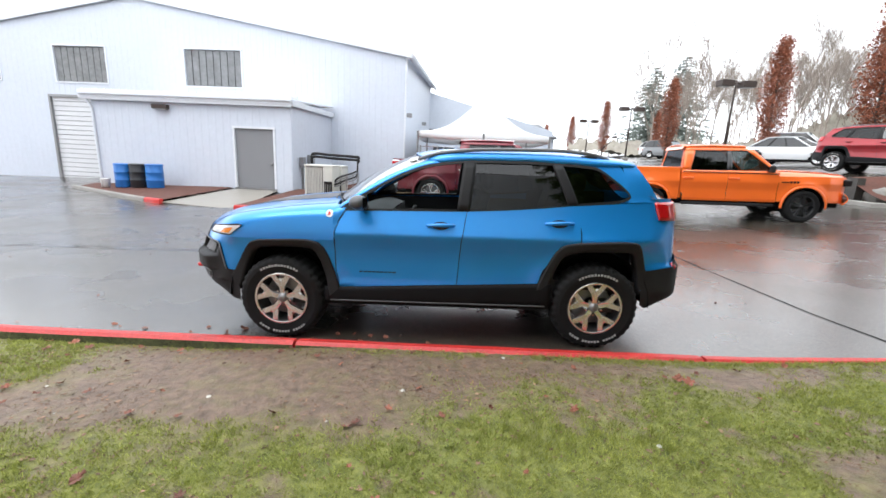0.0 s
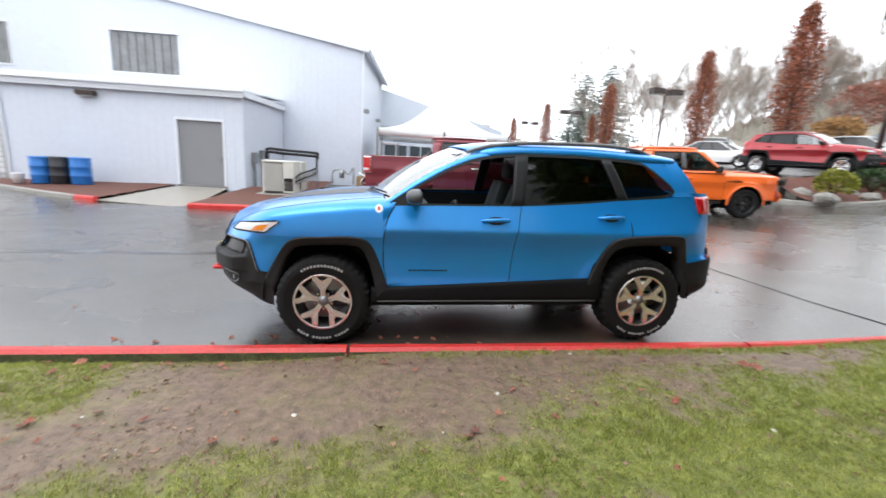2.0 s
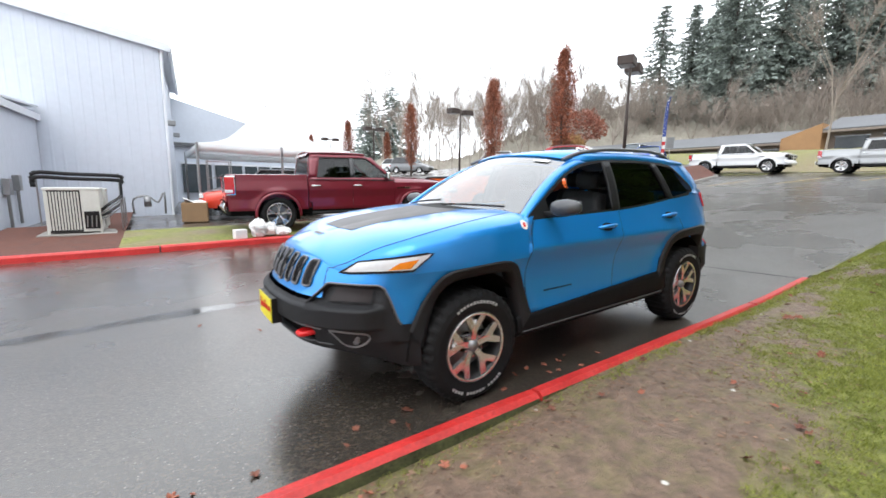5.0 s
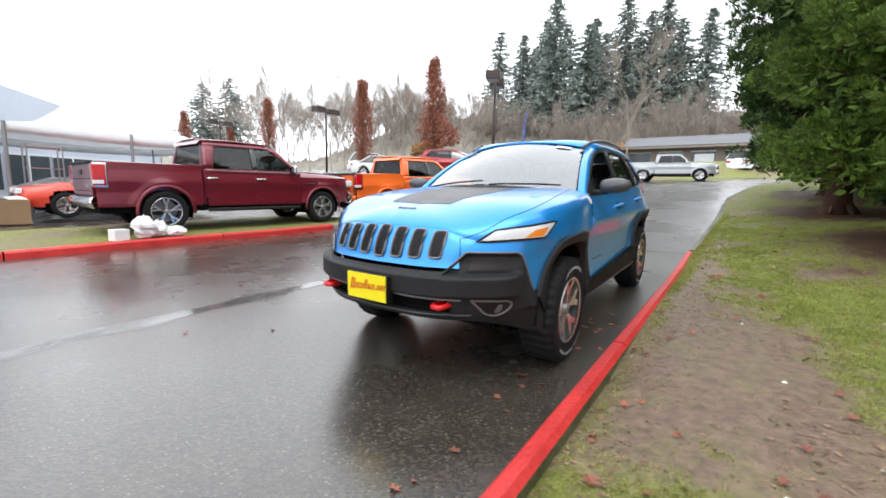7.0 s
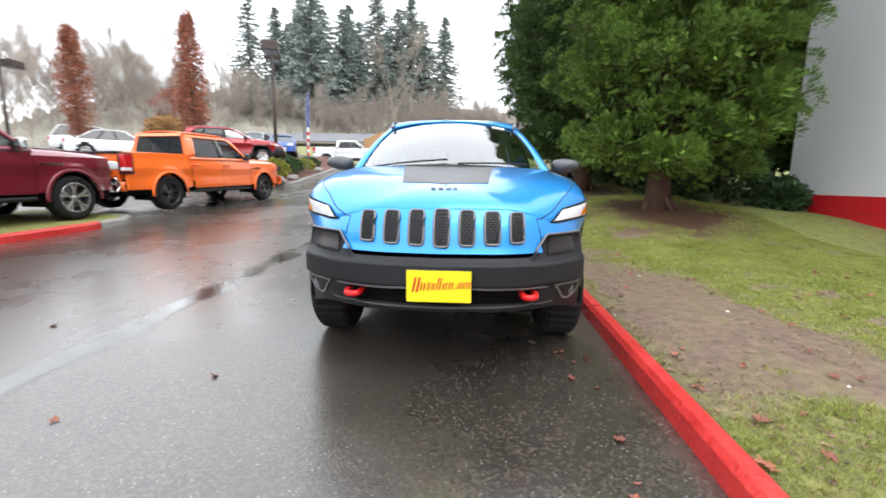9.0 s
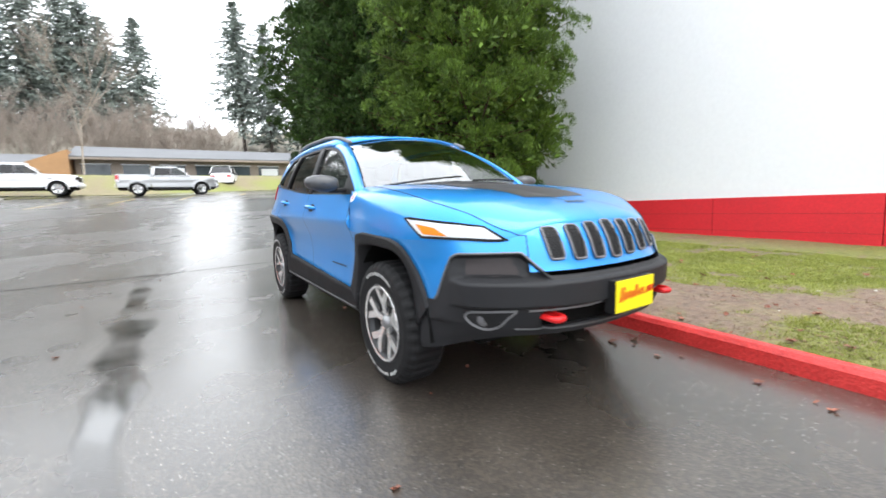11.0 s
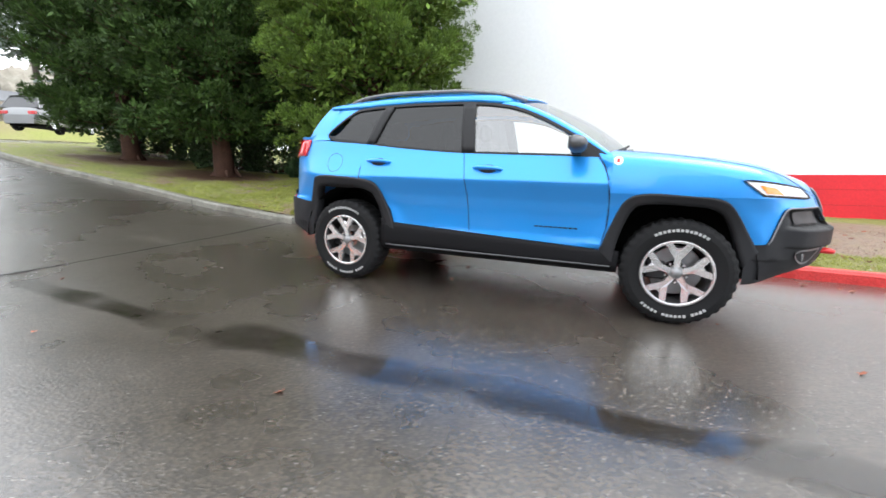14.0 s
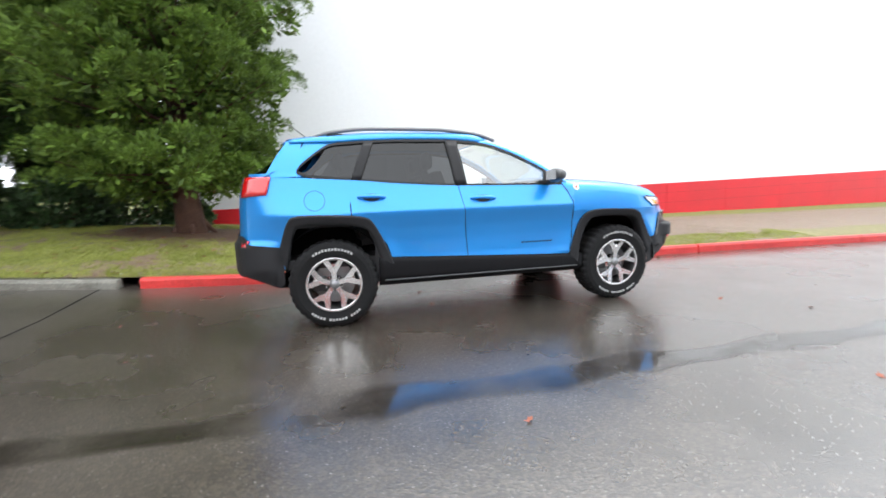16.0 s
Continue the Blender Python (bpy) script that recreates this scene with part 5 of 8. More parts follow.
def cabin(x, z):
    """The side of the greenhouse."""
    zb = BELT(x)
    yb = side(min(x, 1.75), min(zb, 1.28)).y - max(0.0, x - 1.75) * 0.25
    f = (z - zb) / (1.62 - zb)
    yt = 0.64 - 0.05 * smoothstep(1.0, 1.9, x) - 0.03 * smoothstep(0.2, -0.5, x)
    return Vector((x, lerp(yb - 0.012, yt, f) + 0.018 * math.sin(math.pi * max(0, min(1, f))), z))


def z_top(s):
    return lerp(0.97, 0.90, smoothstep(0.35, 0.75, s))


S_DOOR = s_of_x(-0.885)


def bonnet(s, f):
    """The upper front of the body, from its outline (f = 0) to the middle line (f = 1)."""
    e = ring(s, z_top(s))
    q = s / S_DOOR
    xq = lerp(-1.95, -0.90, q ** 1.5)
    zq = SPINE(xq)
    n = lerp(1.6, 6.0, smoothstep(0.2, 0.9, q))
    g = 1 - (1 - f) ** n
    drop = max(0.0, g) ** (1 / n)
    return Vector((lerp(e.x, xq, f), lerp(e.y, 0, f), lerp(e.z, zq, drop)))


FLARES = [([(-1.815, 0.56), (-1.664, 0.807), (-1.563, 0.885), (-1.37, 0.902), (-1.11, 0.905), (-0.985, 0.845), (-0.905, 0.663), (-0.845, 0.486)],
           [(-1.735, 0.44), (-1.64, 0.71), (-1.545, 0.808), (-1.375, 0.829), (-1.136, 0.829), (-1.045, 0.785), (-0.975, 0.591), (-0.94, 0.40)]),
          ([(0.835, 0.50), (0.928, 0.725), (1.005, 0.87), (1.085, 0.928), (1.30, 0.953), (1.61, 0.958), (1.705, 0.90), (1.778, 0.70)],
           [(0.945, 0.50), (1.04, 0.778), (1.10, 0.832), (1.18, 0.853), (1.30, 0.862), (1.575, 0.866), (1.665, 0.79), (1.735, 0.48)])]
ARCHES = [curve([(0.6 * a[0] + 0.4 * b[0], 0.6 * a[1] + 0.4 * b[1]) for a, b in zip(o, i)]) for o, i in FLARES]
ROCK = curve([(-0.85, 0.487), (0.88, 0.572)])


def arch(x, z):
    """Whether a point of the side lies in a wheel arch."""
    return (-1.78 < x < -0.88 and z < ARCHES[0](x)) or (0.885 < x < 1.757 and z < ARCHES[1](x))


def mirrored(v, sg):
    return [(p[0], p[1] * sg, p[2]) for p in v]


SEAM_A = curve([(0.48, -0.842), (0.64, -0.88), (0.84, -0.886), (0.983, -0.87), (1.08, -0.841), (1.175, -0.785)])


def wheel_parts(parent, m, sg, R=0.372, rim=0.232, width=0.235, lettering=True, black_rim=False):
    """A wheel about the y axis: tyre and alloy rim. sg: which way its face looks."""
    w = new("wheel")
    w.parent = parent
    w.matrix_basis = m @ Matrix.Diagonal((1, sg, 1, 1))
    hw = width / 2
    prof = [(rim - 0.015, -hw + 0.02), (rim + 0.01, -hw), (lerp(rim, R, 0.5), -hw - 0.012), (R - 0.035, -hw - 0.004), (R - 0.012, -hw + 0.012), (R, -hw + 0.035), (R, hw - 0.035), (R - 0.012, hw - 0.012), (R - 0.035, hw + 0.004), (lerp(rim, R, 0.5), hw + 0.012), (rim + 0.01, hw), (rim - 0.015, hw - 0.02)]
    g = Geo()
    n = 144 if lettering else 52
    v, f = [], []
    for i, (r, h) in enumerate(prof):
        for k in range(n):
            lug = 0.0
            if 4 <= i <= 7 and (k // 2) % 2:
                lug = 0.008
            if 3 == i or 8 == i:
                lug = 0.004 * ((k // 2) % 2)
            t = 2 * math.pi * k / n
            v.append(((r - lug) * math.cos(t), h, (r - lug) * math.sin(t)))
    for i in range(len(prof) - 1):
        for k in range(n):
            f.append((i * n + k, i * n + (k + 1) % n, (i + 1) * n + (k + 1) % n, (i + 1) * n + k))
    g.add(v, f)
    tyre = g.make("tyre", TYRE, w)
    if lettering:
        g = Geo()
        for base, span, cnt in ((90, 66, 13), (270, 84, 17)):
            for k in range(cnt):
                if k % 7 == 4 and cnt > 13:
                    continue
                a = radians(base - span / 2 + span * (k + 0.5) / cnt)
                da = radians(span / cnt * 0.34)
                r0, r1 = lerp(rim, R, 0.43), lerp(rim, R, 0.555 + 0.02 * (k % 2))
                pts = [(r0, a - da), (r0, a + da), (r1, a + da), (r1, a - da)]
                g.add([(r * math.cos(t), hw + 0.0135 - abs(r - lerp(rim, R, 0.5)) * 0.06, r * math.sin(t)) for r, t in pts], [(0, 1, 2, 3)])
        tagged(g.make("raised_lettering", LETTER, tyre), kind="stuff")
    face = ALLOY if not black_rim else BLACK_PAINT
    rimo = Geo().lathe([(rim - 0.012, hw - 0.03), (rim + 0.004, hw - 0.002), (rim - 0.006, hw + 0.004), (rim - 0.022, hw - 0.008), (rim - 0.028, hw - 0.05), (rim - 0.05, -hw + 0.04)], 48).make("rim", POCKET if not black_rim else BLACK_PAINT, w, smooth=True)
    Geo().lathe([(rim - 0.010, hw - 0.001), (rim + 0.002, hw + 0.003), (rim - 0.004, hw + 0.008), (rim - 0.018, hw + 0.001)], 48).make("rim_lip", face, rimo, smooth=True)
    Geo().lathe([(0.07, 0.012), (0.075, 0.004), (rim - 0.06, 0.002), (rim - 0.055, -0.02)], 40).make("brake_disc", SATIN, w)
    Geo().box((0.06, -0.01, -0.07), (rim - 0.045, 0.03, 0.06)).make("brake_caliper", POCKET, w, bevel=0.012)
    g = Geo()
    y1, y0 = hw - 0.004, hw - 0.035
    for k in range(5):
        a = 2 * math.pi * k / 5 + math.pi / 2
        c, sn = math.cos(a), math.sin(a)

        def at(r, o):
            return (r * c - o * sn, r * sn + o * c)
        rr = rim - 0.014
        half = [(0.03, 0.0), (0.03, 0.020), (0.098, 0.021), (rr - 0.006, 0.094), (rr + 0.003, 0.049), (0.146, 0.0)]
        drop = (-0.026, -0.026, -0.015, 0.0, 0.0, -0.010)
        for flip in (1, -1):
            poly = [at(r * rim / 0.232, o * flip) for r, o in half]
            lay = [(p[0], y1 + d, p[1]) for p, d in zip(poly, drop)]
            low = [(p[0], y0 + d, p[1]) for p, d in zip(poly, drop)]
            g.add(lay + low, [tuple(range(6)), tuple(range(6, 12))[::-1]] + [(i, i + 1, 7 + i, 6 + i) for i in range(5)])
        # shallow floor of the fork's pocket
        poly = [at(0.144, 0.0), at(0.178, 0.020), at(0.172, 0.0), at(0.178, -0.020)]
        g.add([(p[0], y1 - 0.024, p[1]) for p in poly], [(0, 1, 2, 3)])
    g.make("spokes", face, rimo)
    Geo().lathe([(0.001, hw - 0.010), (0.026, hw - 0.012), (0.031, hw - 0.018), (0.046, hw - 0.032), (0.050, hw - 0.06)], 24).make("hub_cap", SATIN if not black_rim else face, rimo, smooth=True)
    g = Geo()
    for k in range(5):
        a = 2 * math.pi * (k + 0.5) / 5 + math.pi / 2
        g.lathe([(0.001, hw - 0.026), (0.009, hw - 0.027), (0.010, hw - 0.045)], 8, Matrix.Translation((0.068 * math.cos(a), 0, 0.068 * math.sin(a))))
    tagged(g.make("lug_nuts", CHROME if not black_rim else face, rimo), kind="stuff")
    return w


def suv(body, m, label, group="", detail=True, window_open=True, plate=True):
    car = thing("sport_utility_car", label, "car", group, m)
    BTOP = curve([(0.0, 0.738), (0.47, 0.738), (0.60, 0.85), (0.93, 0.845), (0.965, 0.825), (1.0, 0.75), (1.05, 0.61), (1.13, 0.60), (1.3, 0.59)])
    skin = Geo()
    for sg in (-1, 1):
        # wing, with the nose beside the grille
        g = Geo()
        seam_a = curve([(0.48, -0.842), (0.64, -0.88), (0.84, -0.886), (0.983, -0.87), (1.08, -0.841), (1.175, -0.785)])
        S_SEAM = curve([(0.0, 0.0), (0.60, 0.0), (0.9, 0.075), (S_DOOR, 0.205)])
        ss = lin(0.0, S_DOOR, 84)
        g.grid(lambda s, z: ring(s, lerp(max(0.50, BTOP(s) - 0.008), z_top(s), z)), ss, lin(0, 1, 26), lambda s, q: s > 0.55 and not arch(ring(s, 0.7).x, lerp(max(0.50, BTOP(s) - 0.008), z_top(s), q)))
        g.grid(lambda s, q: bonnet(s, S_SEAM(s) * q), lin(0.60, S_DOOR, 60), [0, 0.05, 0.15, 0.3, 0.5, 0.75, 1.0])

        def cowl_side(u, z):
            p = side(max(-0.886, seam_a(z) - 0.003), z)
            f = 0.0
            if z > 0.9:
                f = 1 - (1 - min(1.0, (z - 0.9) / 0.315) ** 6.0) ** (1 / 6.0)
            q = side(-0.888, min(z, 0.9))
            return Vector((lerp(-0.888, p.x, u), lerp(q.y * (1 - f), p.y, u), z))
        g.grid(cowl_side, lin(0, 1, 6), lin(0.48, 1.175, 30))
        g.v = mirrored(g.v, sg)
        skin.add(g.v, g.f)
        g.make("front_wing", body, car, smooth=True)
        # doors and rear quarter, hung with narrow gaps
        seam_b = curve([(0.5, 0.165), (0.9, 0.195), (1.2, 0.245)])
        seam_c = curve([(0.5, 0.86), (0.62, 0.90), (0.75, 1.02), (0.86, 1.185), (1.05, 1.19), (1.25, 1.12)])
        for nm, a, b in (("front_door", seam_a, seam_b), ("rear_door", seam_b, seam_c)):
            g = Geo()
            g.grid(lambda u, q: side(lerp(a(lerp(0.5, 1.15, q)) + 0.003, b(lerp(0.5, 1.15, q)) - 0.003, u), lerp(ROCK(lerp(a(0.5), b(0.5), u)) - 0.012, BELT(lerp(a(1.15), b(1.15), u)), q)), lin(0, 1, 36), lin(0, 1, 44))
            g.v = mirrored(g.v, sg)
            skin.add(g.v, g.f)
            d = g.make(nm, body, car, smooth=True)
            hx = 0.02 if nm == "front_door" else 1.01
            hz = 1.055 if nm == "front_door" else 1.095
            c = side(hx, hz)
            h = Geo()
            pts = spline([(hx - 0.115, c.y + 0.004, hz - 0.008), (hx - 0.07, c.y + 0.034, hz), (hx, c.y + 0.042, hz + 0.004), (hx + 0.07, c.y + 0.034, hz + 0.004), (hx + 0.115, c.y + 0.004, hz)], 5)
            h.tube(pts, [lerp(0.010, 0.017, math.sin(math.pi * i / (len(pts) - 1))) for i in range(len(pts))], 8)
            h.v = mirrored(h.v, sg)
            h.make("door_handle", body, d, smooth=True)
            # flat black oval on the door, painting the shade of a handle hollow
            cup = Geo()
            cup.grid(lambda u, w: (hx + 0.075 * math.cos(u) * w, c.y + 0.004 - 0.02 * (w > 0.5) * 0, hz - 0.006 + 0.032 * math.sin(u) * w), lin(0, 2 * math.pi, 17), (0.0, 1.0))
            cup.v = [(p[0], side(p[0], p[2]).y + 0.0025, p[2]) for p in cup.v]
            cup.v = mirrored(cup.v, sg)
            cup.make("handle_recess_shade", BLACK, d)
        g = Geo()
        g.grid(lambda u, q: side(lerp(seam_c(lerp(0.52, 1.25, q)) + 0.004, 2.06, u), lerp(0.52, BELT(lerp(1.12, 1.8, u)), q)), lin(0, 1, 40), lin(0, 1, 40), lambda u, q: not arch(lerp(seam_c(lerp(0.52, 1.25, q)), 2.06, u), lerp(0.52, BELT(lerp(1.12, 1.8, u)), q)))
        HATCH = bend([(1.27, 1.865), (1.35, 1.825), (1.45, 1.765), (1.58, 1.68)])

        def dlo_rear(z):
            return float(np.interp(z, [1.277, 1.31, 1.365, 1.43, 1.492, 1.54, 1.566], [1.56, 1.60, 1.575, 1.50, 1.42, 1.34, 1.12]))
        g.grid(lambda u, z: cabin(lerp(dlo_rear(z) + 0.012, HATCH(z), u), z), lin(0, 1, 16), lin(1.277, 1.578, 18))
        g.v = mirrored(g.v, sg)
        skin.add(g.v, g.f)
        g.make("rear_quarter", body, car, smooth=True)
        # belt moulding and dark pillars behind the panes
        h = Geo()
        xs = lin(-0.84, 1.60, 60)
        h.grid(lambda x, w: cabin(x, BELT(x) - 0.006 + 0.022 * w) + Vector((0, 0.006, 0)), xs, (0, 0.5, 1))
        zs = lin(-0.84, 1.605, 90)
        h.grid(lambda x, w: cabin(x, max(BELT(x), DLO(x) + 0.010 - 0.022 * w)) + Vector((0, 0.005, 0)), zs, (0, 0.5, 1))
        h.v = mirrored(h.v, sg)
        h.make("window_trim", BLACK, car, thick=0.008)
        for nm, x0b, x0t, wd in (("b_pillar", 0.205, 0.255, 0.11), ("c_pillar", 1.13, 1.0, 0.085)):
            h = Geo().grid(lambda u, w: cabin(lerp(x0b, x0t, w) + wd * (u - 0.5), lerp(BELT(x0b), DLO(x0t) - 0.005, w)) + Vector((0, 0.004, 0)), lin(0, 1, 5), lin(0, 1, 8))
            h.v = mirrored(h.v, sg)
            h.make(nm, BLACK, car, thick=0.02, smooth=True)
        is_open = window_open and sg < 0
        panes = [("rear_side_window", 0.255, 0.31, 1.095, 0.96, TINTED), ("quarter_window", 1.165, 1.04, 1.60, 1.36, TINTED)]
        if not is_open:
            panes.append(("front_side_window", -0.84, -0.1, 0.15, 0.20, CLEAR))
        for nm, b0, t0, b1, t1, gm in panes:
            h = Geo()

            def pane(u, w):
                x = lerp(lerp(b0, t0, w), lerp(b1, t1, w), u)
                zt = DLO(x) - 0.012
                z = lerp(BELT(x) + 0.012, zt, w)
                return cabin(x, max(z, BELT(x))) - Vector((0, 0.004, 0))
            if nm == "front_side_window":
                def pane(u, w):
                    x = lerp(-0.84, lerp(0.15, 0.20, w), u)
                    return cabin(x, lerp(BELT(x), max(BELT(x), DLO(x) - 0.01), w)) - Vector((0, 0.004, 0))
            h.grid(pane, lin(0, 1, 16), lin(0, 1, 9))
            h.v = mirrored(h.v, sg)
            o = h.make(nm, gm, car, smooth=True, label="dark privacy glass" if gm == TINTED else "")
            o.visible_shadow = False
        # pillar beside the windscreen
        h = Geo()

        def apillar(v, w):
            x = lerp(-0.86, 0.0, v)
            a = cabin(x, DLO(x) + 0.006)
            b = wind(1.0, v)
            f = w
            q = a.lerp(b, f)
            return q + Vector((-0.010, 0.012, 0.012)) * math.sin(math.pi * f)
        h.grid(apillar, lin(0, 1, 24), lin(0, 1, 7))
        h.v = mirrored(h.v, sg)
        skin.add(h.v, h.f)
        h.make("windscreen_pillar", body, car, smooth=True, thick=0.012)
        # corner between wing, bonnet and pillar foot
        h = Geo().grid(lambda u, v: bonnet(S_DOOR, 0.17 * v).lerp(cabin(-0.845, 1.150).lerp(wind(1.0, 0.03), v) + Vector((0, 0.004, 0.004)), u), lin(0, 1, 6), lin(0, 1, 8))
        h.v = mirrored(h.v, sg)
        h.make("cowl_corner", body, car, smooth=True, thick=0.006)
        # rocker cladding
        g = Geo()
        g.grid(lambda x, z: side(x, z) + Vector((0, 0.006 + 0.012 * smoothstep(0.52, 0.47, z), 0)), lin(-0.98, 0.98, 40), [0.28, 0.30, 0.345, 0.358, 0.385, 0.43, 0.465, 0.5])
        g.v = [(p[0], p[1] - 0.02 * smoothstep(0.33, 0.28, p[2]), 0.325 + (p[2] - 0.28) * (ROCK(p[0]) - 0.325) / 0.22) for p in g.v]
        g.v = mirrored(g.v, sg)
        rocker = g.make("rocker_cladding", SILL, car, smooth=True, thick=0.014)
        sill = Geo().tube([(x, (side(x, 0.40).y + 0.022) * sg, 0.372) for x in lin(-0.93, 0.93, 24)], 0.007, 6)
        sill.make("sill_edge", SATIN_DARK, rocker, smooth=True)
        # flares over the wheels
        for hx in (-HUBX, HUBX):
            g = Geo()
            o_, i_ = FLARES[0 if hx < 0 else 1]
            outr, inn = spline([(a, b, 0) for a, b in o_], 6), spline([(a, b, 0) for a, b in i_], 6)

            def flare(t, w):
                p = inn[t].lerp(outr[t], w)
                x, z = p.x, p.y
                y = side(max(-2.0, min(2.05, x)), max(0.34, z)).y
                if w < 0.01:
                    y -= 0.07
                elif w < 0.99:
                    y += 0.026
                else:
                    y += 0.002
                return (x, y, z)
            g.grid(flare, range(len(inn)), (0.0, 0.05, 0.35, 0.8, 0.93, 1.0))
            g.v = mirrored(g.v, sg)
            g.make("wheel_flare", PLASTIC, car, smooth=True)
            g = Geo()
            g.grid(lambda t, y: (hx + 0.475 * math.cos(t), y * sg, HUBZ + 0.49 * math.sin(t)), lin(0.0, math.pi, 20), (0.35, 0.86))
            g.add([(hx - 0.44, 0.45 * sg, 0.3), (hx + 0.44, 0.45 * sg, 0.3), (hx + 0.44, 0.45 * sg, 0.88), (hx - 0.44, 0.45 * sg, 0.88)], [(0, 1, 2, 3)])
            g.make("wheel_well", UNDER, car)
            wheel_parts(car, Matrix.Translation((hx, 0.795 * sg, HUBZ)), sg)
        # tail lamp
        g = Geo()
        g.grid(lambda u, w: ring(lerp(s_of_x(1.865 - 0.03 * w), s_of_x(2.12), u), lerp(lerp(1.135, 1.115, u), lerp(1.28, 1.285, u), w)) + Vector((0.006, 0.008, 0)), lin(0, 1, 12), lin(0, 1, 6))
        g.v = mirrored(g.v, sg)
        g.make("tail_lamp", TAIL, car, "red wrap-around tail lamp", smooth=True, thick=0.012)
        g = Geo().grid(lambda u, w: ring(lerp(s_of_x(2.03), s_of_x(2.11), u), lerp(0.68, 0.76, w)) + Vector((0.008, 0.008, 0)), lin(0, 1, 5), (0, 0.5, 1))
        g.v = mirrored(g.v, sg)
        g.make("reflector", TAIL, car, smooth=True, thick=0.01)
        # mirror
        mr = new("door_mirror")
        mr.parent = car
        h = Geo()
        c = Vector((-0.62, 0.995, 1.238))
        v, f = [], []
        for i in range(9):
            for k in range(16):
                th, ph = math.pi * i / 8, 2 * math.pi * k / 16
                p = Vector((math.cos(th), math.sin(th) * math.cos(ph), math.sin(th) * math.sin(ph)))
                e = lambda q, n: math.copysign(abs(q) ** n, q)
                v.append((c.x - 0.01 + 0.085 * e(p.x, 0.85) * (1 if p.x < 0 else 0.45), (c.y + 0.122 * e(p.y, 0.75)) * sg, c.z + 0.058 * e(p.z, 0.8) * (1 - 0.15 * p.y) - 0.008 * (p.y < 0)))
        for i in range(8):
            for k in range(16):
                f.append((i * 16 + k, i * 16 + (k + 1) % 16, (i + 1) * 16 + (k + 1) % 16, (i + 1) * 16 + k))
        h.add(v, f)
        h.make("mirror_cap", SATIN_DARK, mr, smooth=True, label="satin grey mirror cap")
        Geo().box((-0.67, 0.80 * sg, 1.165), (-0.60, 0.95 * sg, 1.2)).make("mirror_arm", BLACK, mr, bevel=0.01)
        Geo().grid(lambda u, w: (-0.592, sg * lerp(0.905, 1.085, u), lerp(1.197, 1.28, w)), (0, 1), (0, 1)).make("mirror_glass", CHROME, mr)
        tri = Geo()
        tri.add([cabin(-0.86, 1.146) + Vector((0, 0.008, 0)), cabin(-0.60, 1.155) + Vector((0, 0.008, 0)), cabin(-0.62, 1.29) + Vector((0, 0.008, 0)), cabin(-0.70, 1.24) + Vector((0, 0.008, 0))], [(0, 1, 2, 3)])
        tri.v = mirrored(tri.v, sg)
        tri.make("mirror_sail", BLACK, mr)
        # roof rail
        rl = Geo()
        pts = spline([(-0.20, 0.590, 1.588), (-0.10, 0.605, 1.622), (0.013, 0.615, 1.648), (0.256, 0.622, 1.676), (0.5, 0.622, 1.685), (0.98, 0.614, 1.688), (1.22, 0.605, 1.672), (1.36, 0.597, 1.65), (1.46, 0.59, 1.618)], 5)
        rl.tube([(p[0], p[1] * sg, p[2]) for p in pts], 0.016, 8)
        rail = rl.make("roof_rail", BEZEL, car, smooth=True)
        for x in (0.06, 1.28):
            Geo().box((x - 0.07, 0.592 * sg, ROOF(x) - 0.08), (x + 0.07, 0.618 * sg, ROOF(x) - 0.015)).make("rail_foot", BLACK, rail, bevel=0.012)
    # bonnet with the grille nose, in one piece
    g = Geo()
    for sg in (-1, 1):
        h = Geo()
        S2 = curve([(0.0, 0.0), (0.535, 0.0), (0.56, 0.0), (0.60, 0.0), (0.9, 0.075), (S_DOOR, 0.205)])
        h.grid(lambda s, q: bonnet(s, lerp(S2(s), 1.0, q ** 2)), lin(0, S_DOOR, 70), lin(0, 1, 30))
        h.grid(lambda s, z: ring(s, lerp(0.755, z_top(s), z)), lin(0, 0.56, 26), lin(0, 1, 12))
        h.v = mirrored(h.v, sg)
        g.add(h.v, h.f)
    skin.add(g.v, g.f)
    hood = g.make("bonnet", body, car, smooth=True)
    # windscreen, roof, tailgate
    ws = Geo().grid(lambda u, v: wind(u, v) - Vector((0.0, 0, 0.004)), lin(-0.985, 0.985, 25), lin(0.0, 0.99, 14)).make("windscreen", WINDSHIELD, car, smooth=True)
    ws.visible_shadow = False
    Geo().grid(lambda u, v: wind(u, -0.055 + 0.075 * v) + Vector((-0.012, 0, 0.006)), lin(-1, 1, 25), (0, 0.5, 1)).make("cowl", BLACK, car, thick=0.01)
    g = Geo()

    def roofpt(u, w):
        x0 = wind(u, 1.0).x - 0.01
        x = lerp(x0, 1.75 - 0.09 * u * u, w)
        zt = DLO(min(x, 1.0)) + 0.010 if x < 1.0 else lerp(DLO(1.0), 1.555, smoothstep(1.0, 1.35, x)) + 0.010
        ye = cabin(min(x, 1.8), zt).y
        n = 3.0
        k = abs(u)
        y = ye * k
        p = Vector((x, math.copysign(y, u), zt + (ROOF(x) - zt) * (1 - k ** n) ** (1 / n)))
        return wind(u, 1.0).lerp(p, smoothstep(0.0, 0.10, w))
    g.grid(roofpt, [-1, -0.998, -0.99, -0.97, -0.94, -0.9] + lin(-0.84, 0.84, 19) + [0.9, 0.94, 0.97, 0.99, 0.998, 1], lin(0, 1, 40))
    skin.add(g.v, g.f)
    g.make("roof", body, car, smooth=True, thick=0.02)
    g = Geo()
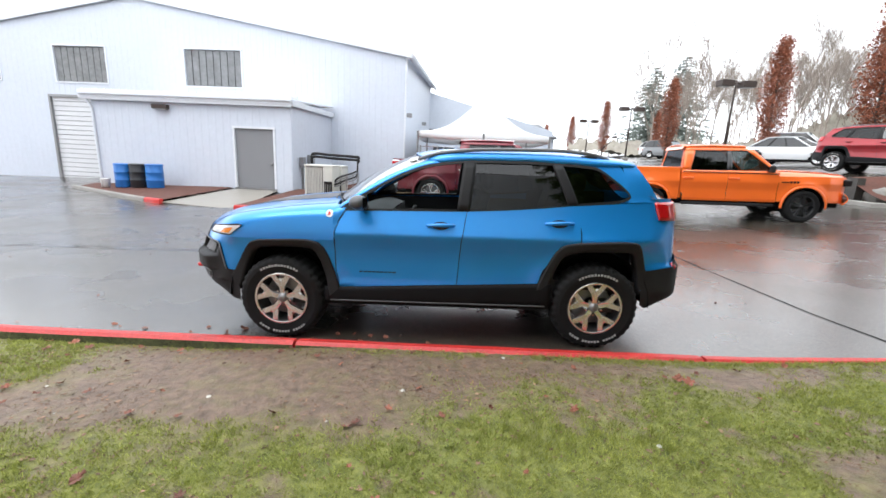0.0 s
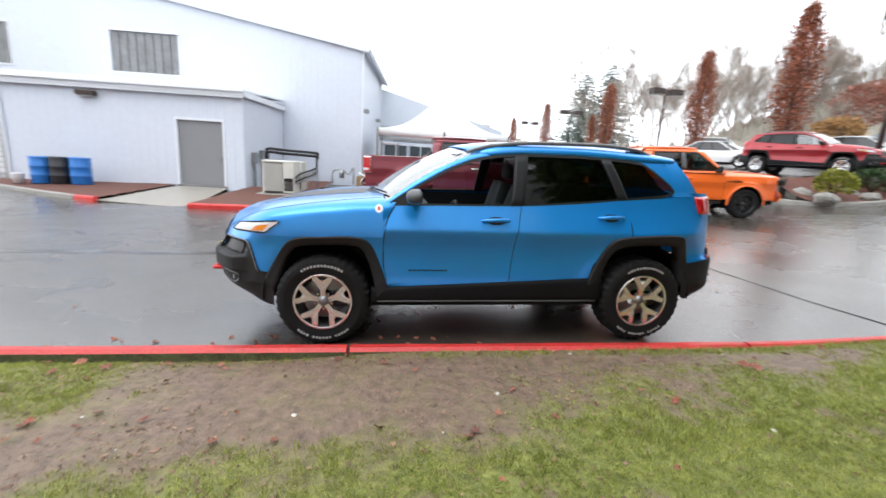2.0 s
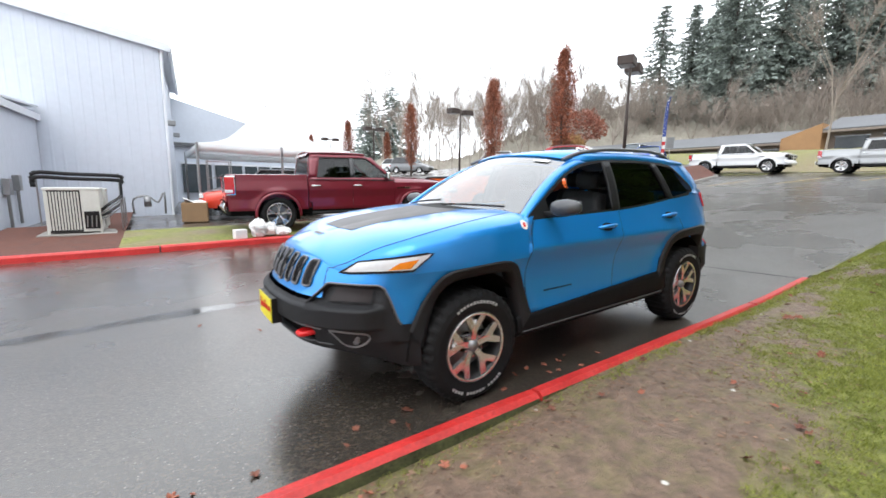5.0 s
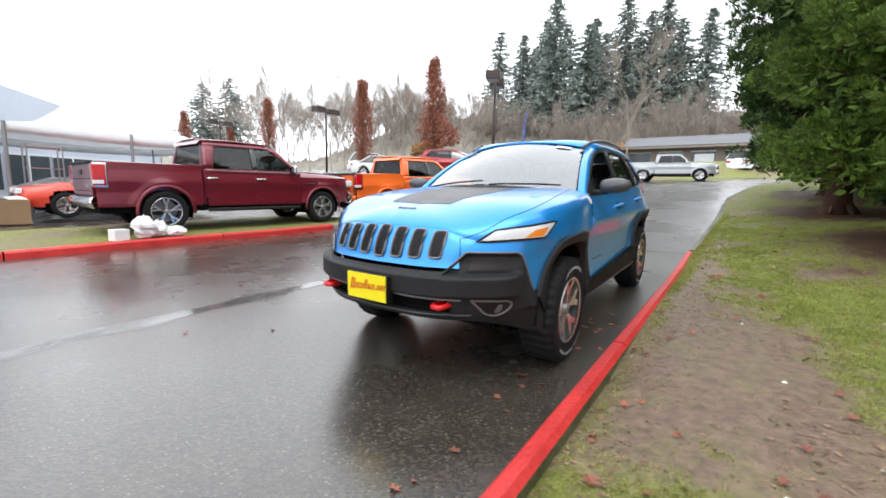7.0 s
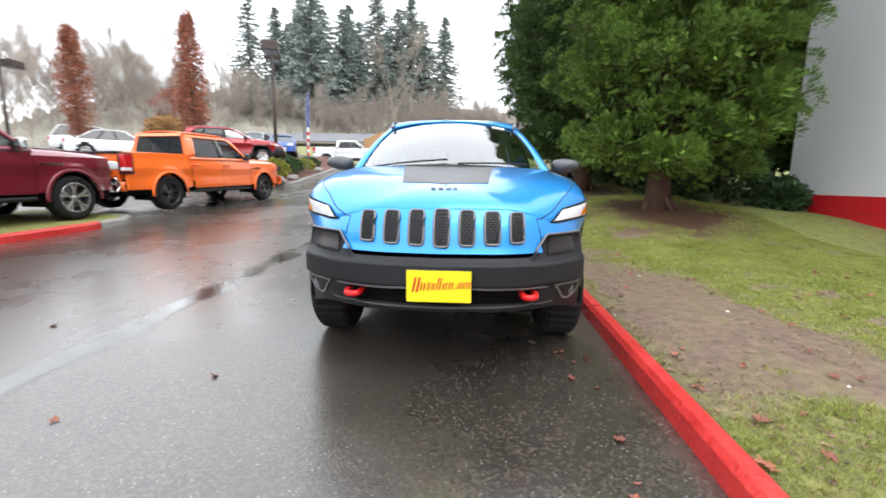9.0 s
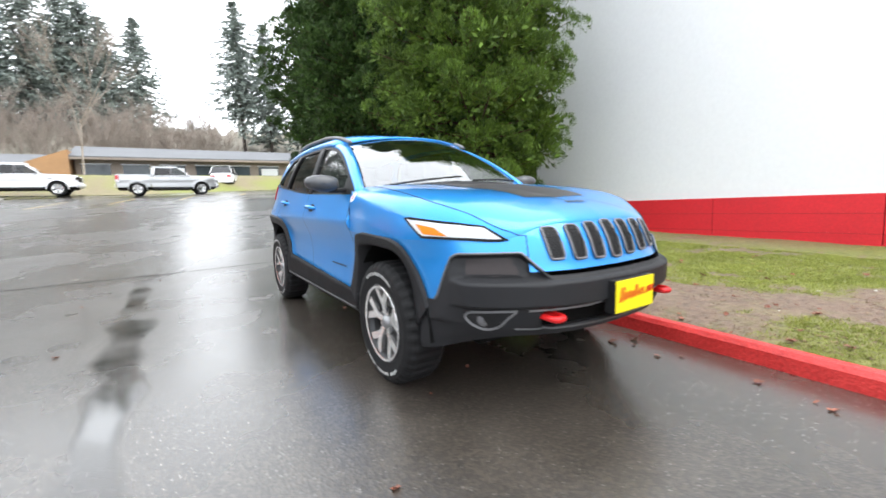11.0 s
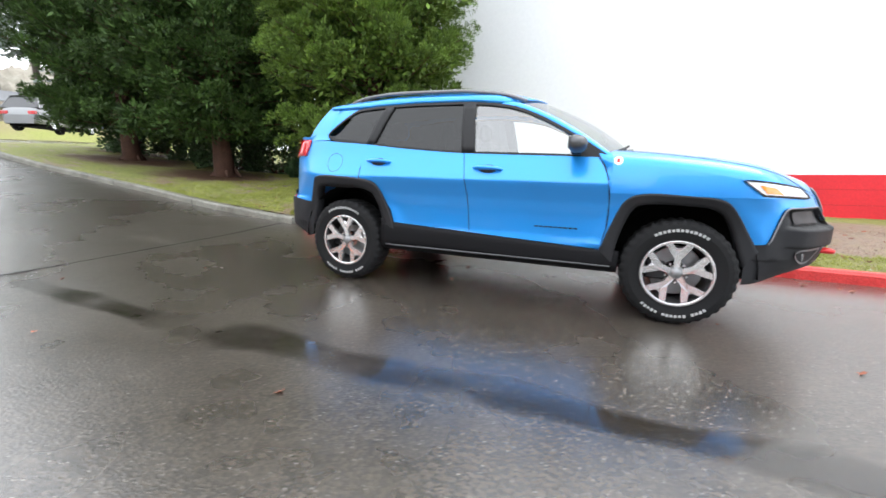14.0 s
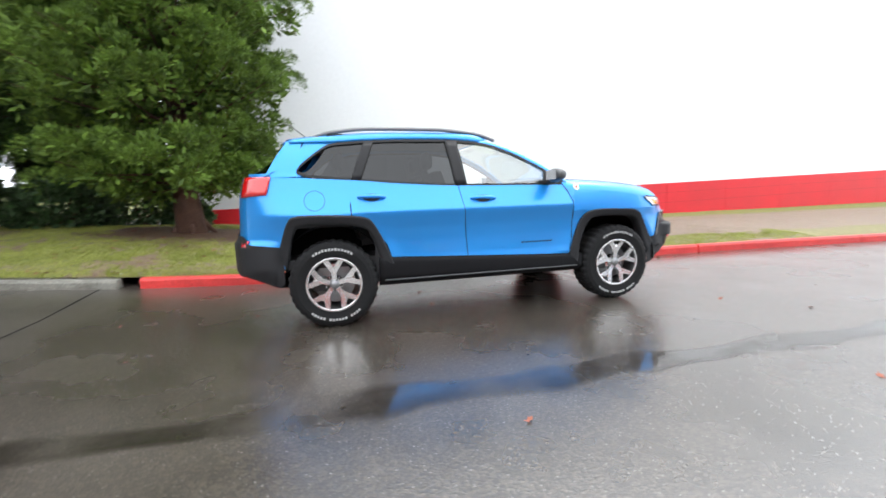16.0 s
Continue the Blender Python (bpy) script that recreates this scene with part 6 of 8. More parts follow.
    g.grid(lambda u, w: (lerp(1.64, 1.775, w) - 0.075 * u * u, 0.60 * u, lerp(1.606, 1.586, w) - 0.02 * u * u), lin(-1, 1, 15), lin(0, 1, 4))
    g.make("spoiler", body, car, smooth=True, thick=0.03)
    g = Geo().grid(lambda u, w: (lerp(2.08, 1.765, w) - 0.06 * u * u - 0.17 * u ** 6 - 0.05 * math.sin(math.pi * w), lerp(0.775, 0.655, w) * u, lerp(1.28, 1.575, w)), lin(-1, 1, 25), lin(0, 1, 5))
    o = g.make("rear_window", TINTED, car, smooth=True)
    o.visible_shadow = False
    g = Geo()
    for sg in (-1, 1):
        h = Geo()
        h.grid(lambda s, z: ring(s, z), lin(s_of_x(2.06), SLEN[-1], 16), lin(0.62, 1.285, 14))
        h.v = mirrored(h.v, sg)
        g.add(h.v, h.f)
    g.make("tailgate", body, car, smooth=True)
    # bumpers
    g = Geo()
    for sg in (-1, 1):
        h = Geo()

        def fb(s, q):
            zt = BTOP(s)
            z = lerp(lerp(0.445, 0.325, smoothstep(0.6, 1.25, s)), zt, q)
            p = ring(s, z)
            c = ring(s, 0.6)
            out = Vector((c.x + 0.9, c.y, 0)).normalized()
            k = smoothstep(0.98, 0.86, s)
            step = 0.014 + 0.034 * smoothstep(0.735, 0.70, z) * smoothstep(0.585, 0.60, z) * k
            step -= 0.035 * smoothstep(0.712, 0.728, z) * smoothstep(zt - 0.012, zt - 0.028, z) * k
            if s < 0.5:
                step -= 0.06 * smoothstep(0.482, 0.49, z) * smoothstep(0.578, 0.57, z)
            return p + out * step
        h.grid(fb, lin(0, s_of_x(-1.64), 90), lin(0, 1, 72), lambda s, q: ring(s, 0.6).x < -1.735 + 0.35 * max(0.0, fb(s, q).z - 0.44))
        h.v = mirrored(h.v, sg)
        g.add(h.v, h.f)
    skin.add(g.v, g.f)
    bumper = g.make("front_bumper", PLASTIC, car, smooth=True)
    for sg in (-1, 1):
        # lighter grey tube: the edge's brightness under the sky, put into its colour
        Geo().tube(mirrored([fb(s, 0.99) for s in lin(0.5, 1.06, 30)], sg), 0.006, 6).make("bumper_edge_sheen", BEZEL, bumper, smooth=True)
    g = Geo()
    for sg in (-1, 1):
        h = Geo()
        RB = curve([(s_of_x(1.75), 0.70), (s_of_x(1.90), 0.722), (s_of_x(2.02), 0.735), (s_of_x(2.08), 0.80), (SLEN[-1], 0.80)])
        RL = curve([(s_of_x(1.75), 0.40), (s_of_x(1.80), 0.36), (s_of_x(1.9), 0.40), (s_of_x(2.05), 0.46), (SLEN[-1], 0.46)])
        h.grid(lambda s, q: ring(s, lerp(RL(s), RB(s), q)) + Vector((0.014, 0.012, 0)), lin(s_of_x(1.748), SLEN[-1], 34), lin(0, 1, 14))
        h.v = mirrored(h.v, sg)
        g.add(h.v, h.f)
    g.make("rear_bumper", PLASTIC, car, smooth=True)
    # floor and inner shell keep the light out
    g = Geo()
    g.box((-1.85, -0.55, 0.30), (1.85, 0.55, 0.37))
    g.box((-0.95, -0.78, 0.32), (0.95, 0.78, 0.37))
    g.box((-2.1, -0.5, 0.47), (-0.95, 0.5, 0.9))
    g.make("underbody", UNDER, car)
    g = Geo()
    for sg in (-1, 1):
        h = Geo().grid(lambda x, z: side(x, z) - Vector((0, 0.035, 0)), lin(-0.95, 1.0, 12), lin(0.35, 1.14, 6))
        h.grid(lambda x, z: side(x, z) - Vector((0, 0.05, 0)), lin(1.0, 1.95, 10), lin(0.85, 1.26, 5))
        h.v = mirrored(h.v, sg)
        h.make("inner_panel", CABIN, car)
    tree = BVHTree.FromPolygons([Vector(v) for v in skin.v], [tuple(f) for f in skin.f])

    def drape(pts, way, off):
        """Points laid onto the body along a direction."""
        out = []
        way = Vector(way).normalized()
        for p in pts:
            p = Vector(p)
            hit, nrm, _, _ = tree.ray_cast(p - way * 0.35, way, 0.9)
            if hit is None:
                hit, nrm, _, _ = tree.find_nearest(p)
            if nrm.dot(way) > 0:
                nrm = -nrm
            out.append(hit + nrm * off)
        return out

    def patch(name, corners, way, off, material, parent, nu=12, nv=6, label="", thick=0.0, smooth=True, round_=0.0):
        a, b, c, d = (Vector(q) for q in corners)
        pts = []
        for i in range(nu):
            for j in range(nv):
                u, w = i / (nu - 1), j / (nv - 1)
                if round_:
                    cu, cw = 2 * u - 1, 2 * w - 1
                    k = 1 - round_ * (cw * cw) ** 2
                    u = 0.5 + 0.5 * cu * k
                    k2 = 1 - round_ * (cu * cu) ** 3
                    w = 0.5 + 0.5 * cw * k2
                pts.append(a.lerp(b, u).lerp(d.lerp(c, u), w))
        v = drape(pts, way, off)
        f = [(i * nv + j, (i + 1) * nv + j, (i + 1) * nv + j + 1, i * nv + j + 1) for i in range(nu - 1) for j in range(nv - 1)]
        return shape(name, v, f, material, parent, label, smooth, thick)

    def line(name, pts, way, width, material, parent, off=0.002, closed=False):
        p = [Vector(q) for q in pts]
        v = drape(p, way, off)
        g = Geo()
        n = len(v)
        vv = []
        for i in range(n):
            d = (v[(i + 1) % n if closed else min(i + 1, n - 1)] - v[(i - 1) % n if closed else max(i - 1, 0)]).normalized()
            side_ = d.cross(Vector(way).normalized()).normalized() * width / 2
            vv += [v[i] - side_, v[i] + side_]
        k = n if closed else n - 1
        g.add(vv, [(2 * i, 2 * i + 1, 2 * ((i + 1) % n) + 1, 2 * ((i + 1) % n)) for i in range(k)])
        return g.make(name, material, parent, smooth=True)

    fwd = (1, 0, 0)
    # seven grille slots
    for k in range(-3, 4):
        y = k * 0.1295
        zt, zb = 0.962 - 0.005 * abs(k), 0.792 + 0.006 * abs(k)
        w = 0.035 if abs(k) < 3 else 0.033
        slot = patch("grille_slot", [(-2.3, y - w, zb), (-2.3, y + w, zb), (-2.3, y + w * 1.02, zt), (-2.3, y - w * 1.02, zt)], fwd, 0.006, MESHBLACK, hood, 7, 12, round_=0.12)
        ringp = [(-2.3, y + w * 1.12 * math.copysign(abs(math.cos(t)) ** 0.35, math.cos(t)), (zt + zb) / 2 + (zt - zb) * 0.535 * math.copysign(abs(math.sin(t)) ** 0.35, math.sin(t))) for t in lin(0, 2 * math.pi, 41)[:-1]]
        g = Geo()
        pp = drape(ringp, fwd, 0.008)
        g.tube(pp + pp[:1], 0.0068, 6, cap=False)
        g.make("slot_bezel", BEZEL, slot, smooth=True)
        g = Geo()
        rows = 11
        for r in range(rows):
            for q in range(3):
                cy = y - w * 0.62 + q * w * 0.62 + (w * 0.31 if r % 2 else 0)
                if cy > y + w * 0.75:
                    continue
                cz = lerp(zb + 0.012, zt - 0.012, r / (rows - 1))
                hx = [(-2.3, cy + 0.0105 * math.cos(t), cz + 0.0085 * math.sin(t)) for t in lin(0, 2 * math.pi, 7)[:-1]]
                hp = drape(hx, fwd, 0.009)
                g.tube(hp + hp[:1], 0.0022, 3, cap=False)
        g.make("slot_mesh", BLACK, slot)
    # matt decal, badge bars and wipers
    patch("bonnet_decal", [(-1.90, -0.255, 1.2), (-1.90, 0.255, 1.2), (-1.06, 0.345, 1.3), (-1.06, -0.345, 1.3)], (0, 0, -1), 0.0025, MATTE, hood, 24, 24, "matt black bonnet decal")
    g = Geo()
    for k, (yy, ww) in enumerate(((-0.062, 0.022), (-0.025, 0.03), (0.018, 0.03), (0.06, 0.026))):
        v = drape([(-2.055, yy - ww / 2, 1.2), (-2.055, yy + ww / 2, 1.2), (-2.02, yy + ww / 2, 1.2), (-2.02, yy - ww / 2, 1.2)], (0, 0, -1), 0.004)
        g.add(v, [(0, 1, 2, 3)])
    g.make("bonnet_badge", POCKET, hood)
    for y0, y1 in ((-0.62, -0.06), (0.02, 0.62)):
        g = Geo()
        pts = [wind(lerp(y0, y1, t) / 0.74, 0.02 + 0.06 * (1 - t)) + Vector((-0.012, 0, 0.016)) for t in lin(0, 1, 10)]
        g.tube(pts, 0.008, 6)
        g.make("wiper", BLACK, car)
    st = Geo().grid(lambda u, v: wind(-0.62 - 0.2 * u, 0.88 + 0.06 * v) + Vector((-0.004, 0, 0.004)), (0, 0.5, 1), (0, 1))
    st.make("windscreen_sticker", PAPER, car)
    for sg in (-1, 1):
        # slim upper lamp
        diag = Vector((0.78, -0.62 * sg, -0.06))
        cor = [(-2.14, 0.597 * sg, 0.900), (-1.79, 0.86 * sg, 0.918), (-1.665, 0.885 * sg, 1.012), (-2.035, 0.66 * sg, 0.964)]
        hl = patch("headlamp", cor, diag, 0.006, LAMP, car, 26, 7, "slim clear upper headlamp", round_=0.05)
        ol = [Vector(cor[0]).lerp(Vector(cor[1]), t) for t in lin(0, 1, 14)] + [Vector(cor[1]).lerp(Vector(cor[2]), t) for t in (0.33, 0.66)] + [Vector(cor[2]).lerp(Vector(cor[3]), t) for t in lin(0, 1, 14)] + [Vector(cor[3]).lerp(Vector(cor[0]), t) for t in (0.33, 0.66)]
        line("lamp_surround", ol, diag, 0.013, BLACK, hl, 0.0075, True)
        a, b, c, d = (Vector(q) for q in cor)
        ac = [a.lerp(b, 0.66).lerp(d.lerp(c, 0.66), 0.12), a.lerp(b, 0.94).lerp(d.lerp(c, 0.94), 0.16), a.lerp(b, 0.90).lerp(d.lerp(c, 0.90), 0.72), a.lerp(b, 0.70).lerp(d.lerp(c, 0.70), 0.6)]
        patch("turn_signal", ac, diag, 0.009, AMBER, hl, 10, 4, "amber turn signal")
        # lower lamp pod in the bumper
        pod = [(-2.19, 0.565 * sg, 0.732), (-2.03, 0.765 * sg, 0.732), (-2.03, 0.765 * sg, 0.812), (-2.17, 0.595 * sg, 0.818)]
        diag2 = Vector((0.85, -0.5 * sg, 0))
        pl = patch("lower_headlamp", pod, diag2, 0.008, SMOKED, bumper, 14, 6, "smoked lower headlamp in the bumper", round_=0.06)
        a, b, c, d = (Vector(q) for q in pod)
        ol = [a.lerp(b, t) for t in lin(0, 1, 8)] + [b.lerp(c, 0.5)] + [c.lerp(d, t) for t in lin(0, 1, 8)] + [d.lerp(a, 0.5)]
        line("pod_surround", ol, diag2, 0.016, PLASTIC, pl, 0.008, True)
        # fog lamp in its bezel
        fz = 0.533
        fc = drape([(-2.1, 0.712 * sg, fz)], diag2, 0.004)[0]
        fog = Geo().lathe([(0.001, 0.004), (0.024, 0.005), (0.032, 0.009), (0.037, 0.012)], 20, Matrix.Translation(fc) @ diag2.to_track_quat("Y", "Z").to_matrix().to_4x4()).make("fog_lamp", FOGLENS, bumper, smooth=True)
        bz = [(-2.1, p.x * sg, p.y) for p in spline([(0.54, 0.578, 0), (0.70, 0.574, 0), (0.79, 0.568, 0), (0.815, 0.545, 0), (0.78, 0.508, 0), (0.71, 0.484, 0), (0.64, 0.497, 0), (0.585, 0.545, 0), (0.54, 0.578, 0)], 5)[:-1]]
        line("fog_bezel", bz, diag2, 0.012, BEZEL, fog, 0.006, True)
        cx = sum(p[1] for p in bz) / len(bz)
        fv = drape([(-2.1, cx, 0.537)] + bz, diag2, 0.003)
        shape("fog_pocket", fv, [(0, 1 + i, 1 + (i + 1) % len(bz)) for i in range(len(bz))], BLACK, bumper)
        # tow hook
        hk = Geo()
        hy = 0.457 * sg
        hk.tube(spline([(-2.20, hy - 0.034, 0.545), (-2.30, hy - 0.034, 0.543), (-2.335, hy - 0.02, 0.541), (-2.335, hy + 0.02, 0.541), (-2.30, hy + 0.034, 0.543), (-2.20, hy + 0.034, 0.545)], 4), 0.017, 8)
        hk.make("tow_hook", HOOK, bumper, "red tow hook", smooth=True)
        # badges and fuel flap
        bc = Vector((-0.92, 0.9 * sg, 1.125))
        lat = (0, -sg, 0)
        g = Geo()
        n = 20
        v = drape([bc] + [bc + Vector((0.030 * math.cos(t), 0, 0.030 * math.sin(t))) for t in lin(0, 2 * math.pi, n + 1)[:-1]], lat, 0.003)
        g.add(v, [(0, 1 + i, 1 + (i + 1) % n) for i in range(n)])
        bd = g.make("wing_badge", PAPER, car, "round white wing badge")
        g = Geo()
        v = drape([bc + Vector(q) for q in ((-0.010, 0, -0.013), (0.010, 0, -0.013), (0.010, 0, 0.013), (-0.010, 0, 0.013))], lat, 0.0045)
        g.add(v, [(0, 1, 2, 3)])
        g.make("badge_mark", HOOK, bd)
        g = Geo()
        for k in range(9):
            x = -0.68 + k * 0.036
            v = drape([(x, 0.9 * sg, 0.618), (x + 0.029, 0.9 * sg, 0.618), (x + 0.029, 0.9 * sg, 0.629), (x, 0.9 * sg, 0.629)], lat, 0.003)
            g.add(v, [(0, 1, 2, 3)])
        g.make("door_badge", BLACK, car)
        # shut lines
        line("shut_line", [(SEAM_A(z), 0.9 * sg, z) for z in lin(0.5, 1.165, 20)], lat, 0.005, BLACK, car, 0.001)
        Geo().tube(mirrored([ring(0.56, z) for z in lin(0.755, z_top(0.56) - 0.01, 8)] + [bonnet(s, S2(s)) for s in lin(0.60, S_DOOR - 0.02, 30)], sg), 0.0028, 5).make("bonnet_gap", BLACK, car, smooth=True)
        if sg > 0:
            ring_ = [(1.475 + 0.082 * math.cos(t), 0.9, 1.075 + 0.082 * math.sin(t)) for t in lin(0, 2 * math.pi, 33)[:-1]]
            line("fuel_flap_gap", ring_, lat, 0.004, BLACK, car, 0.001, True)
    # lower bumper: strip, intake, chin
    zs = 0.582
    line("bumper_strip", [(-2.3, y, zs - 0.006 * (y / 0.6) ** 2) for y in lin(-0.56, 0.56, 40)], fwd, 0.011, BEZEL, bumper, 0.004)
    line("chin_strip", [(-2.3, y, 0.474 + 0.012 * (y / 0.6) ** 2) for y in lin(-0.60, 0.60, 40)], fwd, 0.009, SATIN_DARK, bumper, 0.004)
    patch("air_intake", [(-2.3, -0.50, 0.486), (-2.3, 0.50, 0.486), (-2.3, 0.50, 0.576), (-2.3, -0.50, 0.576)], fwd, 0.003, UNDER, bumper, 30, 9)
    if plate:
        pl = Geo().box((-2.424, -0.155, 0.532), (-2.420, 0.162, 0.690)).make("front_plate", YELLOW, car, "yellow front plate with red lettering bars")
        Geo().box((-2.4195, -0.158, 0.528), (-2.36, 0.165, 0.692)).make("plate_holder", BLACK, car, bevel=0.004)
        g = Geo()
        for y, w, z0, z1 in ((0.122, 0.030, 0.582, 0.655), (0.086, 0.022, 0.59, 0.628), (0.058, 0.012, 0.592, 0.632), (0.034, 0.016, 0.594, 0.628), (0.008, 0.020, 0.596, 0.655), (-0.022, 0.020, 0.598, 0.632), (-0.052, 0.020, 0.60, 0.634), (-0.074, 0.006, 0.60, 0.608), (-0.092, 0.014, 0.602, 0.634), (-0.113, 0.014, 0.604, 0.636), (-0.137, 0.020, 0.604, 0.638)):
            for a, b in ((0.5, 0.16), (-0.16, -0.5)):
                sl = -0.22 * (z1 - z0)
                g.prism([(y + a * w, z0), (y + b * w, z0), (y + b * w + sl, z1), (y + a * w + sl, z1)], lambda q, z: (-2.4265, q, z), lambda q, z: (-2.4245, q, z))
        g.make("plate_lettering", INK, pl)
    # aerial
    Geo().tube([(1.52, 0.1, 1.64), (1.56, 0.1, 1.68), (1.70, 0.1, 1.80)], [0.012, 0.005, 0.003], 6).make("aerial", BLACK, car)
    # cabin
    if detail:
        dash = Geo()
        dash.grid(lambda u, v: (lerp(-0.86, -0.48, v), 0.72 * u, 1.10 + 0.045 * math.sin(math.pi * v) - 0.02 * u * u), lin(-1, 1, 12), lin(0, 1, 6))
        dash.grid(lambda u, v: (-0.48 + 0.03 * v, 0.72 * u, lerp(1.09, 0.62, v)), lin(-1, 1, 8), lin(0, 1, 4))
        dash.make("dashboard", CABIN, car, smooth=True)
        wheel = Geo()
        mw = Matrix.Translation((-0.32, -0.38, 0.98)) @ Matrix.Rotation(radians(-66), 4, "Y")
        wheel.tube([mw @ Vector((0.185 * math.cos(t), 0.185 * math.sin(t), 0)) for t in lin(0, 2 * math.pi, 33)], 0.016, 8, cap=False)
        for a in (0.0, math.pi, -math.pi / 2):
            wheel.tube([mw @ Vector((0, 0, 0)), mw @ Vector((0.18 * math.sin(a), 0.18 * math.cos(a), 0))], 0.014, 6)
        wheel.tube([mw @ Vector((0, 0, 0.02)), mw @ Vector((0, 0, -0.25))], 0.05, 10)
        wheel.make("steering_wheel", CABIN, car, smooth=True)
        for sx, ys in ((0.18, (-0.38, 0.38)), (1.02, (-0.40, 0.0, 0.40))):
            for y in ys:
                st = new("seat")
                st.parent = car
                w = 0.25 if sx < 0.5 else 0.21
                Geo().grid(lambda u, v: (sx - 0.42 + 0.5 * v, y + w * u, 0.70 + 0.05 * (1 - v) + 0.03 * u * u), lin(-1, 1, 7), lin(0, 1, 7)).make("cushion", SEAT, st, smooth=True, thick=0.14)
                Geo().grid(lambda u, v: (sx + 0.06 + 0.17 * v - 0.03 * u * u, y + w * u * (1 - 0.25 * v ** 3), 0.72 + 0.58 * v), lin(-1, 1, 7), lin(0, 1, 9)).make("backrest", SEAT, st, smooth=True, thick=0.12)
                Geo().box((sx + 0.20, y - 0.12, 1.33), (sx + 0.30, y + 0.12, 1.50)).make("headrest", SEAT, st, smooth=True, bevel=0.05)
        Geo().grid(lambda u, v: (lerp(-0.12, 1.75, v), 0.56 * u, ROOF(lerp(-0.12, 1.75, v)) - 0.06 - 0.02 * u * u), lin(-1, 1, 7), lin(0, 1, 10)).make("headliner", HEADLINER, car)
    Geo().box((-0.95, -0.80, 0.50), (1.9, 0.80, 0.58)).make("cabin_floor", CABIN, car)
    return car


def wind(u, v):
    """The windscreen: u across (-1 to 1), v from the cowl up to the roof."""
    a = Vector((-1.03 + 0.17 * u * u, 0.765 * u, 1.208 - 0.045 * u * u))
    b = Vector((-0.265 + 0.15 * u * u, 0.585 * u, 1.640 - 0.055 * u * u))
    p = a.lerp(b, v)
    return p + Vector((-0.03, 0, 0.03)) * math.sin(math.pi * max(0, min(1, v)))


suv(BLUE, TILT @ pose(0, 0, 0), "bright blue sport utility car with charcoal cladding parked at the kerb")

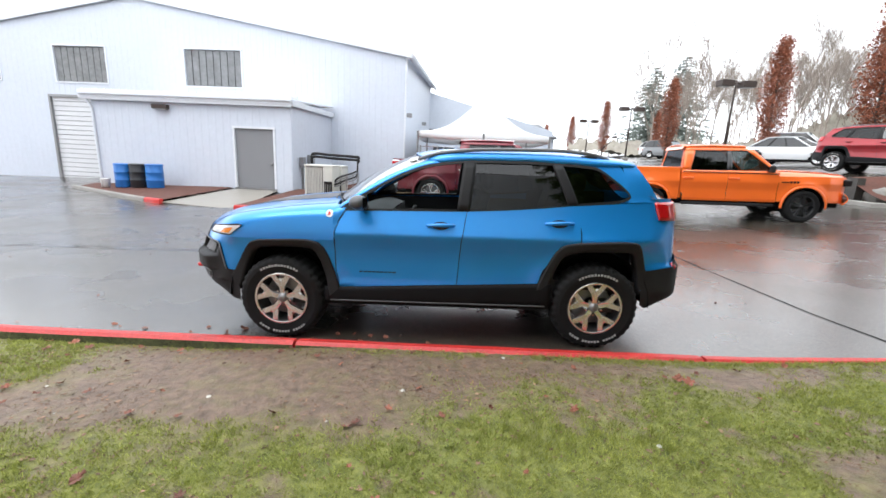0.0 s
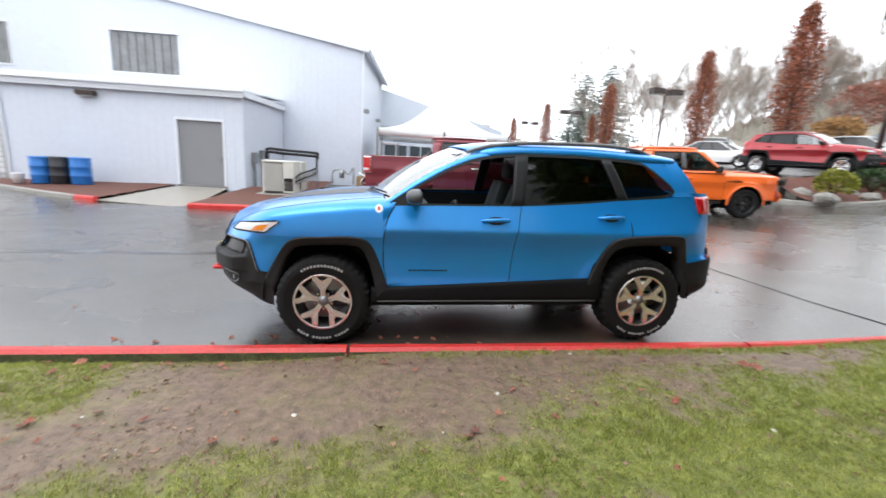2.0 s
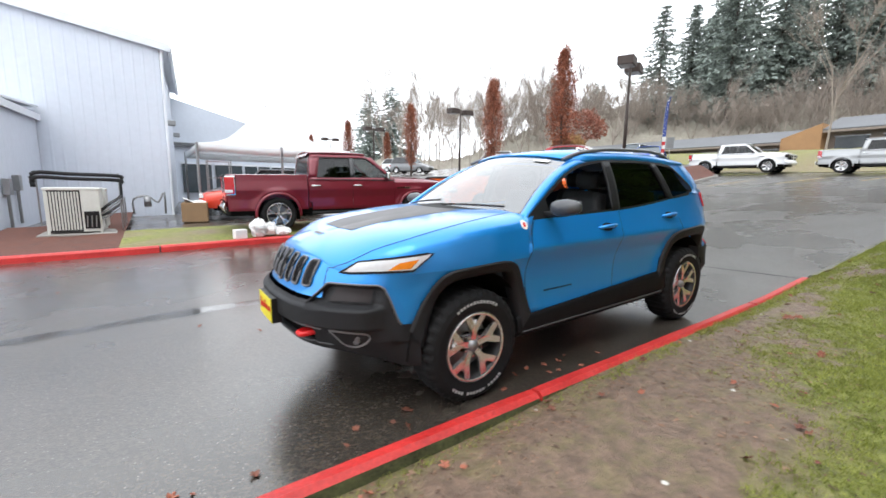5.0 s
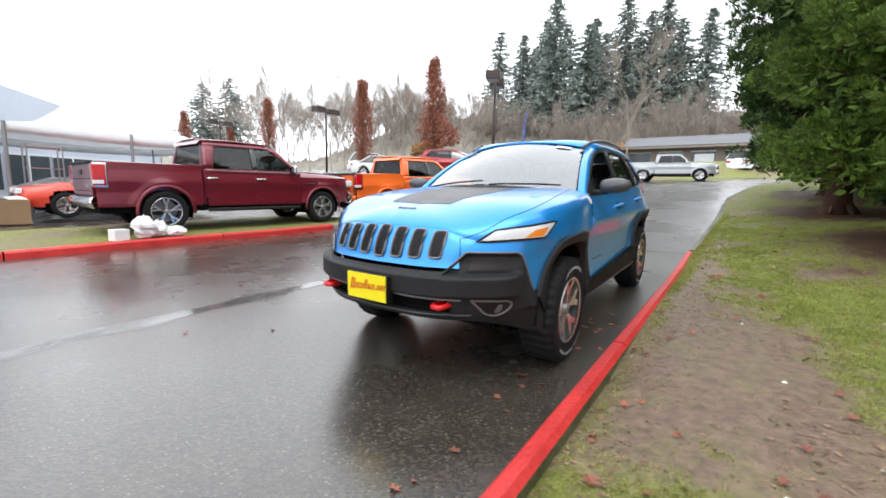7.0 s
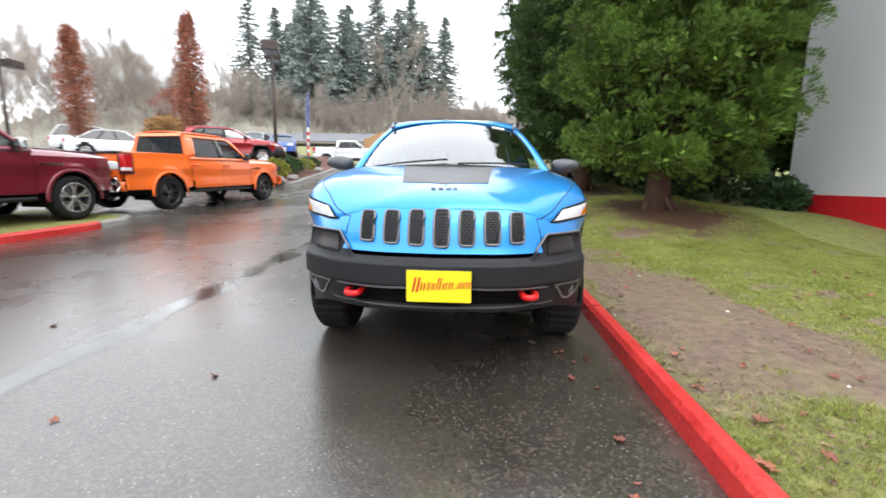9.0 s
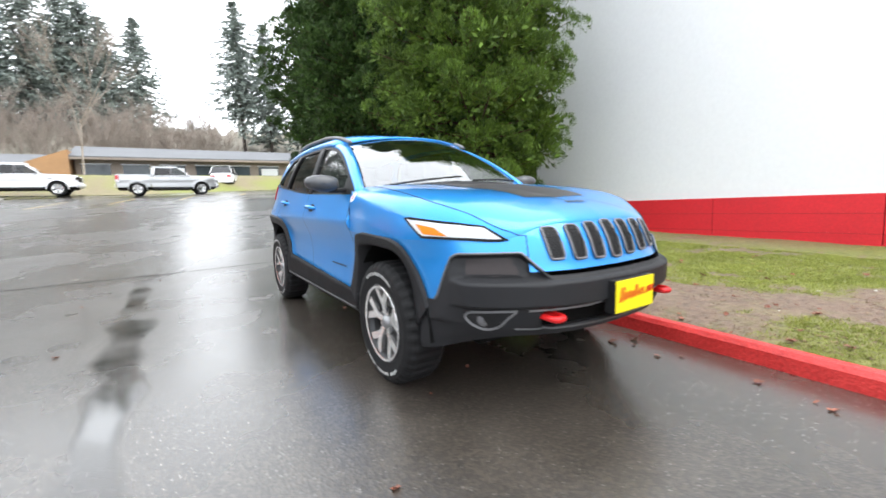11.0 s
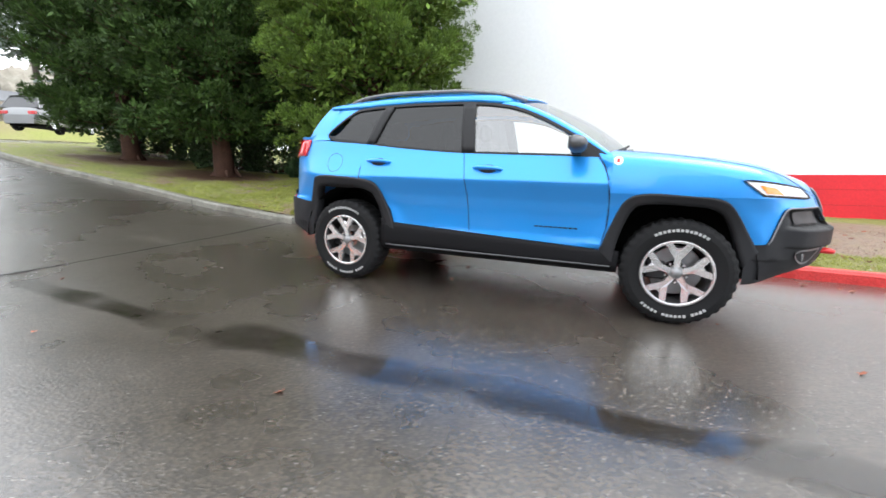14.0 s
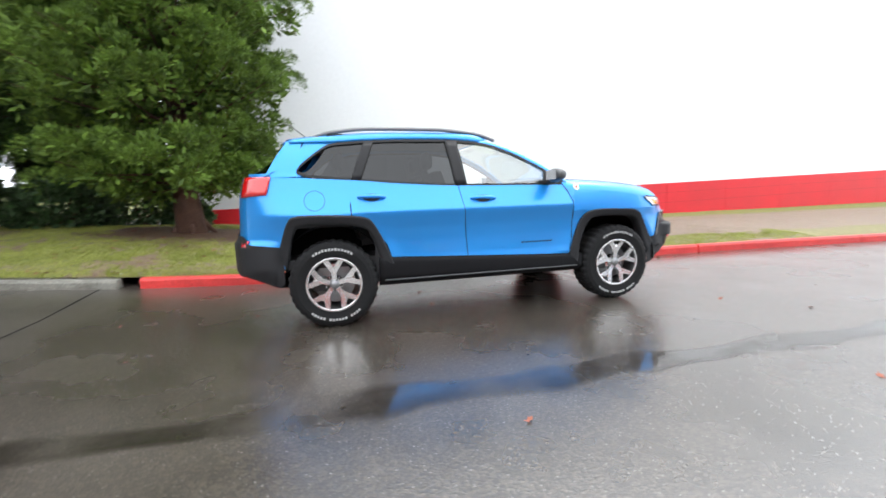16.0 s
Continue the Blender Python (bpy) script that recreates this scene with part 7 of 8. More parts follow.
# ---- pickup trucks: front towards -x ----
def pickup(body, m, label, chrome=True, detail=True, black_rims=False, group=""):
    car = thing("pickup_truck", label, "pickup truck", group, m)
    HX, HZ, R = 1.785, 0.41, 0.405
    bump = CHROME if chrome else body
    hw = curve([(-2.82, 0.60), (-2.75, 0.80), (-2.6, 0.92), (-2.3, 0.975), (-1.2, 0.985), (2.6, 0.985), (2.8, 0.97), (2.86, 0.94)])
    inset = curve([(0.45, 0.05), (0.55, 0.02), (0.80, 0.03), (0.98, 0.0), (1.05, 0.012), (1.2, 0.045), (1.36, 0.06)])

    def sd(x, z):
        lip = sum(0.03 * math.exp(-((math.hypot(x - hx, z - HZ) - 0.53) / 0.07) ** 2) for hx in (-HX, HX)) * (z > 0.45)
        return Vector((x, hw(x) - inset(z) + lip, z))

    def inarch(x, z):
        return any(math.hypot(x - hx, (z - HZ) * 0.97) < 0.475 or (abs(x - hx) < 0.475 and z < HZ) for hx in (-HX, HX))
    nose = curve([(0.5, -2.80), (0.9, -2.82), (1.1, -2.76), (1.2, -2.68)])
    spine = curve([(-2.76, 1.16), (-2.6, 1.235), (-2.2, 1.275), (-1.7, 1.30), (-1.15, 1.31)])
    belt = curve([(-1.2, 1.20), (1.1, 1.235)])

    def cabside(x, z):
        f = (z - 1.2) / 0.66
        return Vector((x, lerp(0.935, 0.70, f) + 0.015 * math.sin(math.pi * max(0, min(1, f))), z))
    for sg in (-1, 1):
        specs = [("front_wing", lambda q: -2.72, lambda q: -1.18, 0.52, 1.15), ("front_door", lambda q: -1.172, lambda q: -0.03, 0.5, 1.2), ("rear_door", lambda q: -0.022, lambda q: 1.06 if q > 0.25 else 1.0, 0.5, 1.22), ("bed_side", lambda q: 1.10, lambda q: 2.84, 0.52, 1.335)]
        for nm, a, b, z0, z1 in specs:
            g = Geo()
            g.grid(lambda u, q: sd(lerp(a(q), b(q), u), lerp(z0, z1, q)), lin(0, 1, 44), lin(0, 1, 26), lambda u, q: not inarch(lerp(a(q), b(q), u), lerp(z0, z1, q)))
            if nm == "front_wing":
                g.grid(lambda u, f: (lerp(-2.72, -1.18, u), lerp(sd(lerp(-2.72, -1.18, u), 1.15).y, 0.74, f), lerp(1.15, spine(lerp(-2.72, -1.18, u)) - 0.045, math.sin(f * math.pi / 2))), lin(0, 1, 24), lin(0, 1, 7))
            if nm == "bed_side":
                g.grid(lambda u, f: (lerp(1.1, 2.84, u), lerp(sd(2, 1.335).y, 0.80, f), 1.335 + 0.012 * math.sin(f * math.pi)), lin(0, 1, 6), lin(0, 1, 5))
                g.grid(lambda u, f: (lerp(1.1, 2.84, u), 0.80, lerp(1.335, 0.75, f)), lin(0, 1, 6), lin(0, 1, 3))
            g.v = mirrored(g.v, sg)
            p = g.make(nm, body, car, smooth=True)
            if "door" in nm:
                hx = -0.16 if nm == "front_door" else 0.90
                h = Geo().tube([(hx - 0.12, (sd(hx, 1.08).y + 0.004) * sg, 1.075), (hx - 0.08, (sd(hx, 1.08).y + 0.035) * sg, 1.08), (hx + 0.08, (sd(hx, 1.08).y + 0.035) * sg, 1.08), (hx + 0.12, (sd(hx, 1.08).y + 0.004) * sg, 1.075)], 0.018, 8)
                h.make("door_handle", CHROME if chrome else body, p, smooth=True)
        for hx in (-HX, HX):
            g = Geo().grid(lambda t, w: (hx + lerp(0.465, 0.52, w) * math.cos(t), sg * (sd(hx, 0.9).y + (0.018 if w < 0.9 else 0.0)), HZ + lerp(0.475, 0.53, w) * math.sin(t)), lin(-0.1, math.pi + 0.1, 30), (0, 0.1, 0.6, 1))
            g.make("wheel_lip", body, car, smooth=True, thick=0.015)
            g = Geo().grid(lambda t, y: (hx + 0.49 * math.cos(t), y * sg, HZ + 0.5 * math.sin(t)), lin(-0.3, math.pi + 0.3, 16), (0.4, 0.93))
            g.add([(hx - 0.5, 0.45 * sg, 0.3), (hx + 0.5, 0.45 * sg, 0.3), (hx + 0.5, 0.45 * sg, 0.95), (hx - 0.5, 0.45 * sg, 0.95)], [(0, 1, 2, 3)])
            g.make("wheel_well", UNDER, car)
            wheel_parts(car, Matrix.Translation((hx, 0.85 * sg, HZ)), sg, R, 0.275, 0.26, False, black_rims)
        ZB, ZT = 1.275, 1.765

        def fw(z):
            return lerp(-1.06, -0.47, (z - ZB) / (ZT - ZB))

        def rw_(z):
            return lerp(0.86, 0.74, (z - ZB) / (ZT - ZB))
        for nm, e0, e1 in (("front_side_window", fw, lambda z: -0.115), ("rear_side_window", lambda z: -0.005, rw_)):
            o = Geo().grid(lambda u, w: cabside(lerp(e0(lerp(ZB, ZT, w)), e1(lerp(ZB, ZT, w)), u), lerp(ZB, ZT, w)) - Vector((0, 0.012, 0)), lin(0, 1, 8), lin(0, 1, 6))
            o.v = mirrored(o.v, sg)
            o = o.make(nm, MIDTINT if nm[0] == "f" else TINTED, car, smooth=True)
            o.visible_shadow = False
            lp = [(e0(ZB), ZB), (e1(ZB), ZB), (e1(ZT), ZT), (e0(ZT), ZT), (e0(ZB), ZB)]
            tr = Geo().tube([tuple(cabside(x, z)) for x, z in lp], 0.014, 5, cap=False)
            tr.v = mirrored(tr.v, sg)
            tr.make("window_seal", BLACK, car)
        fr = Geo()
        fr.grid(lambda u, z: cabside(lerp(-1.19, 1.05, u), z), lin(0, 1, 10), (1.19, 1.23, ZB))
        fr.grid(lambda u, w: cabside(lerp(lerp(-0.51, -0.42, w), lerp(0.99, 0.95, w), u), lerp(ZT, 1.875, w)) - Vector((0, 0.05 * w * w, 0)), lin(0, 1, 10), lin(0, 1, 4))
        fr.grid(lambda u, z: cabside(lerp(lerp(-1.22, -0.56, (z - 1.19) / 0.66), fw(max(z, ZB)), u), z), (0, 0.5, 1), lin(1.22, ZT + 0.03, 8))
        fr.grid(lambda u, z: cabside(lerp(rw_(z), lerp(1.06, 0.99, (z - 1.2) / 0.6), u), z), lin(0, 1, 4), lin(ZB, ZT, 6))
        fr.v = mirrored(fr.v, sg)
        fr.make("cab_side", body, car, smooth=True, thick=0.02)
        fr = Geo().grid(lambda u, z: cabside(lerp(-0.115, -0.005, u), z), (0, 1), lin(ZB, ZT, 6))
        fr.v = mirrored(fr.v, sg)
        fr.make("cab_pillar", BLACK_PAINT, car, smooth=True, thick=0.02)
        bl = Geo().grid(lambda x, w: cabside(x, belt(x) - 0.01 + 0.02 * w) + Vector((0, 0.006, 0)), lin(-1.14, 1.03, 8), (0, 1))
        bl.v = mirrored(bl.v, sg)
        bl.make("belt_trim", BLACK, car, thick=0.01)
        tl = Geo().box((2.68, 0.86 * sg, 0.90), (2.885, 0.992 * sg, 1.29)).make("tail_lamp", TAIL, car, "red tail lamp", bevel=0.025)
        Geo().box((2.66, 0.80 * sg, 0.87), (2.875, 0.986 * sg, 1.31)).make("lamp_frame", CHROME if chrome else BLACK, tl, bevel=0.02)
        Geo().box((2.72, 0.87 * sg, 0.93), (2.888, 0.995 * sg, 1.01)).make("reversing_lamp", LAMP, tl, bevel=0.015)
        Geo().box((-2.80, 0.52 * sg, 0.93), (-2.60, 0.93 * sg, 1.10)).make("headlamp", LAMP if chrome else SMOKED, car, bevel=0.04)
        mr = new("door_mirror")
        mr.parent = car
        Geo().box((-1.0, 0.98 * sg, 1.23), (-0.9, 1.15 * sg, 1.42)).make("mirror_cap", CHROME if chrome else BLACK_PAINT, mr, bevel=0.04)
        Geo().box((-0.98, 0.90 * sg, 1.24), (-0.91, 1.0 * sg, 1.30)).make("mirror_arm", BLACK, mr)
        Geo().tube([(-1.15, 0.93 * sg, 0.42), (1.0, 0.93 * sg, 0.42)], 0.04, 8).make("side_step", BLACK, car)
        g = Geo()
        for k in range(3):
            g.box((-1.62 + k * 0.075, (sd(-1.6, 1.0).y + 0.001) * sg, 0.985), (-1.57 + k * 0.075, (sd(-1.6, 1.0).y + 0.012) * sg, 1.035))
        g.box((-1.40, (sd(-1.4, 1.0).y + 0.001) * sg, 0.995), (-1.24, (sd(-1.4, 1.0).y + 0.012) * sg, 1.02))
        g.make("wing_badge", CHROME if chrome else BLACK, car)
    g = Geo().grid(lambda u, w: (lerp(nose(1.1) + 0.06, -1.16, w), 0.745 * u, lerp(1.08, 1.0, 0) + (spine(lerp(-2.74, -1.16, w)) - 1.08) * (1 - 0.12 * u * u) + 0.02 * (abs(u) > 0.45) * 0), lin(-1, 1, 20), lin(0, 1, 20))
    g.make("bonnet", body, car, smooth=True, thick=0.01)
    ws = Geo().grid(lambda u, v: (lerp(-1.22 + 0.12 * u * u, -0.50 + 0.08 * u * u, v) - 0.02 * math.sin(math.pi * v), lerp(0.86, 0.66, v) * u, lerp(1.255, 1.86, v)), lin(-1, 1, 14), lin(0, 1, 8)).make("windscreen", WINDSHIELD, car, smooth=True)
    ws.visible_shadow = False
    Geo().grid(lambda u, v: (lerp(-0.52, 1.0, v) + 0.08 * u * u * (1 - v), 0.70 * u, 1.865 + 0.055 * (1 - abs(u) ** 2.5) + 0.02 * math.sin(math.pi * v)), lin(-1, 1, 15), lin(0, 1, 12)).make("roof", body, car, smooth=True, thick=0.03)
    rw = Geo().grid(lambda u, v: (lerp(1.05, 0.99, v), lerp(0.76, 0.64, v) * u, lerp(1.34, 1.80, v)), lin(-1, 1, 8), lin(0, 1, 4)).make("rear_window", TINTED, car)
    rw.visible_shadow = False
    g = Geo()
    g.box((1.03, -0.93, 0.55), (1.075, 0.93, 1.33))
    g.grid(lambda u, v: (1.06 - 0.06 * v, u, lerp(1.80, 1.88, v)), (-0.70, 0.70), (0, 1))
    for sg in (-1, 1):
        g.grid(lambda u, v: (lerp(1.06, 0.995, v), sg * lerp(lerp(0.76, 0.64, v), lerp(0.93, 0.70, v), u), lerp(1.33, 1.82, v)), (0, 1), (0, 1))
    g.make("cab_back", body, car)
    gate = Geo().box((2.80, -0.79, 0.72), (2.87, 0.79, 1.30)).make("tailgate", body, car, bevel=0.015)
    Geo().box((2.78, -0.80, 1.29), (2.90, 0.80, 1.35)).make("gate_cap", BLACK, gate, bevel=0.02)
    Geo().box((2.868, -0.14, 1.10), (2.885, 0.14, 1.20)).make("gate_handle", BLACK, gate, bevel=0.006)
    Geo().box((2.868, 0.35, 0.86), (2.878, 0.62, 0.91)).make("gate_badge", CHROME if chrome else BLACK, gate)
    # tailgate creases as near-black strips, their shade given by colour
    for z in (0.80, 1.02):
        Geo().box((2.866, -0.74, z), (2.874, 0.74, z + 0.012)).make("gate_crease_shade", UNDER, gate)
    Geo().box((1.08, -0.80, 0.70), (2.82, 0.80, 0.76)).make("bed_floor", BLACK, car)
    Geo().grid(lambda u, v: (lerp(2.90, 2.99 - 0.05 * u * u, math.sin(v * math.pi)), 0.98 * u, lerp(0.50, 0.70, v)), lin(-1, 1, 14), lin(0, 1, 6)).make("rear_bumper", bump, car, smooth=True, thick=0.02)
    Geo().grid(lambda u, v: (lerp(-2.84, -2.95, math.sin(v * math.pi)) + 0.22 * abs(u) ** 3, 0.98 * u, lerp(0.48, 0.76, v)), lin(-1, 1, 16), lin(0, 1, 7)).make("front_bumper", bump, car, smooth=True, thick=0.02)
    gr = Geo().box((-2.83, -0.52, 0.78), (-2.74, 0.52, 1.10)).make("grille", BLACK, car, bevel=0.03)
    for a, b in (((-2.85, -0.56, 1.07), (-2.76, 0.56, 1.12)), ((-2.85, -0.56, 0.75), (-2.76, 0.56, 0.79)), ((-2.85, -0.03, 0.79), (-2.80, 0.03, 1.07)), ((-2.85, -0.5, 0.92), (-2.80, 0.5, 0.96))):
        Geo().box(a, b).make("grille_bar", bump, gr, bevel=0.008)
    g = Geo()
    g.box((-2.6, -0.85, 0.40), (2.8, 0.85, 0.52))
    g.make("underbody", UNDER, car)
    Geo().box((-1.15, -0.88, 0.52), (1.0, 0.88, 0.66)).make("cabin_floor", CABIN, car)
    for sx in (-0.25, 0.65):
        for y in (-0.42, 0.42):
            st = new("seat")
            st.parent = car
            Geo().grid(lambda u, v: (sx + 0.05 + 0.16 * v, y + 0.26 * u, 0.75 + 0.66 * v), lin(-1, 1, 5), lin(0, 1, 6)).make("backrest", SEAT, st, smooth=True, thick=0.12)
            Geo().box((sx + 0.18, y - 0.12, 1.45), (sx + 0.27, y + 0.12, 1.62)).make("headrest", SEAT, st, bevel=0.03)
    Geo().box((-1.1, -0.85, 0.9), (-0.8, 0.85, 1.2)).make("dashboard", CABIN, car, bevel=0.05)
    return car


def stand(x, y, heading, z=None, pitch=0.0):
    """A pose on the ground; heading: where the nose points, in degrees from +x."""
    return pose(x, y, road_z(x, y) if z is None else z, 0, pitch, heading + 180)


RAM = math.degrees(math.atan2(7.17 - 7.48, 3.0 + 0.55))
rx, ry = (3.0 - 0.55) / 2, (7.17 + 7.48) / 2
pickup(MAROON, pose(rx, ry, 0.245, 0, 1.1, RAM + 180) @ pose(0, -0.85, 0), "dark maroon crew cab pickup with chrome trim on the grass island")
ORA = math.degrees(math.atan2(6.78 - 7.38, 9.51 - 5.99))
pickup(ORANGE, pose((9.51 + 5.99) / 2 - 0.65, (7.38 + 6.78) / 2 - 0.37, 0.375, 0, 1.9, ORA + 180) @ pose(0, -0.85, 0), "bright orange crew cab pickup with black wheels", chrome=False, black_rims=True)


# ---- simpler far cars ----
def far_car(body, m, label, kind="sedan", group=""):
    """A parked car a good way off: body shell, glasshouse, lamps and wheels."""
    car = thing("parked_car", label, "car", group, m)
    tall = kind == "suv"
    L, W = (2.3, 0.92)
    sh, rf = (1.08, 1.68) if tall else (0.95, 1.42)
    topz = curve([(-L, 0.62), (-L + 0.1, 0.78), (-1.4, sh - 0.02), (-0.9, sh), (1.5, sh + 0.02), (L - 0.1, sh - 0.03), (L, 0.7)])
    wd = curve([(-L, 0.62), (-L + 0.15, 0.78), (-1.7, 0.9), (1.7, 0.9), (L - 0.12, 0.8), (L, 0.66)])
    g = Geo()
    us = lin(-1, 1, 25)

    def shell(x, u):
        k = abs(u)
        z0, z1 = 0.28, topz(x)
        if k > 0.55:
            f = (1 - k) / 0.45
            y = wd(x) * (0.94 + 0.06 * math.sin(math.pi * f))
            z = lerp(z0, z1 - 0.06, f)
        else:
            f = k / 0.55
            y = wd(x) * 0.985 * f
            z = z1 - 0.06 * f ** 4
        return (x, math.copysign(y, u), z)

    def keep_(x, u):
        k = abs(u)
        if k < 0.55:
            return True
        z = lerp(0.28, topz(x) - 0.06, (1 - k) / 0.45)
        return not any(math.hypot(x - h, z - 0.33) < 0.38 for h in (-1.38, 1.38))
    g.grid(shell, lin(-L, L, 56), us, keep_)
    g.add([shell(-L, u) for u in us], [tuple(range(len(us)))])
    g.add([shell(L, u) for u in us], [tuple(range(len(us)))])
    g.make("body", body, car, smooth=True)
    a0, a1, b1, b0 = ((-0.95, -0.25, 1.75, 2.12) if tall else (-0.95, -0.15, 1.0, 1.75))
    rail = lambda x, v: Vector((lerp(lerp(a0, b0, x), lerp(a1, b1, x), v), lerp(0.84, 0.62, v), lerp(sh - 0.04, rf - 0.04, v)))
    for sg in (-1, 1):
        gg = Geo().grid(lambda x, v: rail(x, v), lin(0, 1, 10), lin(0, 1, 4))
        gg.v = mirrored(gg.v, sg)
        gg.make("side_window", BLACK_PAINT, car, smooth=True)
        for t in (0.0, 0.36, 0.68, 1.0):
            p = Geo().tube([rail(t, 0) + Vector((0, 0.01, 0)), rail(t, 1) + Vector((0, 0.01, 0))], 0.03, 5)
            p.v = mirrored(p.v, sg)
            p.make("pillar", body if t in (0.0, 1.0) else BLACK, car)
    ws = Geo().grid(lambda u, v: (lerp(a0, a1, v), lerp(0.84, 0.62, v) * u, lerp(sh - 0.02, rf - 0.04, v)), lin(-1, 1, 6), (0, 1)).make("windscreen", SHOPGLASS, car)
    Geo().grid(lambda u, v: (lerp(b0, b1, v), lerp(0.84, 0.62, v) * u, lerp(sh - 0.02, rf - 0.04, v)), lin(-1, 1, 6), (0, 1)).make("rear_window", BLACK_PAINT, car)
    Geo().grid(lambda u, v: (lerp(a1 - 0.05, b1 + 0.06, v), 0.63 * u, rf - 0.045 + 0.05 * (1 - u * u) + 0.02 * math.sin(math.pi * v)), lin(-1, 1, 9), lin(0, 1, 6)).make("roof", body, car, smooth=True, thick=0.03)
    for sg in (-1, 1):
        Geo().box((-L - 0.01, 0.42 * sg, 0.62), (-L + 0.12, 0.76 * sg, 0.75)).make("headlamp", LAMP, car, bevel=0.02)
        Geo().box((L - 0.1, 0.45 * sg, 0.72), (L + 0.01, 0.78 * sg, 0.88)).make("tail_lamp", TAIL, car, bevel=0.02)
        for hx in (-1.38, 1.38):
            wheel_parts(car, Matrix.Translation((hx, 0.79 * sg, 0.33)), sg, 0.335, 0.215, 0.21, False)
    Geo().box((-L - 0.02, -0.4, 0.36), (-L + 0.06, 0.4, 0.58)).make("grille", BLACK, car, bevel=0.02)
    Geo().box((-1.9, -0.75, 0.2), (1.9, 0.75, 0.45)).make("underbody", UNDER, car)
    return car


def up_lot(x, y):
    return road_z(x, y) + 0.73


suv(RED_PAINT, stand(15.5, 11.0, -66, up_lot(15.5, 11.0) - 0.02), "red sport utility car with charcoal cladding on the upper lot", detail=False, window_open=False)
pickup(WHITE_PAINT, stand(29.8, 9.0, -88), "white crew cab pickup at the far grassy bank", chrome=False)
pickup(SILVER_PAINT, stand(28.0, 1.7, -89) @ Matrix.Scale(0.93, 4), "silver grey crew cab pickup on the side road by the bank", chrome=True)
far_car(CORAL, stand(0.6, 13.3, 175, 0.22), "orange red car parked beside the white tent")
far_car(SILVER_PAINT, stand(1.2, 16.8, 170, 0.25), "silver utility car parked beneath the white tent", "suv")
far_car(WHITE_PAINT, stand(17.6, 18.2, -60, up_lot(17.6, 18.2)), "white car parked on the upper lot beneath the trees")
far_car(WHITE_PAINT, stand(22.5, 24.0, -50, up_lot(22.5, 24)), "white utility car parked on the upper lot", "suv")
far_car(WHITE_PAINT, stand(20.5, 13.0, -66, up_lot(20.5, 13)), "white car parked on the upper lot beside the red one")
far_car(NAVY_PAINT, stand(24.0, 12.2, -160, up_lot(24, 12.2)), "royal blue hatchback parked on the upper lot")
far_car(WHITE_PAINT, stand(31.0, 17.5, -170, up_lot(31, 17.5)), "white utility car parked on the upper lot", "suv")
far_car(SILVER_PAINT, stand(26.5, 21.5, -120, up_lot(26.5, 21.5)), "silver car parked on the upper lot")
far_car(GREY_PAINT, stand(20.0, 36.0, -60, up_lot(20, 36)), "grey car parked on the upper lot", "suv")
far_car(WHITE_PAINT, stand(23.0, 44.0, -60, up_lot(23, 44)), "white car parked on the upper lot", "suv")
far_car(WHITE_PAINT, stand(37.5, -2.5, -15, 3.3), "white utility car beside the grassy bank", "suv")
far_car(GREY_PAINT, stand(27.5, -9.5, -60, 3.05), "grey car on the side road beyond the lawn", "suv")

# ---- tent beside the shop ----
tent = thing("white_tent", "large white peaked canopy tent beside the shop", "tent")
TX0, TX1, TY0, TY1, TE = -1.6, 4.1, 14.2, 20.2, 2.72
PK = Vector((1.4, 17.2, 4.75))


def tent_side(a, b):
    g = Geo()

    def fn(u, w):
        e = Vector((*a, TE)).lerp(Vector((*b, TE)), u)
        p = e.lerp(PK, w)
        return p + Vector((0, 0, -0.55 * math.sin(math.pi * w) ** 1.0 * (1 - 0.3 * w) - 0.06 * math.sin(math.pi * u) * (1 - w)))
    g.grid(fn, lin(0, 1, 15), lin(0, 1, 12))
    g.grid(lambda u, w: tuple(Vector((*a, TE)).lerp(Vector((*b, TE)), u) + Vector((0, 0, -0.06 * math.sin(math.pi * u) - 0.26 * w - 0.03 * abs(math.sin(u * 31)) * w))), lin(0, 1, 41), (0, 1))
    return g.make("canopy_side", CANVAS, tent, smooth=True, thick=0.006)


CORN = [(TX0, TY0), (TX1, TY0), (TX1, TY1), (TX0, TY1)]
for a, b in zip(CORN, CORN[1:] + CORN[:1]):
    tent_side(a, b)
for x, y in CORN + [((TX0 + TX1) / 2, TY0)]:
    Geo().tube([(x, y, road_z(x, y) - 0.05), (x, y, TE)], 0.045, 8).make("pole", SATIN, tent)
cart = thing("wire_rack", "grey wire rack standing under the tent edge", "rack", m=Matrix.Translation((-1.4, 13.2, 0.2)))
for x in (0, 0.7):
    for y in (0, 0.45):
        Geo().tube([(x, y, 0), (x, y, 1.9)], 0.018, 6).make("post", SATIN, cart)
for z in (0.2, 0.75, 1.3, 1.85):
    g = Geo()
    for k in range(6):
        g.tube([(0, 0.09 * k, z), (0.7, 0.09 * k, z)], 0.008, 4)
    g.make("shelf", SATIN, cart)

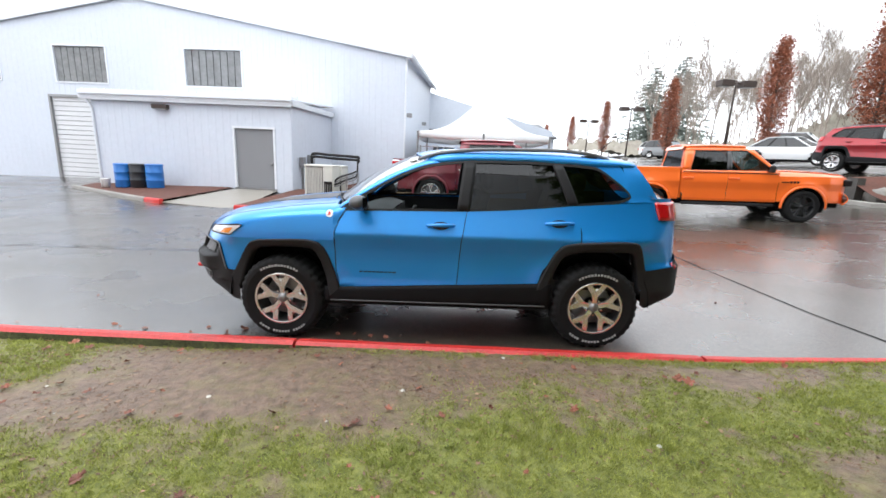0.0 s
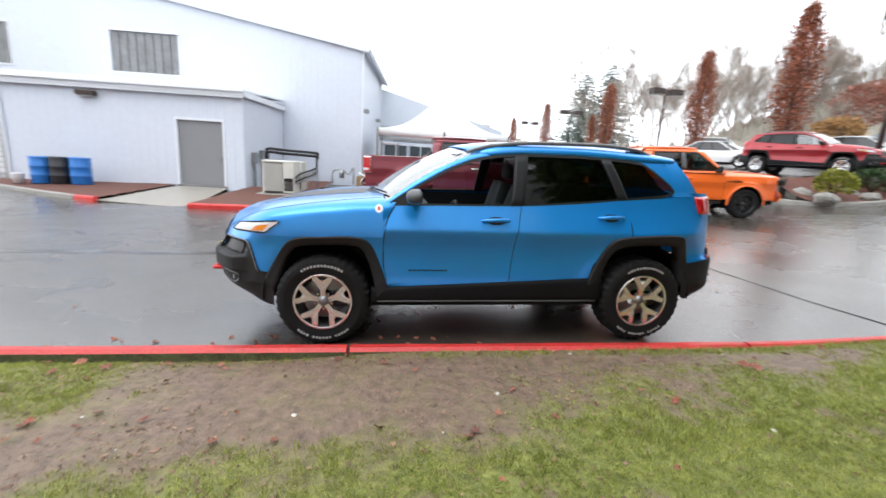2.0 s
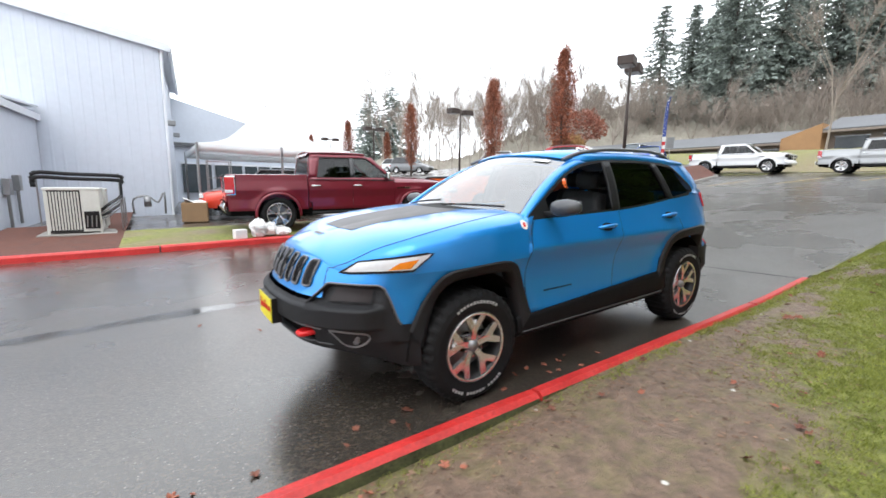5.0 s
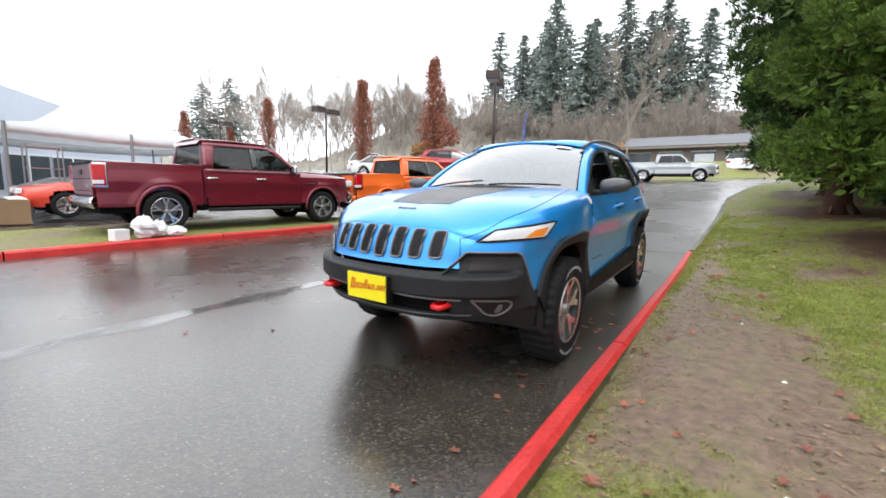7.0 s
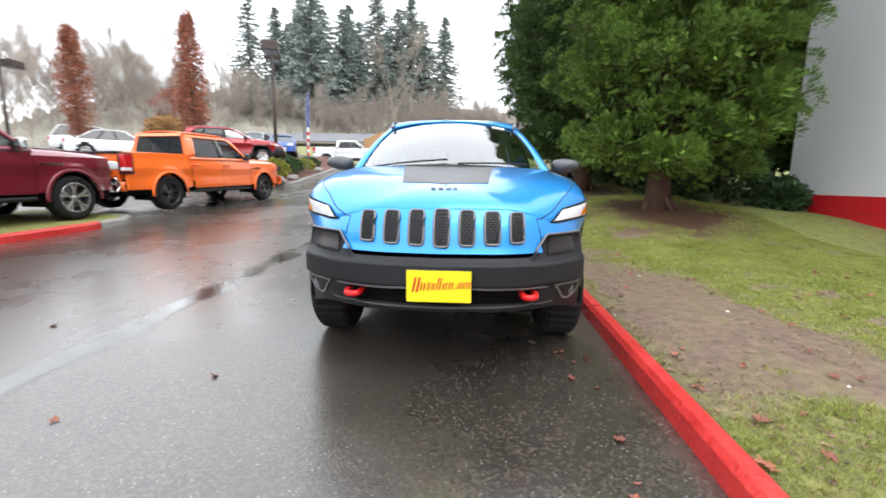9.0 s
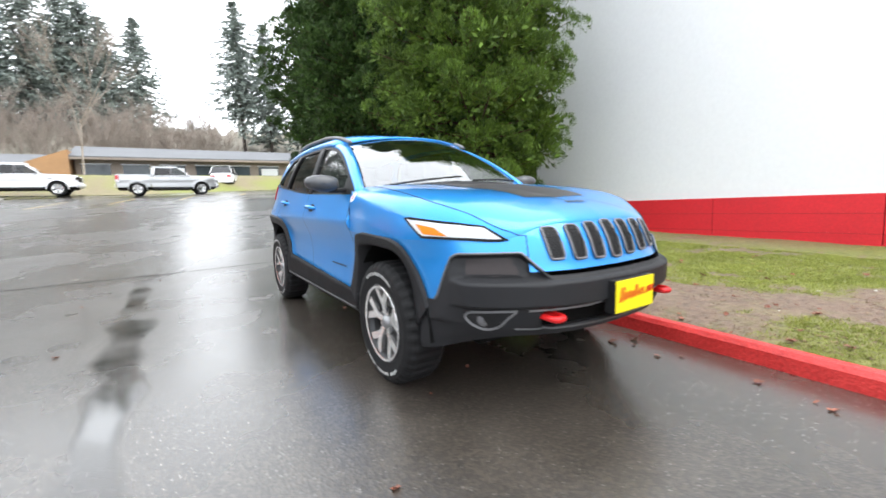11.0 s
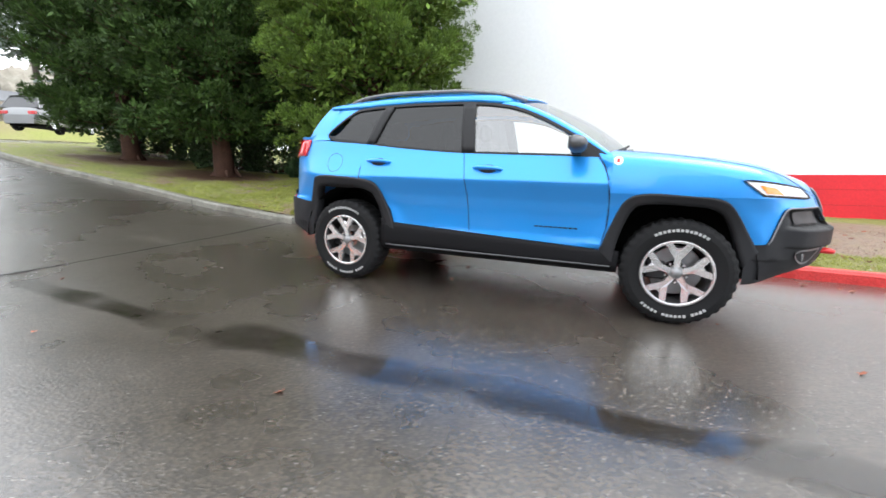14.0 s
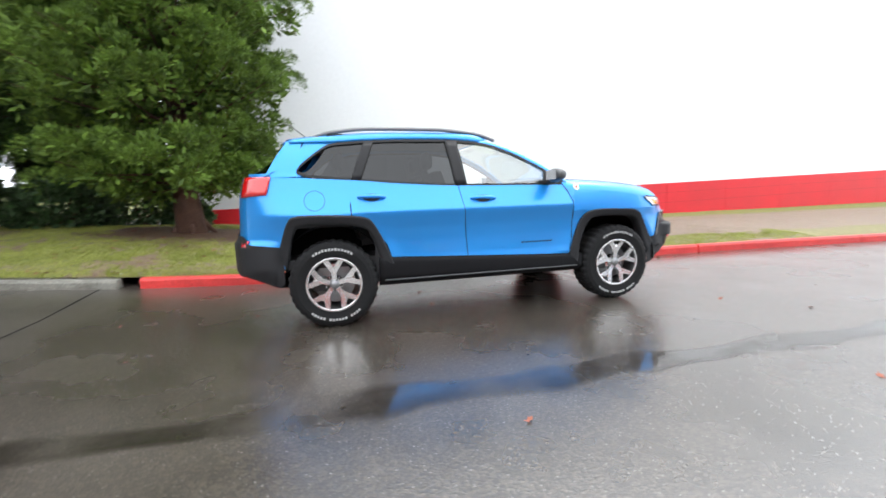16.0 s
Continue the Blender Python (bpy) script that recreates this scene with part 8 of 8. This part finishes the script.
# ---- cooling unit with its pipework ----
AZ = road_z(-5, 10) + 0.17
pad = Geo().box((-5.15, 9.55, AZ - 0.14), (-3.75, 12.0, AZ)).make("unit_pad", CONCRETE, bevel=0.02)
tagged(pad, "low concrete pad in the mulch bed", "pad", kind="structure")
for ux, uy, sc_ in ((-4.98, 9.72, 1.0), (-4.93, 10.78, 0.97)):
    ac = thing("cooling_unit", "beige outdoor cooling unit with louvred sides", "cooling unit", "cooling units", Matrix.Translation((ux, uy, AZ)) @ Matrix.Scale(sc_, 4))
    Geo().box((0.02, 0.02, 0.03), (0.93, 0.83, 1.0)).make("casing", POCKET, ac)
    for k in range(11):
        Geo().box((0.04 + k * 0.052, -0.006, 0.08), (0.07 + k * 0.052, 0.03, 0.95)).make("louvre", AC_PAINT, ac)
    for k in range(9):
        Geo().box((-0.006, 0.05 + k * 0.085, 0.08), (0.03, 0.10 + k * 0.085, 0.95)).make("louvre", AC_PAINT, ac)
    Geo().box((0.62, -0.012, 0.03), (0.95, 0.85, 1.0)).make("service_panel", AC_PAINT, ac, bevel=0.01)
    Geo().box((0.66, -0.03, 0.10), (0.93, -0.005, 0.50)).make("hatch", BLACK, ac)
    for k in range(3):
        Geo().tube([(0.70 + 0.08 * k, -0.04, 0.14), (0.72 + 0.08 * k, -0.05, 0.40)], 0.014, 6).make("valve_pipe", SATIN, ac)
    Geo().box((-0.02, -0.02, 0.98), (0.97, 0.87, 1.04)).make("lid", AC_PAINT, ac, bevel=0.015)
    for x in (0.0, 0.91):
        for y in (0.0, 0.81):
            Geo().box((x, y, -0.0), (x + 0.05, y + 0.05, 1.0)).make("corner_post", AC_PAINT, ac)
pipes = thing("pipe_rack", "black insulated pipes on a steel rack beside the cooling units", "pipes", m=Matrix.Translation((-3.95, 9.9, AZ)))
for k in range(4):
    o = 0.09 * k
    Geo().tube(spline([(-0.15, 0.0 + o * 0.3, 0.30 + o * 0.5), (0.05, 0.1, 0.36 + o), (0.12, 0.6, 0.42 + o), (0.18, 1.3, 0.46 + o), (0.22, 1.9, 0.52 + o), (0.24, 2.05, 0.8), (0.24, 2.1, 1.22)], 4), 0.034 if k % 2 else 0.02, 6).make("pipe", BLACK if k % 2 else SATIN, pipes, smooth=True)
for z in (1.22, 1.34):
    Geo().tube(spline([(0.26, 2.12, z - 0.1), (0.2, 2.12, z), (-0.8, 2.1, z + 0.03), (-1.5, 2.1, z + 0.05), (-1.55, 2.1, z - 0.2)], 4), 0.055, 6).make("pipe", BLACK, pipes, smooth=True)
for y in (0.2, 1.1, 2.0):
    Geo().tube([(0.3, y, 0), (0.3, y, 0.75)], 0.016, 5).make("post", SATIN, pipes)
for x in (-1.5, 0.2):
    Geo().tube([(x, 2.2, 0), (x, 2.2, 1.42)], 0.02, 5).make("post", SATIN, pipes)
for k in range(2):
    y = 12.55 + 0.75 * k
    x = A1.x + DY.x * (y - A1.y)
    mb = thing("electric_box", "grey electric box with conduit on the annex wall", "electric box", m=Matrix.Translation((x + 0.02, y, 0.95 + 0.1 * (k % 2))))
    Geo().box((0.005, -0.16, 0), (0.15, 0.16, 0.42)).make("box", SATIN, mb, bevel=0.01)
    Geo().tube([(0.07, 0.05, 0.02), (0.07, 0.05, -0.9)], 0.025, 6).make("conduit", SATIN, mb)
    Geo().tube([(0.07, -0.07, 0.02), (0.07, -0.07, -0.9)], 0.025, 6).make("conduit", SATIN, mb)
gas = thing("gas_meter", "grey gas pipes standing by the shop corner", "pipes", m=Matrix.Translation((-2.95, 15.0, road_z(-3, 14) + 0.15)))
Geo().tube(spline([(-0.6, 0, 0), (-0.6, 0, 0.5), (-0.2, 0, 0.62), (0.1, 0, 0.4), (0.3, 0, 0.75), (0.3, 0, 0)], 3), 0.035, 6).make("pipe", SATIN, gas, smooth=True)
Geo().tube([(-0.2, -0.05, 0.25), (-0.2, -0.05, 0.6)], 0.11, 10).make("meter", SATIN, gas, smooth=True)

# ---- drums and bins at the annex ----
for k, (x, mt, lab, nm) in enumerate(((-11.2, BLUE_DRUM, "blue plastic drum against the annex wall", "drum"), (-11.82, BLACK_BIN, "black plastic bin against the annex wall", "bin"), (-12.4, BLUE_DRUM, "blue plastic drum against the annex wall", "drum"))):
    z = road_z(x, 11.2) + 0.15
    d = thing(nm, lab, nm, m=Matrix.Translation((x, 11.15, z)))
    Geo().lathe([(0.001, 0), (0.27, 0.0), (0.285, 0.03), (0.285, 0.26), (0.298, 0.28), (0.285, 0.30), (0.285, 0.55), (0.298, 0.57), (0.285, 0.59), (0.28, 0.82), (0.27, 0.85), (0.001, 0.85)], 28, axis="z").make("body", mt, d, smooth=True)
    Geo().lathe([(0.295, 0.82), (0.30, 0.85), (0.285, 0.875), (0.001, 0.878)], 28, axis="z").make("lid", mt, d, smooth=True)
pail = thing("pail", "small white pail beside the bins", "pail", m=Matrix.Translation((-13.0, 11.0, road_z(-13, 11) + 0.15)))
Geo().lathe([(0.001, 0), (0.13, 0), (0.16, 0.3), (0.165, 0.32), (0.001, 0.31)], 18, axis="z").make("body", PAPER, pail, smooth=True)

# ---- rubbish on the far kerb ----
for k, (x, y, sx, sz) in enumerate(((-1.1, 7.0, 0.19, 0.21), (-0.85, 7.1, 0.17, 0.16), (-0.6, 6.98, 0.17, 0.10))):
    g = Geo()
    rr = random.Random(k)
    n = 14
    v, f = [], []
    for i in range(n):
        for j in range(n):
            th, ph = math.pi * i / (n - 1), 2 * math.pi * j / n
            r = 1 + 0.28 * noise.noise((math.cos(ph) * 2 + k * 5, math.sin(ph) * 2, th * 2)) + 0.12 * rr.uniform(-1, 1)
            v.append((sx * r * math.sin(th) * math.cos(ph), sx * r * math.sin(th) * math.sin(ph), max(0, sz * 0.8 + sz * r * math.cos(th))))
    for i in range(n - 1):
        for j in range(n):
            f.append((i * n + j, i * n + (j + 1) % n, (i + 1) * n + (j + 1) % n, (i + 1) * n + j))
    g.add(v, f)
    bag = g.make("plastic_bag", PAPER, smooth=False)
    bag.location = (x, y, road_z(x, y) + 0.14)
    tagged(bag, "crumpled white plastic bag on the grass by the kerb", "bag", "rubbish on the kerb")
bx = thing("paper_box", "white cardboard box on the grass by the kerb", "box", m=pose(-1.5, 6.98, road_z(-1.5, 7) + 0.125, 0, 0, 12))
Geo().box((-0.12, -0.10, 0), (0.12, 0.10, 0.2)).make("carton", PAPER, bx, bevel=0.01)
bx = thing("cardboard_box", "brown cardboard box beside the shop corner", "box", m=pose(-1.9, 12.6, road_z(-1.9, 12.6) + 0.02, 0, 0, -10))
Geo().box((-0.35, -0.3, 0), (0.35, 0.3, 0.6)).make("carton", BOX, bx, bevel=0.01)
Geo().grid(lambda u, w: (-0.3 + 0.6 * u, -0.26 + 0.52 * w, 0.6 + 0.13 * math.sin(3 * u + 2) * math.sin(2.5 * w + 1) + 0.04), lin(0, 1, 7), lin(0, 1, 6)).make("paper", PAPER, bx, thick=0.01)

# ---- lamp posts and flag ----
def lamp_post(x, y, z0, top, turn, heads=2):
    t = thing("lamp_post", "dark bronze lamp post with box lamp heads", "lamp post", "lamp posts", pose(x, y, z0, 0, 0, turn))
    h = top - z0
    Geo().tube([(0, 0, -0.2), (0, 0, h)], [0.095, 0.065], 8).make("pole", BRONZE, t, smooth=True)
    Geo().box((-0.22, -0.22, -0.1), (0.22, 0.22, 0.25)).make("footing", CONCRETE, t, bevel=0.03)
    for k in range(heads):
        a = 2 * math.pi * k / heads
        m = Matrix.Rotation(a, 4, "Z")
        arm = Geo().box((0.0, -0.04, h - 0.24), (0.36, 0.04, h - 0.16), m).make("arm", BRONZE, t)
        hd = Geo().box((0.34, -0.36, h - 0.42), (1.2, 0.36, h - 0.02), m).make("lamp_head", BRONZE, t, bevel=0.02)
        Geo().box((0.42, -0.28, h - 0.432), (1.12, 0.28, h - 0.42), m).make("lens", SATIN, hd)


lamp_post(16.4, 9.25, road_z(16.4, 9) + 0.5, 7.42, 20)
lamp_post(18.7, 25.8, road_z(18.7, 26) + 0.72, 7.65, 5)
lamp_post(18.0, 41, road_z(18, 41) + 0.72, 7.7, 0)
lamp_post(18.0, 55, road_z(18, 42) + 0.72, 7.7, 0)
lamp_post(33, 88, 3.6, 8.0, 0)
lamp_post(27, 92, 3.3, 7.6, 0)

flag = thing("feather_flag", "tall feather flag with blue, red and white stripes", "flag", m=pose(18.2, 8.35, road_z(18.2, 8.3) + 0.2, 0, 0, -62))
FH = 4.35
bow = spline([(0, 0, -0.1), (0, 0, FH * 0.55), (0.03, 0, FH * 0.85), (0.13, 0, FH * 0.98), (0.25, 0, FH)], 8)
Geo().tube(bow, 0.014, 6).make("pole", SATIN, flag)


def flag_pt(u, z):
    edge = float(np.interp(z, [0.9, FH * 0.55, FH * 0.85, FH * 0.98, FH], [0, 0, 0.03, 0.13, 0.25]))
    wide = float(np.interp(z, [0.9, 1.4, 3.0, FH * 0.9, FH], [0.12, 0.15, 0.17, 0.18, 0.25]))
    return (lerp(edge, max(edge, wide), u), 0.05 * math.sin(z * 4 + u * 3) * u, z)


cuts = [0.9, 1.08, 1.26, 1.44, 1.62, 1.80, 1.98, 2.16, 2.4, FH - 0.005]
for k, (a, b) in enumerate(zip(cuts, cuts[1:])):
    mt = BLUEFLAG if k == 8 else (REDFLAG if k % 2 == 0 else PAPER)
    Geo().grid(flag_pt, lin(0, 1, 6), lin(a, b, 10 if k == 8 else 3)).make("stripe", mt, flag, smooth=True)
for k in range(14):
    z, u = 2.55 + 0.13 * k, 0.3 + 0.35 * (k % 2)
    c = Vector(flag_pt(u, min(z, FH - 0.2)))
    g = Geo()
    pts = [c + Vector((0.032 * (1 if i % 2 == 0 else 0.42) * math.sin(i * math.pi / 5), -0.008, 0.045 * (1 if i % 2 == 0 else 0.42) * math.cos(i * math.pi / 5))) for i in range(10)]
    g.add(pts + [c + Vector((0, -0.008, 0))], [(i, (i + 1) % 10, 10) for i in range(10)])
    g.make("star", PAPER, flag)
sign = thing("road_sign", "small grey sign on a thin post in the planter", "sign", m=pose(21.5, 9.6, road_z(21.5, 9) + 0.4, 0, 0, -60))
Geo().tube([(0, 0, -0.1), (0, 0, 2.2)], 0.025, 6).make("post", SATIN, sign)
Geo().box((-0.2, -0.02, 1.6), (0.2, 0.0, 2.2)).make("panel", SATIN, sign)
for k, (x, y, s) in enumerate(((13.05, 7.75, 0.33), (13.3, 8.9, 0.4), (14.6, 7.7, 0.25), (14.9, 8.6, 0.3), (19.8, 8.3, 0.25))):
    g = Geo()
    v, f = [], []
    n = 9
    for i in range(n):
        for j in range(12):
            th, ph = math.pi * i / (n - 1), 2 * math.pi * j / 12
            d = Vector((math.sin(th) * math.cos(ph), math.sin(th) * math.sin(ph), math.cos(th) * 0.7))
            v.append(d * s * (1 + 0.3 * noise.noise(d * 1.7 + Vector((k, 0, 0)))))
    for i in range(n - 1):
        for j in range(12):
            f.append((i * 12 + j, i * 12 + (j + 1) % 12, (i + 1) * 12 + (j + 1) % 12, (i + 1) * 12 + j))
    g.add(v, f)
    o = g.make("boulder", STONE, smooth=False)
    o.location = (x, y, road_z(x, y) + 0.22)
    tagged(o, "grey landscaping boulder in the planter bed", "boulder", "planter stones")

# ---- grass blades and fallen leaves near the camera ----
grnd = random.Random(99)
bv, bf = [], []
while len(bf) < 330000:
    x = grnd.uniform(-7.0, 9.0)
    if x > 4 and grnd.random() < (x - 4) / 5:
        continue
    f = 0.02 + 4.1 * grnd.random() ** 1.1
    b = bare(x, KERB_NEAR(x) - 0.085 - f)
    if grnd.random() < b * 1.06:
        continue
    lush = 0.75 + 0.9 * max(0.0, noise.noise((x * 2.3, f * 2.3, 7.0))) + (0.3 if f < 0.15 and x > 0 else 0.0)
    ca, cl = grnd.uniform(0, 6.28), grnd.uniform(0.0, 0.02)
    for _ in range(8):
        u, w = grnd.gauss(0, 0.016), grnd.gauss(0, 0.016)
        p = lawn_pt(x + u, max(0.0, f + w))
        h = grnd.uniform(0.010, 0.030) * lush
        a = grnd.uniform(0, 6.28)
        dx, dy = math.cos(a) * 0.0030, math.sin(a) * 0.0030
        lx, ly = grnd.gauss(0, 0.014) + cl * math.cos(ca), grnd.gauss(0, 0.014) + cl * math.sin(ca)
        k = len(bv)
        bv += [(p[0] - dx, p[1] - dy, p[2] - 0.004), (p[0] + dx, p[1] + dy, p[2] - 0.004), (p[0] + lx, p[1] + ly, p[2] + h)]
        bf.append((k, k + 1, k + 2))
blades = shape("grass_blades", bv, bf, GRASS, smooth=False)
tagged(blades, "short wet green grass blades on the lawn", "grass", kind="stuff")


def leaf_mesh(seed):
    r = random.Random(seed)
    lobes = 5
    pts = []
    for i in range(lobes * 4):
        t = 2 * math.pi * i / (lobes * 4)
        rad = (0.62 + 0.38 * abs(math.cos(t * lobes / 2))) * (1 if i % 2 else 0.8) * r.uniform(0.7, 1.15)
        pts.append(Vector((rad * math.cos(t), rad * math.sin(t), 0.3 * r.uniform(0, 1) + 0.15 * rad * rad)))
    me = bpy.data.meshes.new("fallen_leaf")
    n = len(pts)
    me.from_pydata([tuple(p) for p in pts] + [(0, 0, 0.03)], [], [(i, (i + 1) % n, n) for i in range(n)])
    me.materials.append(LEAF)
    return me


LEAVES = [leaf_mesh(s) for s in range(5)]
for k in range(260):
    if k < 195:
        x, f = grnd.uniform(-5.5, 5.0), 0.05 + 3.6 * grnd.random() ** 1.6
        y = KERB_NEAR(x) - 0.085 - f
        z = lawn_pt(x, f)[2] + 0.012
    elif k < 220:
        x = grnd.uniform(-4.2, 0)
        y = KERB_NEAR(x) + grnd.uniform(0.05, 0.35) + 0.05
        z = road_z(x, y) + 0.004
    else:
        x, y = grnd.uniform(-7, 7), grnd.uniform(-0.6, 6)
        z = road_z(x, y) + 0.004
    o = new("fallen_leaf", LEAVES[k % 5])
    s = grnd.uniform(0.016, 0.036) * (1.35 if k % 5 == 0 else 1.0) if k < 220 else grnd.uniform(0.012, 0.03)
    o.matrix_world = Matrix.Translation((x, y, z)) @ Euler((grnd.gauss(0, 0.25), grnd.gauss(0, 0.25), grnd.uniform(0, 6.28))).to_matrix().to_4x4() @ Matrix.Scale(s, 4)
    tagged(o, "wet brown fallen leaf lying on the ground", "leaf", "fallen leaves")

# small pale pebbles and petals scattered over the mud
pm = bpy.data.meshes.new("pebble")
pm.from_pydata([(1, 0, 0), (0.3, 0.9, 0), (-0.8, 0.5, 0), (-0.7, -0.6, 0), (0.4, -0.8, 0), (0.1, 0, 0.6)], [], [(0, 1, 5), (1, 2, 5), (2, 3, 5), (3, 4, 5), (4, 0, 5), (4, 3, 2, 1, 0)])
pm.materials.append(mat("pale pebble", (0.55, 0.53, 0.48), 0.6, var=0.2, random_obj=0.3))
for k in range(46):
    x, f = grnd.uniform(-5.5, 4.0), 0.05 + 3.2 * grnd.random() ** 1.3
    o = new("pebble", pm)
    o.matrix_world = Matrix.Translation((x, KERB_NEAR(x) - 0.085 - f, lawn_pt(x, f)[2] + 0.001)) @ Matrix.Rotation(grnd.uniform(0, 6.28), 4, "Z") @ Matrix.Scale(grnd.uniform(0.008, 0.02), 4)
    tagged(o, "small pale pebble lying on the muddy lawn", "pebble", "pebbles on the lawn")

# crumbs of leaves, twigs and grit on the mud
CRUMB = mat("leaf crumbs and grit", (0.14, 0.07, 0.042), 0.8, var=0.4, scale=3, fine=40, tint=(0.24, 0.15, 0.10), island=0.6)
cv, cf = [], []
while len(cf) < 17000:
    x, f = grnd.uniform(-6.5, 5.0), 0.01 + 3.4 * grnd.random() ** 1.4
    y = KERB_NEAR(x) - 0.085 - f
    if noise.noise((x * 1.3, y * 1.3, 11.0)) + grnd.uniform(-0.5, 0.5) < 0.0:
        continue
    z = lawn_pt(x, f)[2] + 0.003
    a, s1 = grnd.uniform(0, 6.28), grnd.uniform(0.004, 0.012) * (1.9 if grnd.random() < 0.12 else 1.0)
    s2 = s1 * grnd.uniform(0.25, 0.8)
    c, s_ = math.cos(a), math.sin(a)
    k = len(cv)
    cv += [(x + c * s1, y + s_ * s1, z + 0.002), (x - s_ * s2, y + c * s2, z + 0.005), (x - c * s1, y - s_ * s1, z), (x + s_ * s2, y - c * s2, z + 0.003)]
    cf.append((k, k + 1, k + 2, k + 3))
tagged(shape("leaf_crumbs", cv, cf, CRUMB, smooth=False), "crumbs of brown leaves and grit on the mud", "litter", kind="stuff")
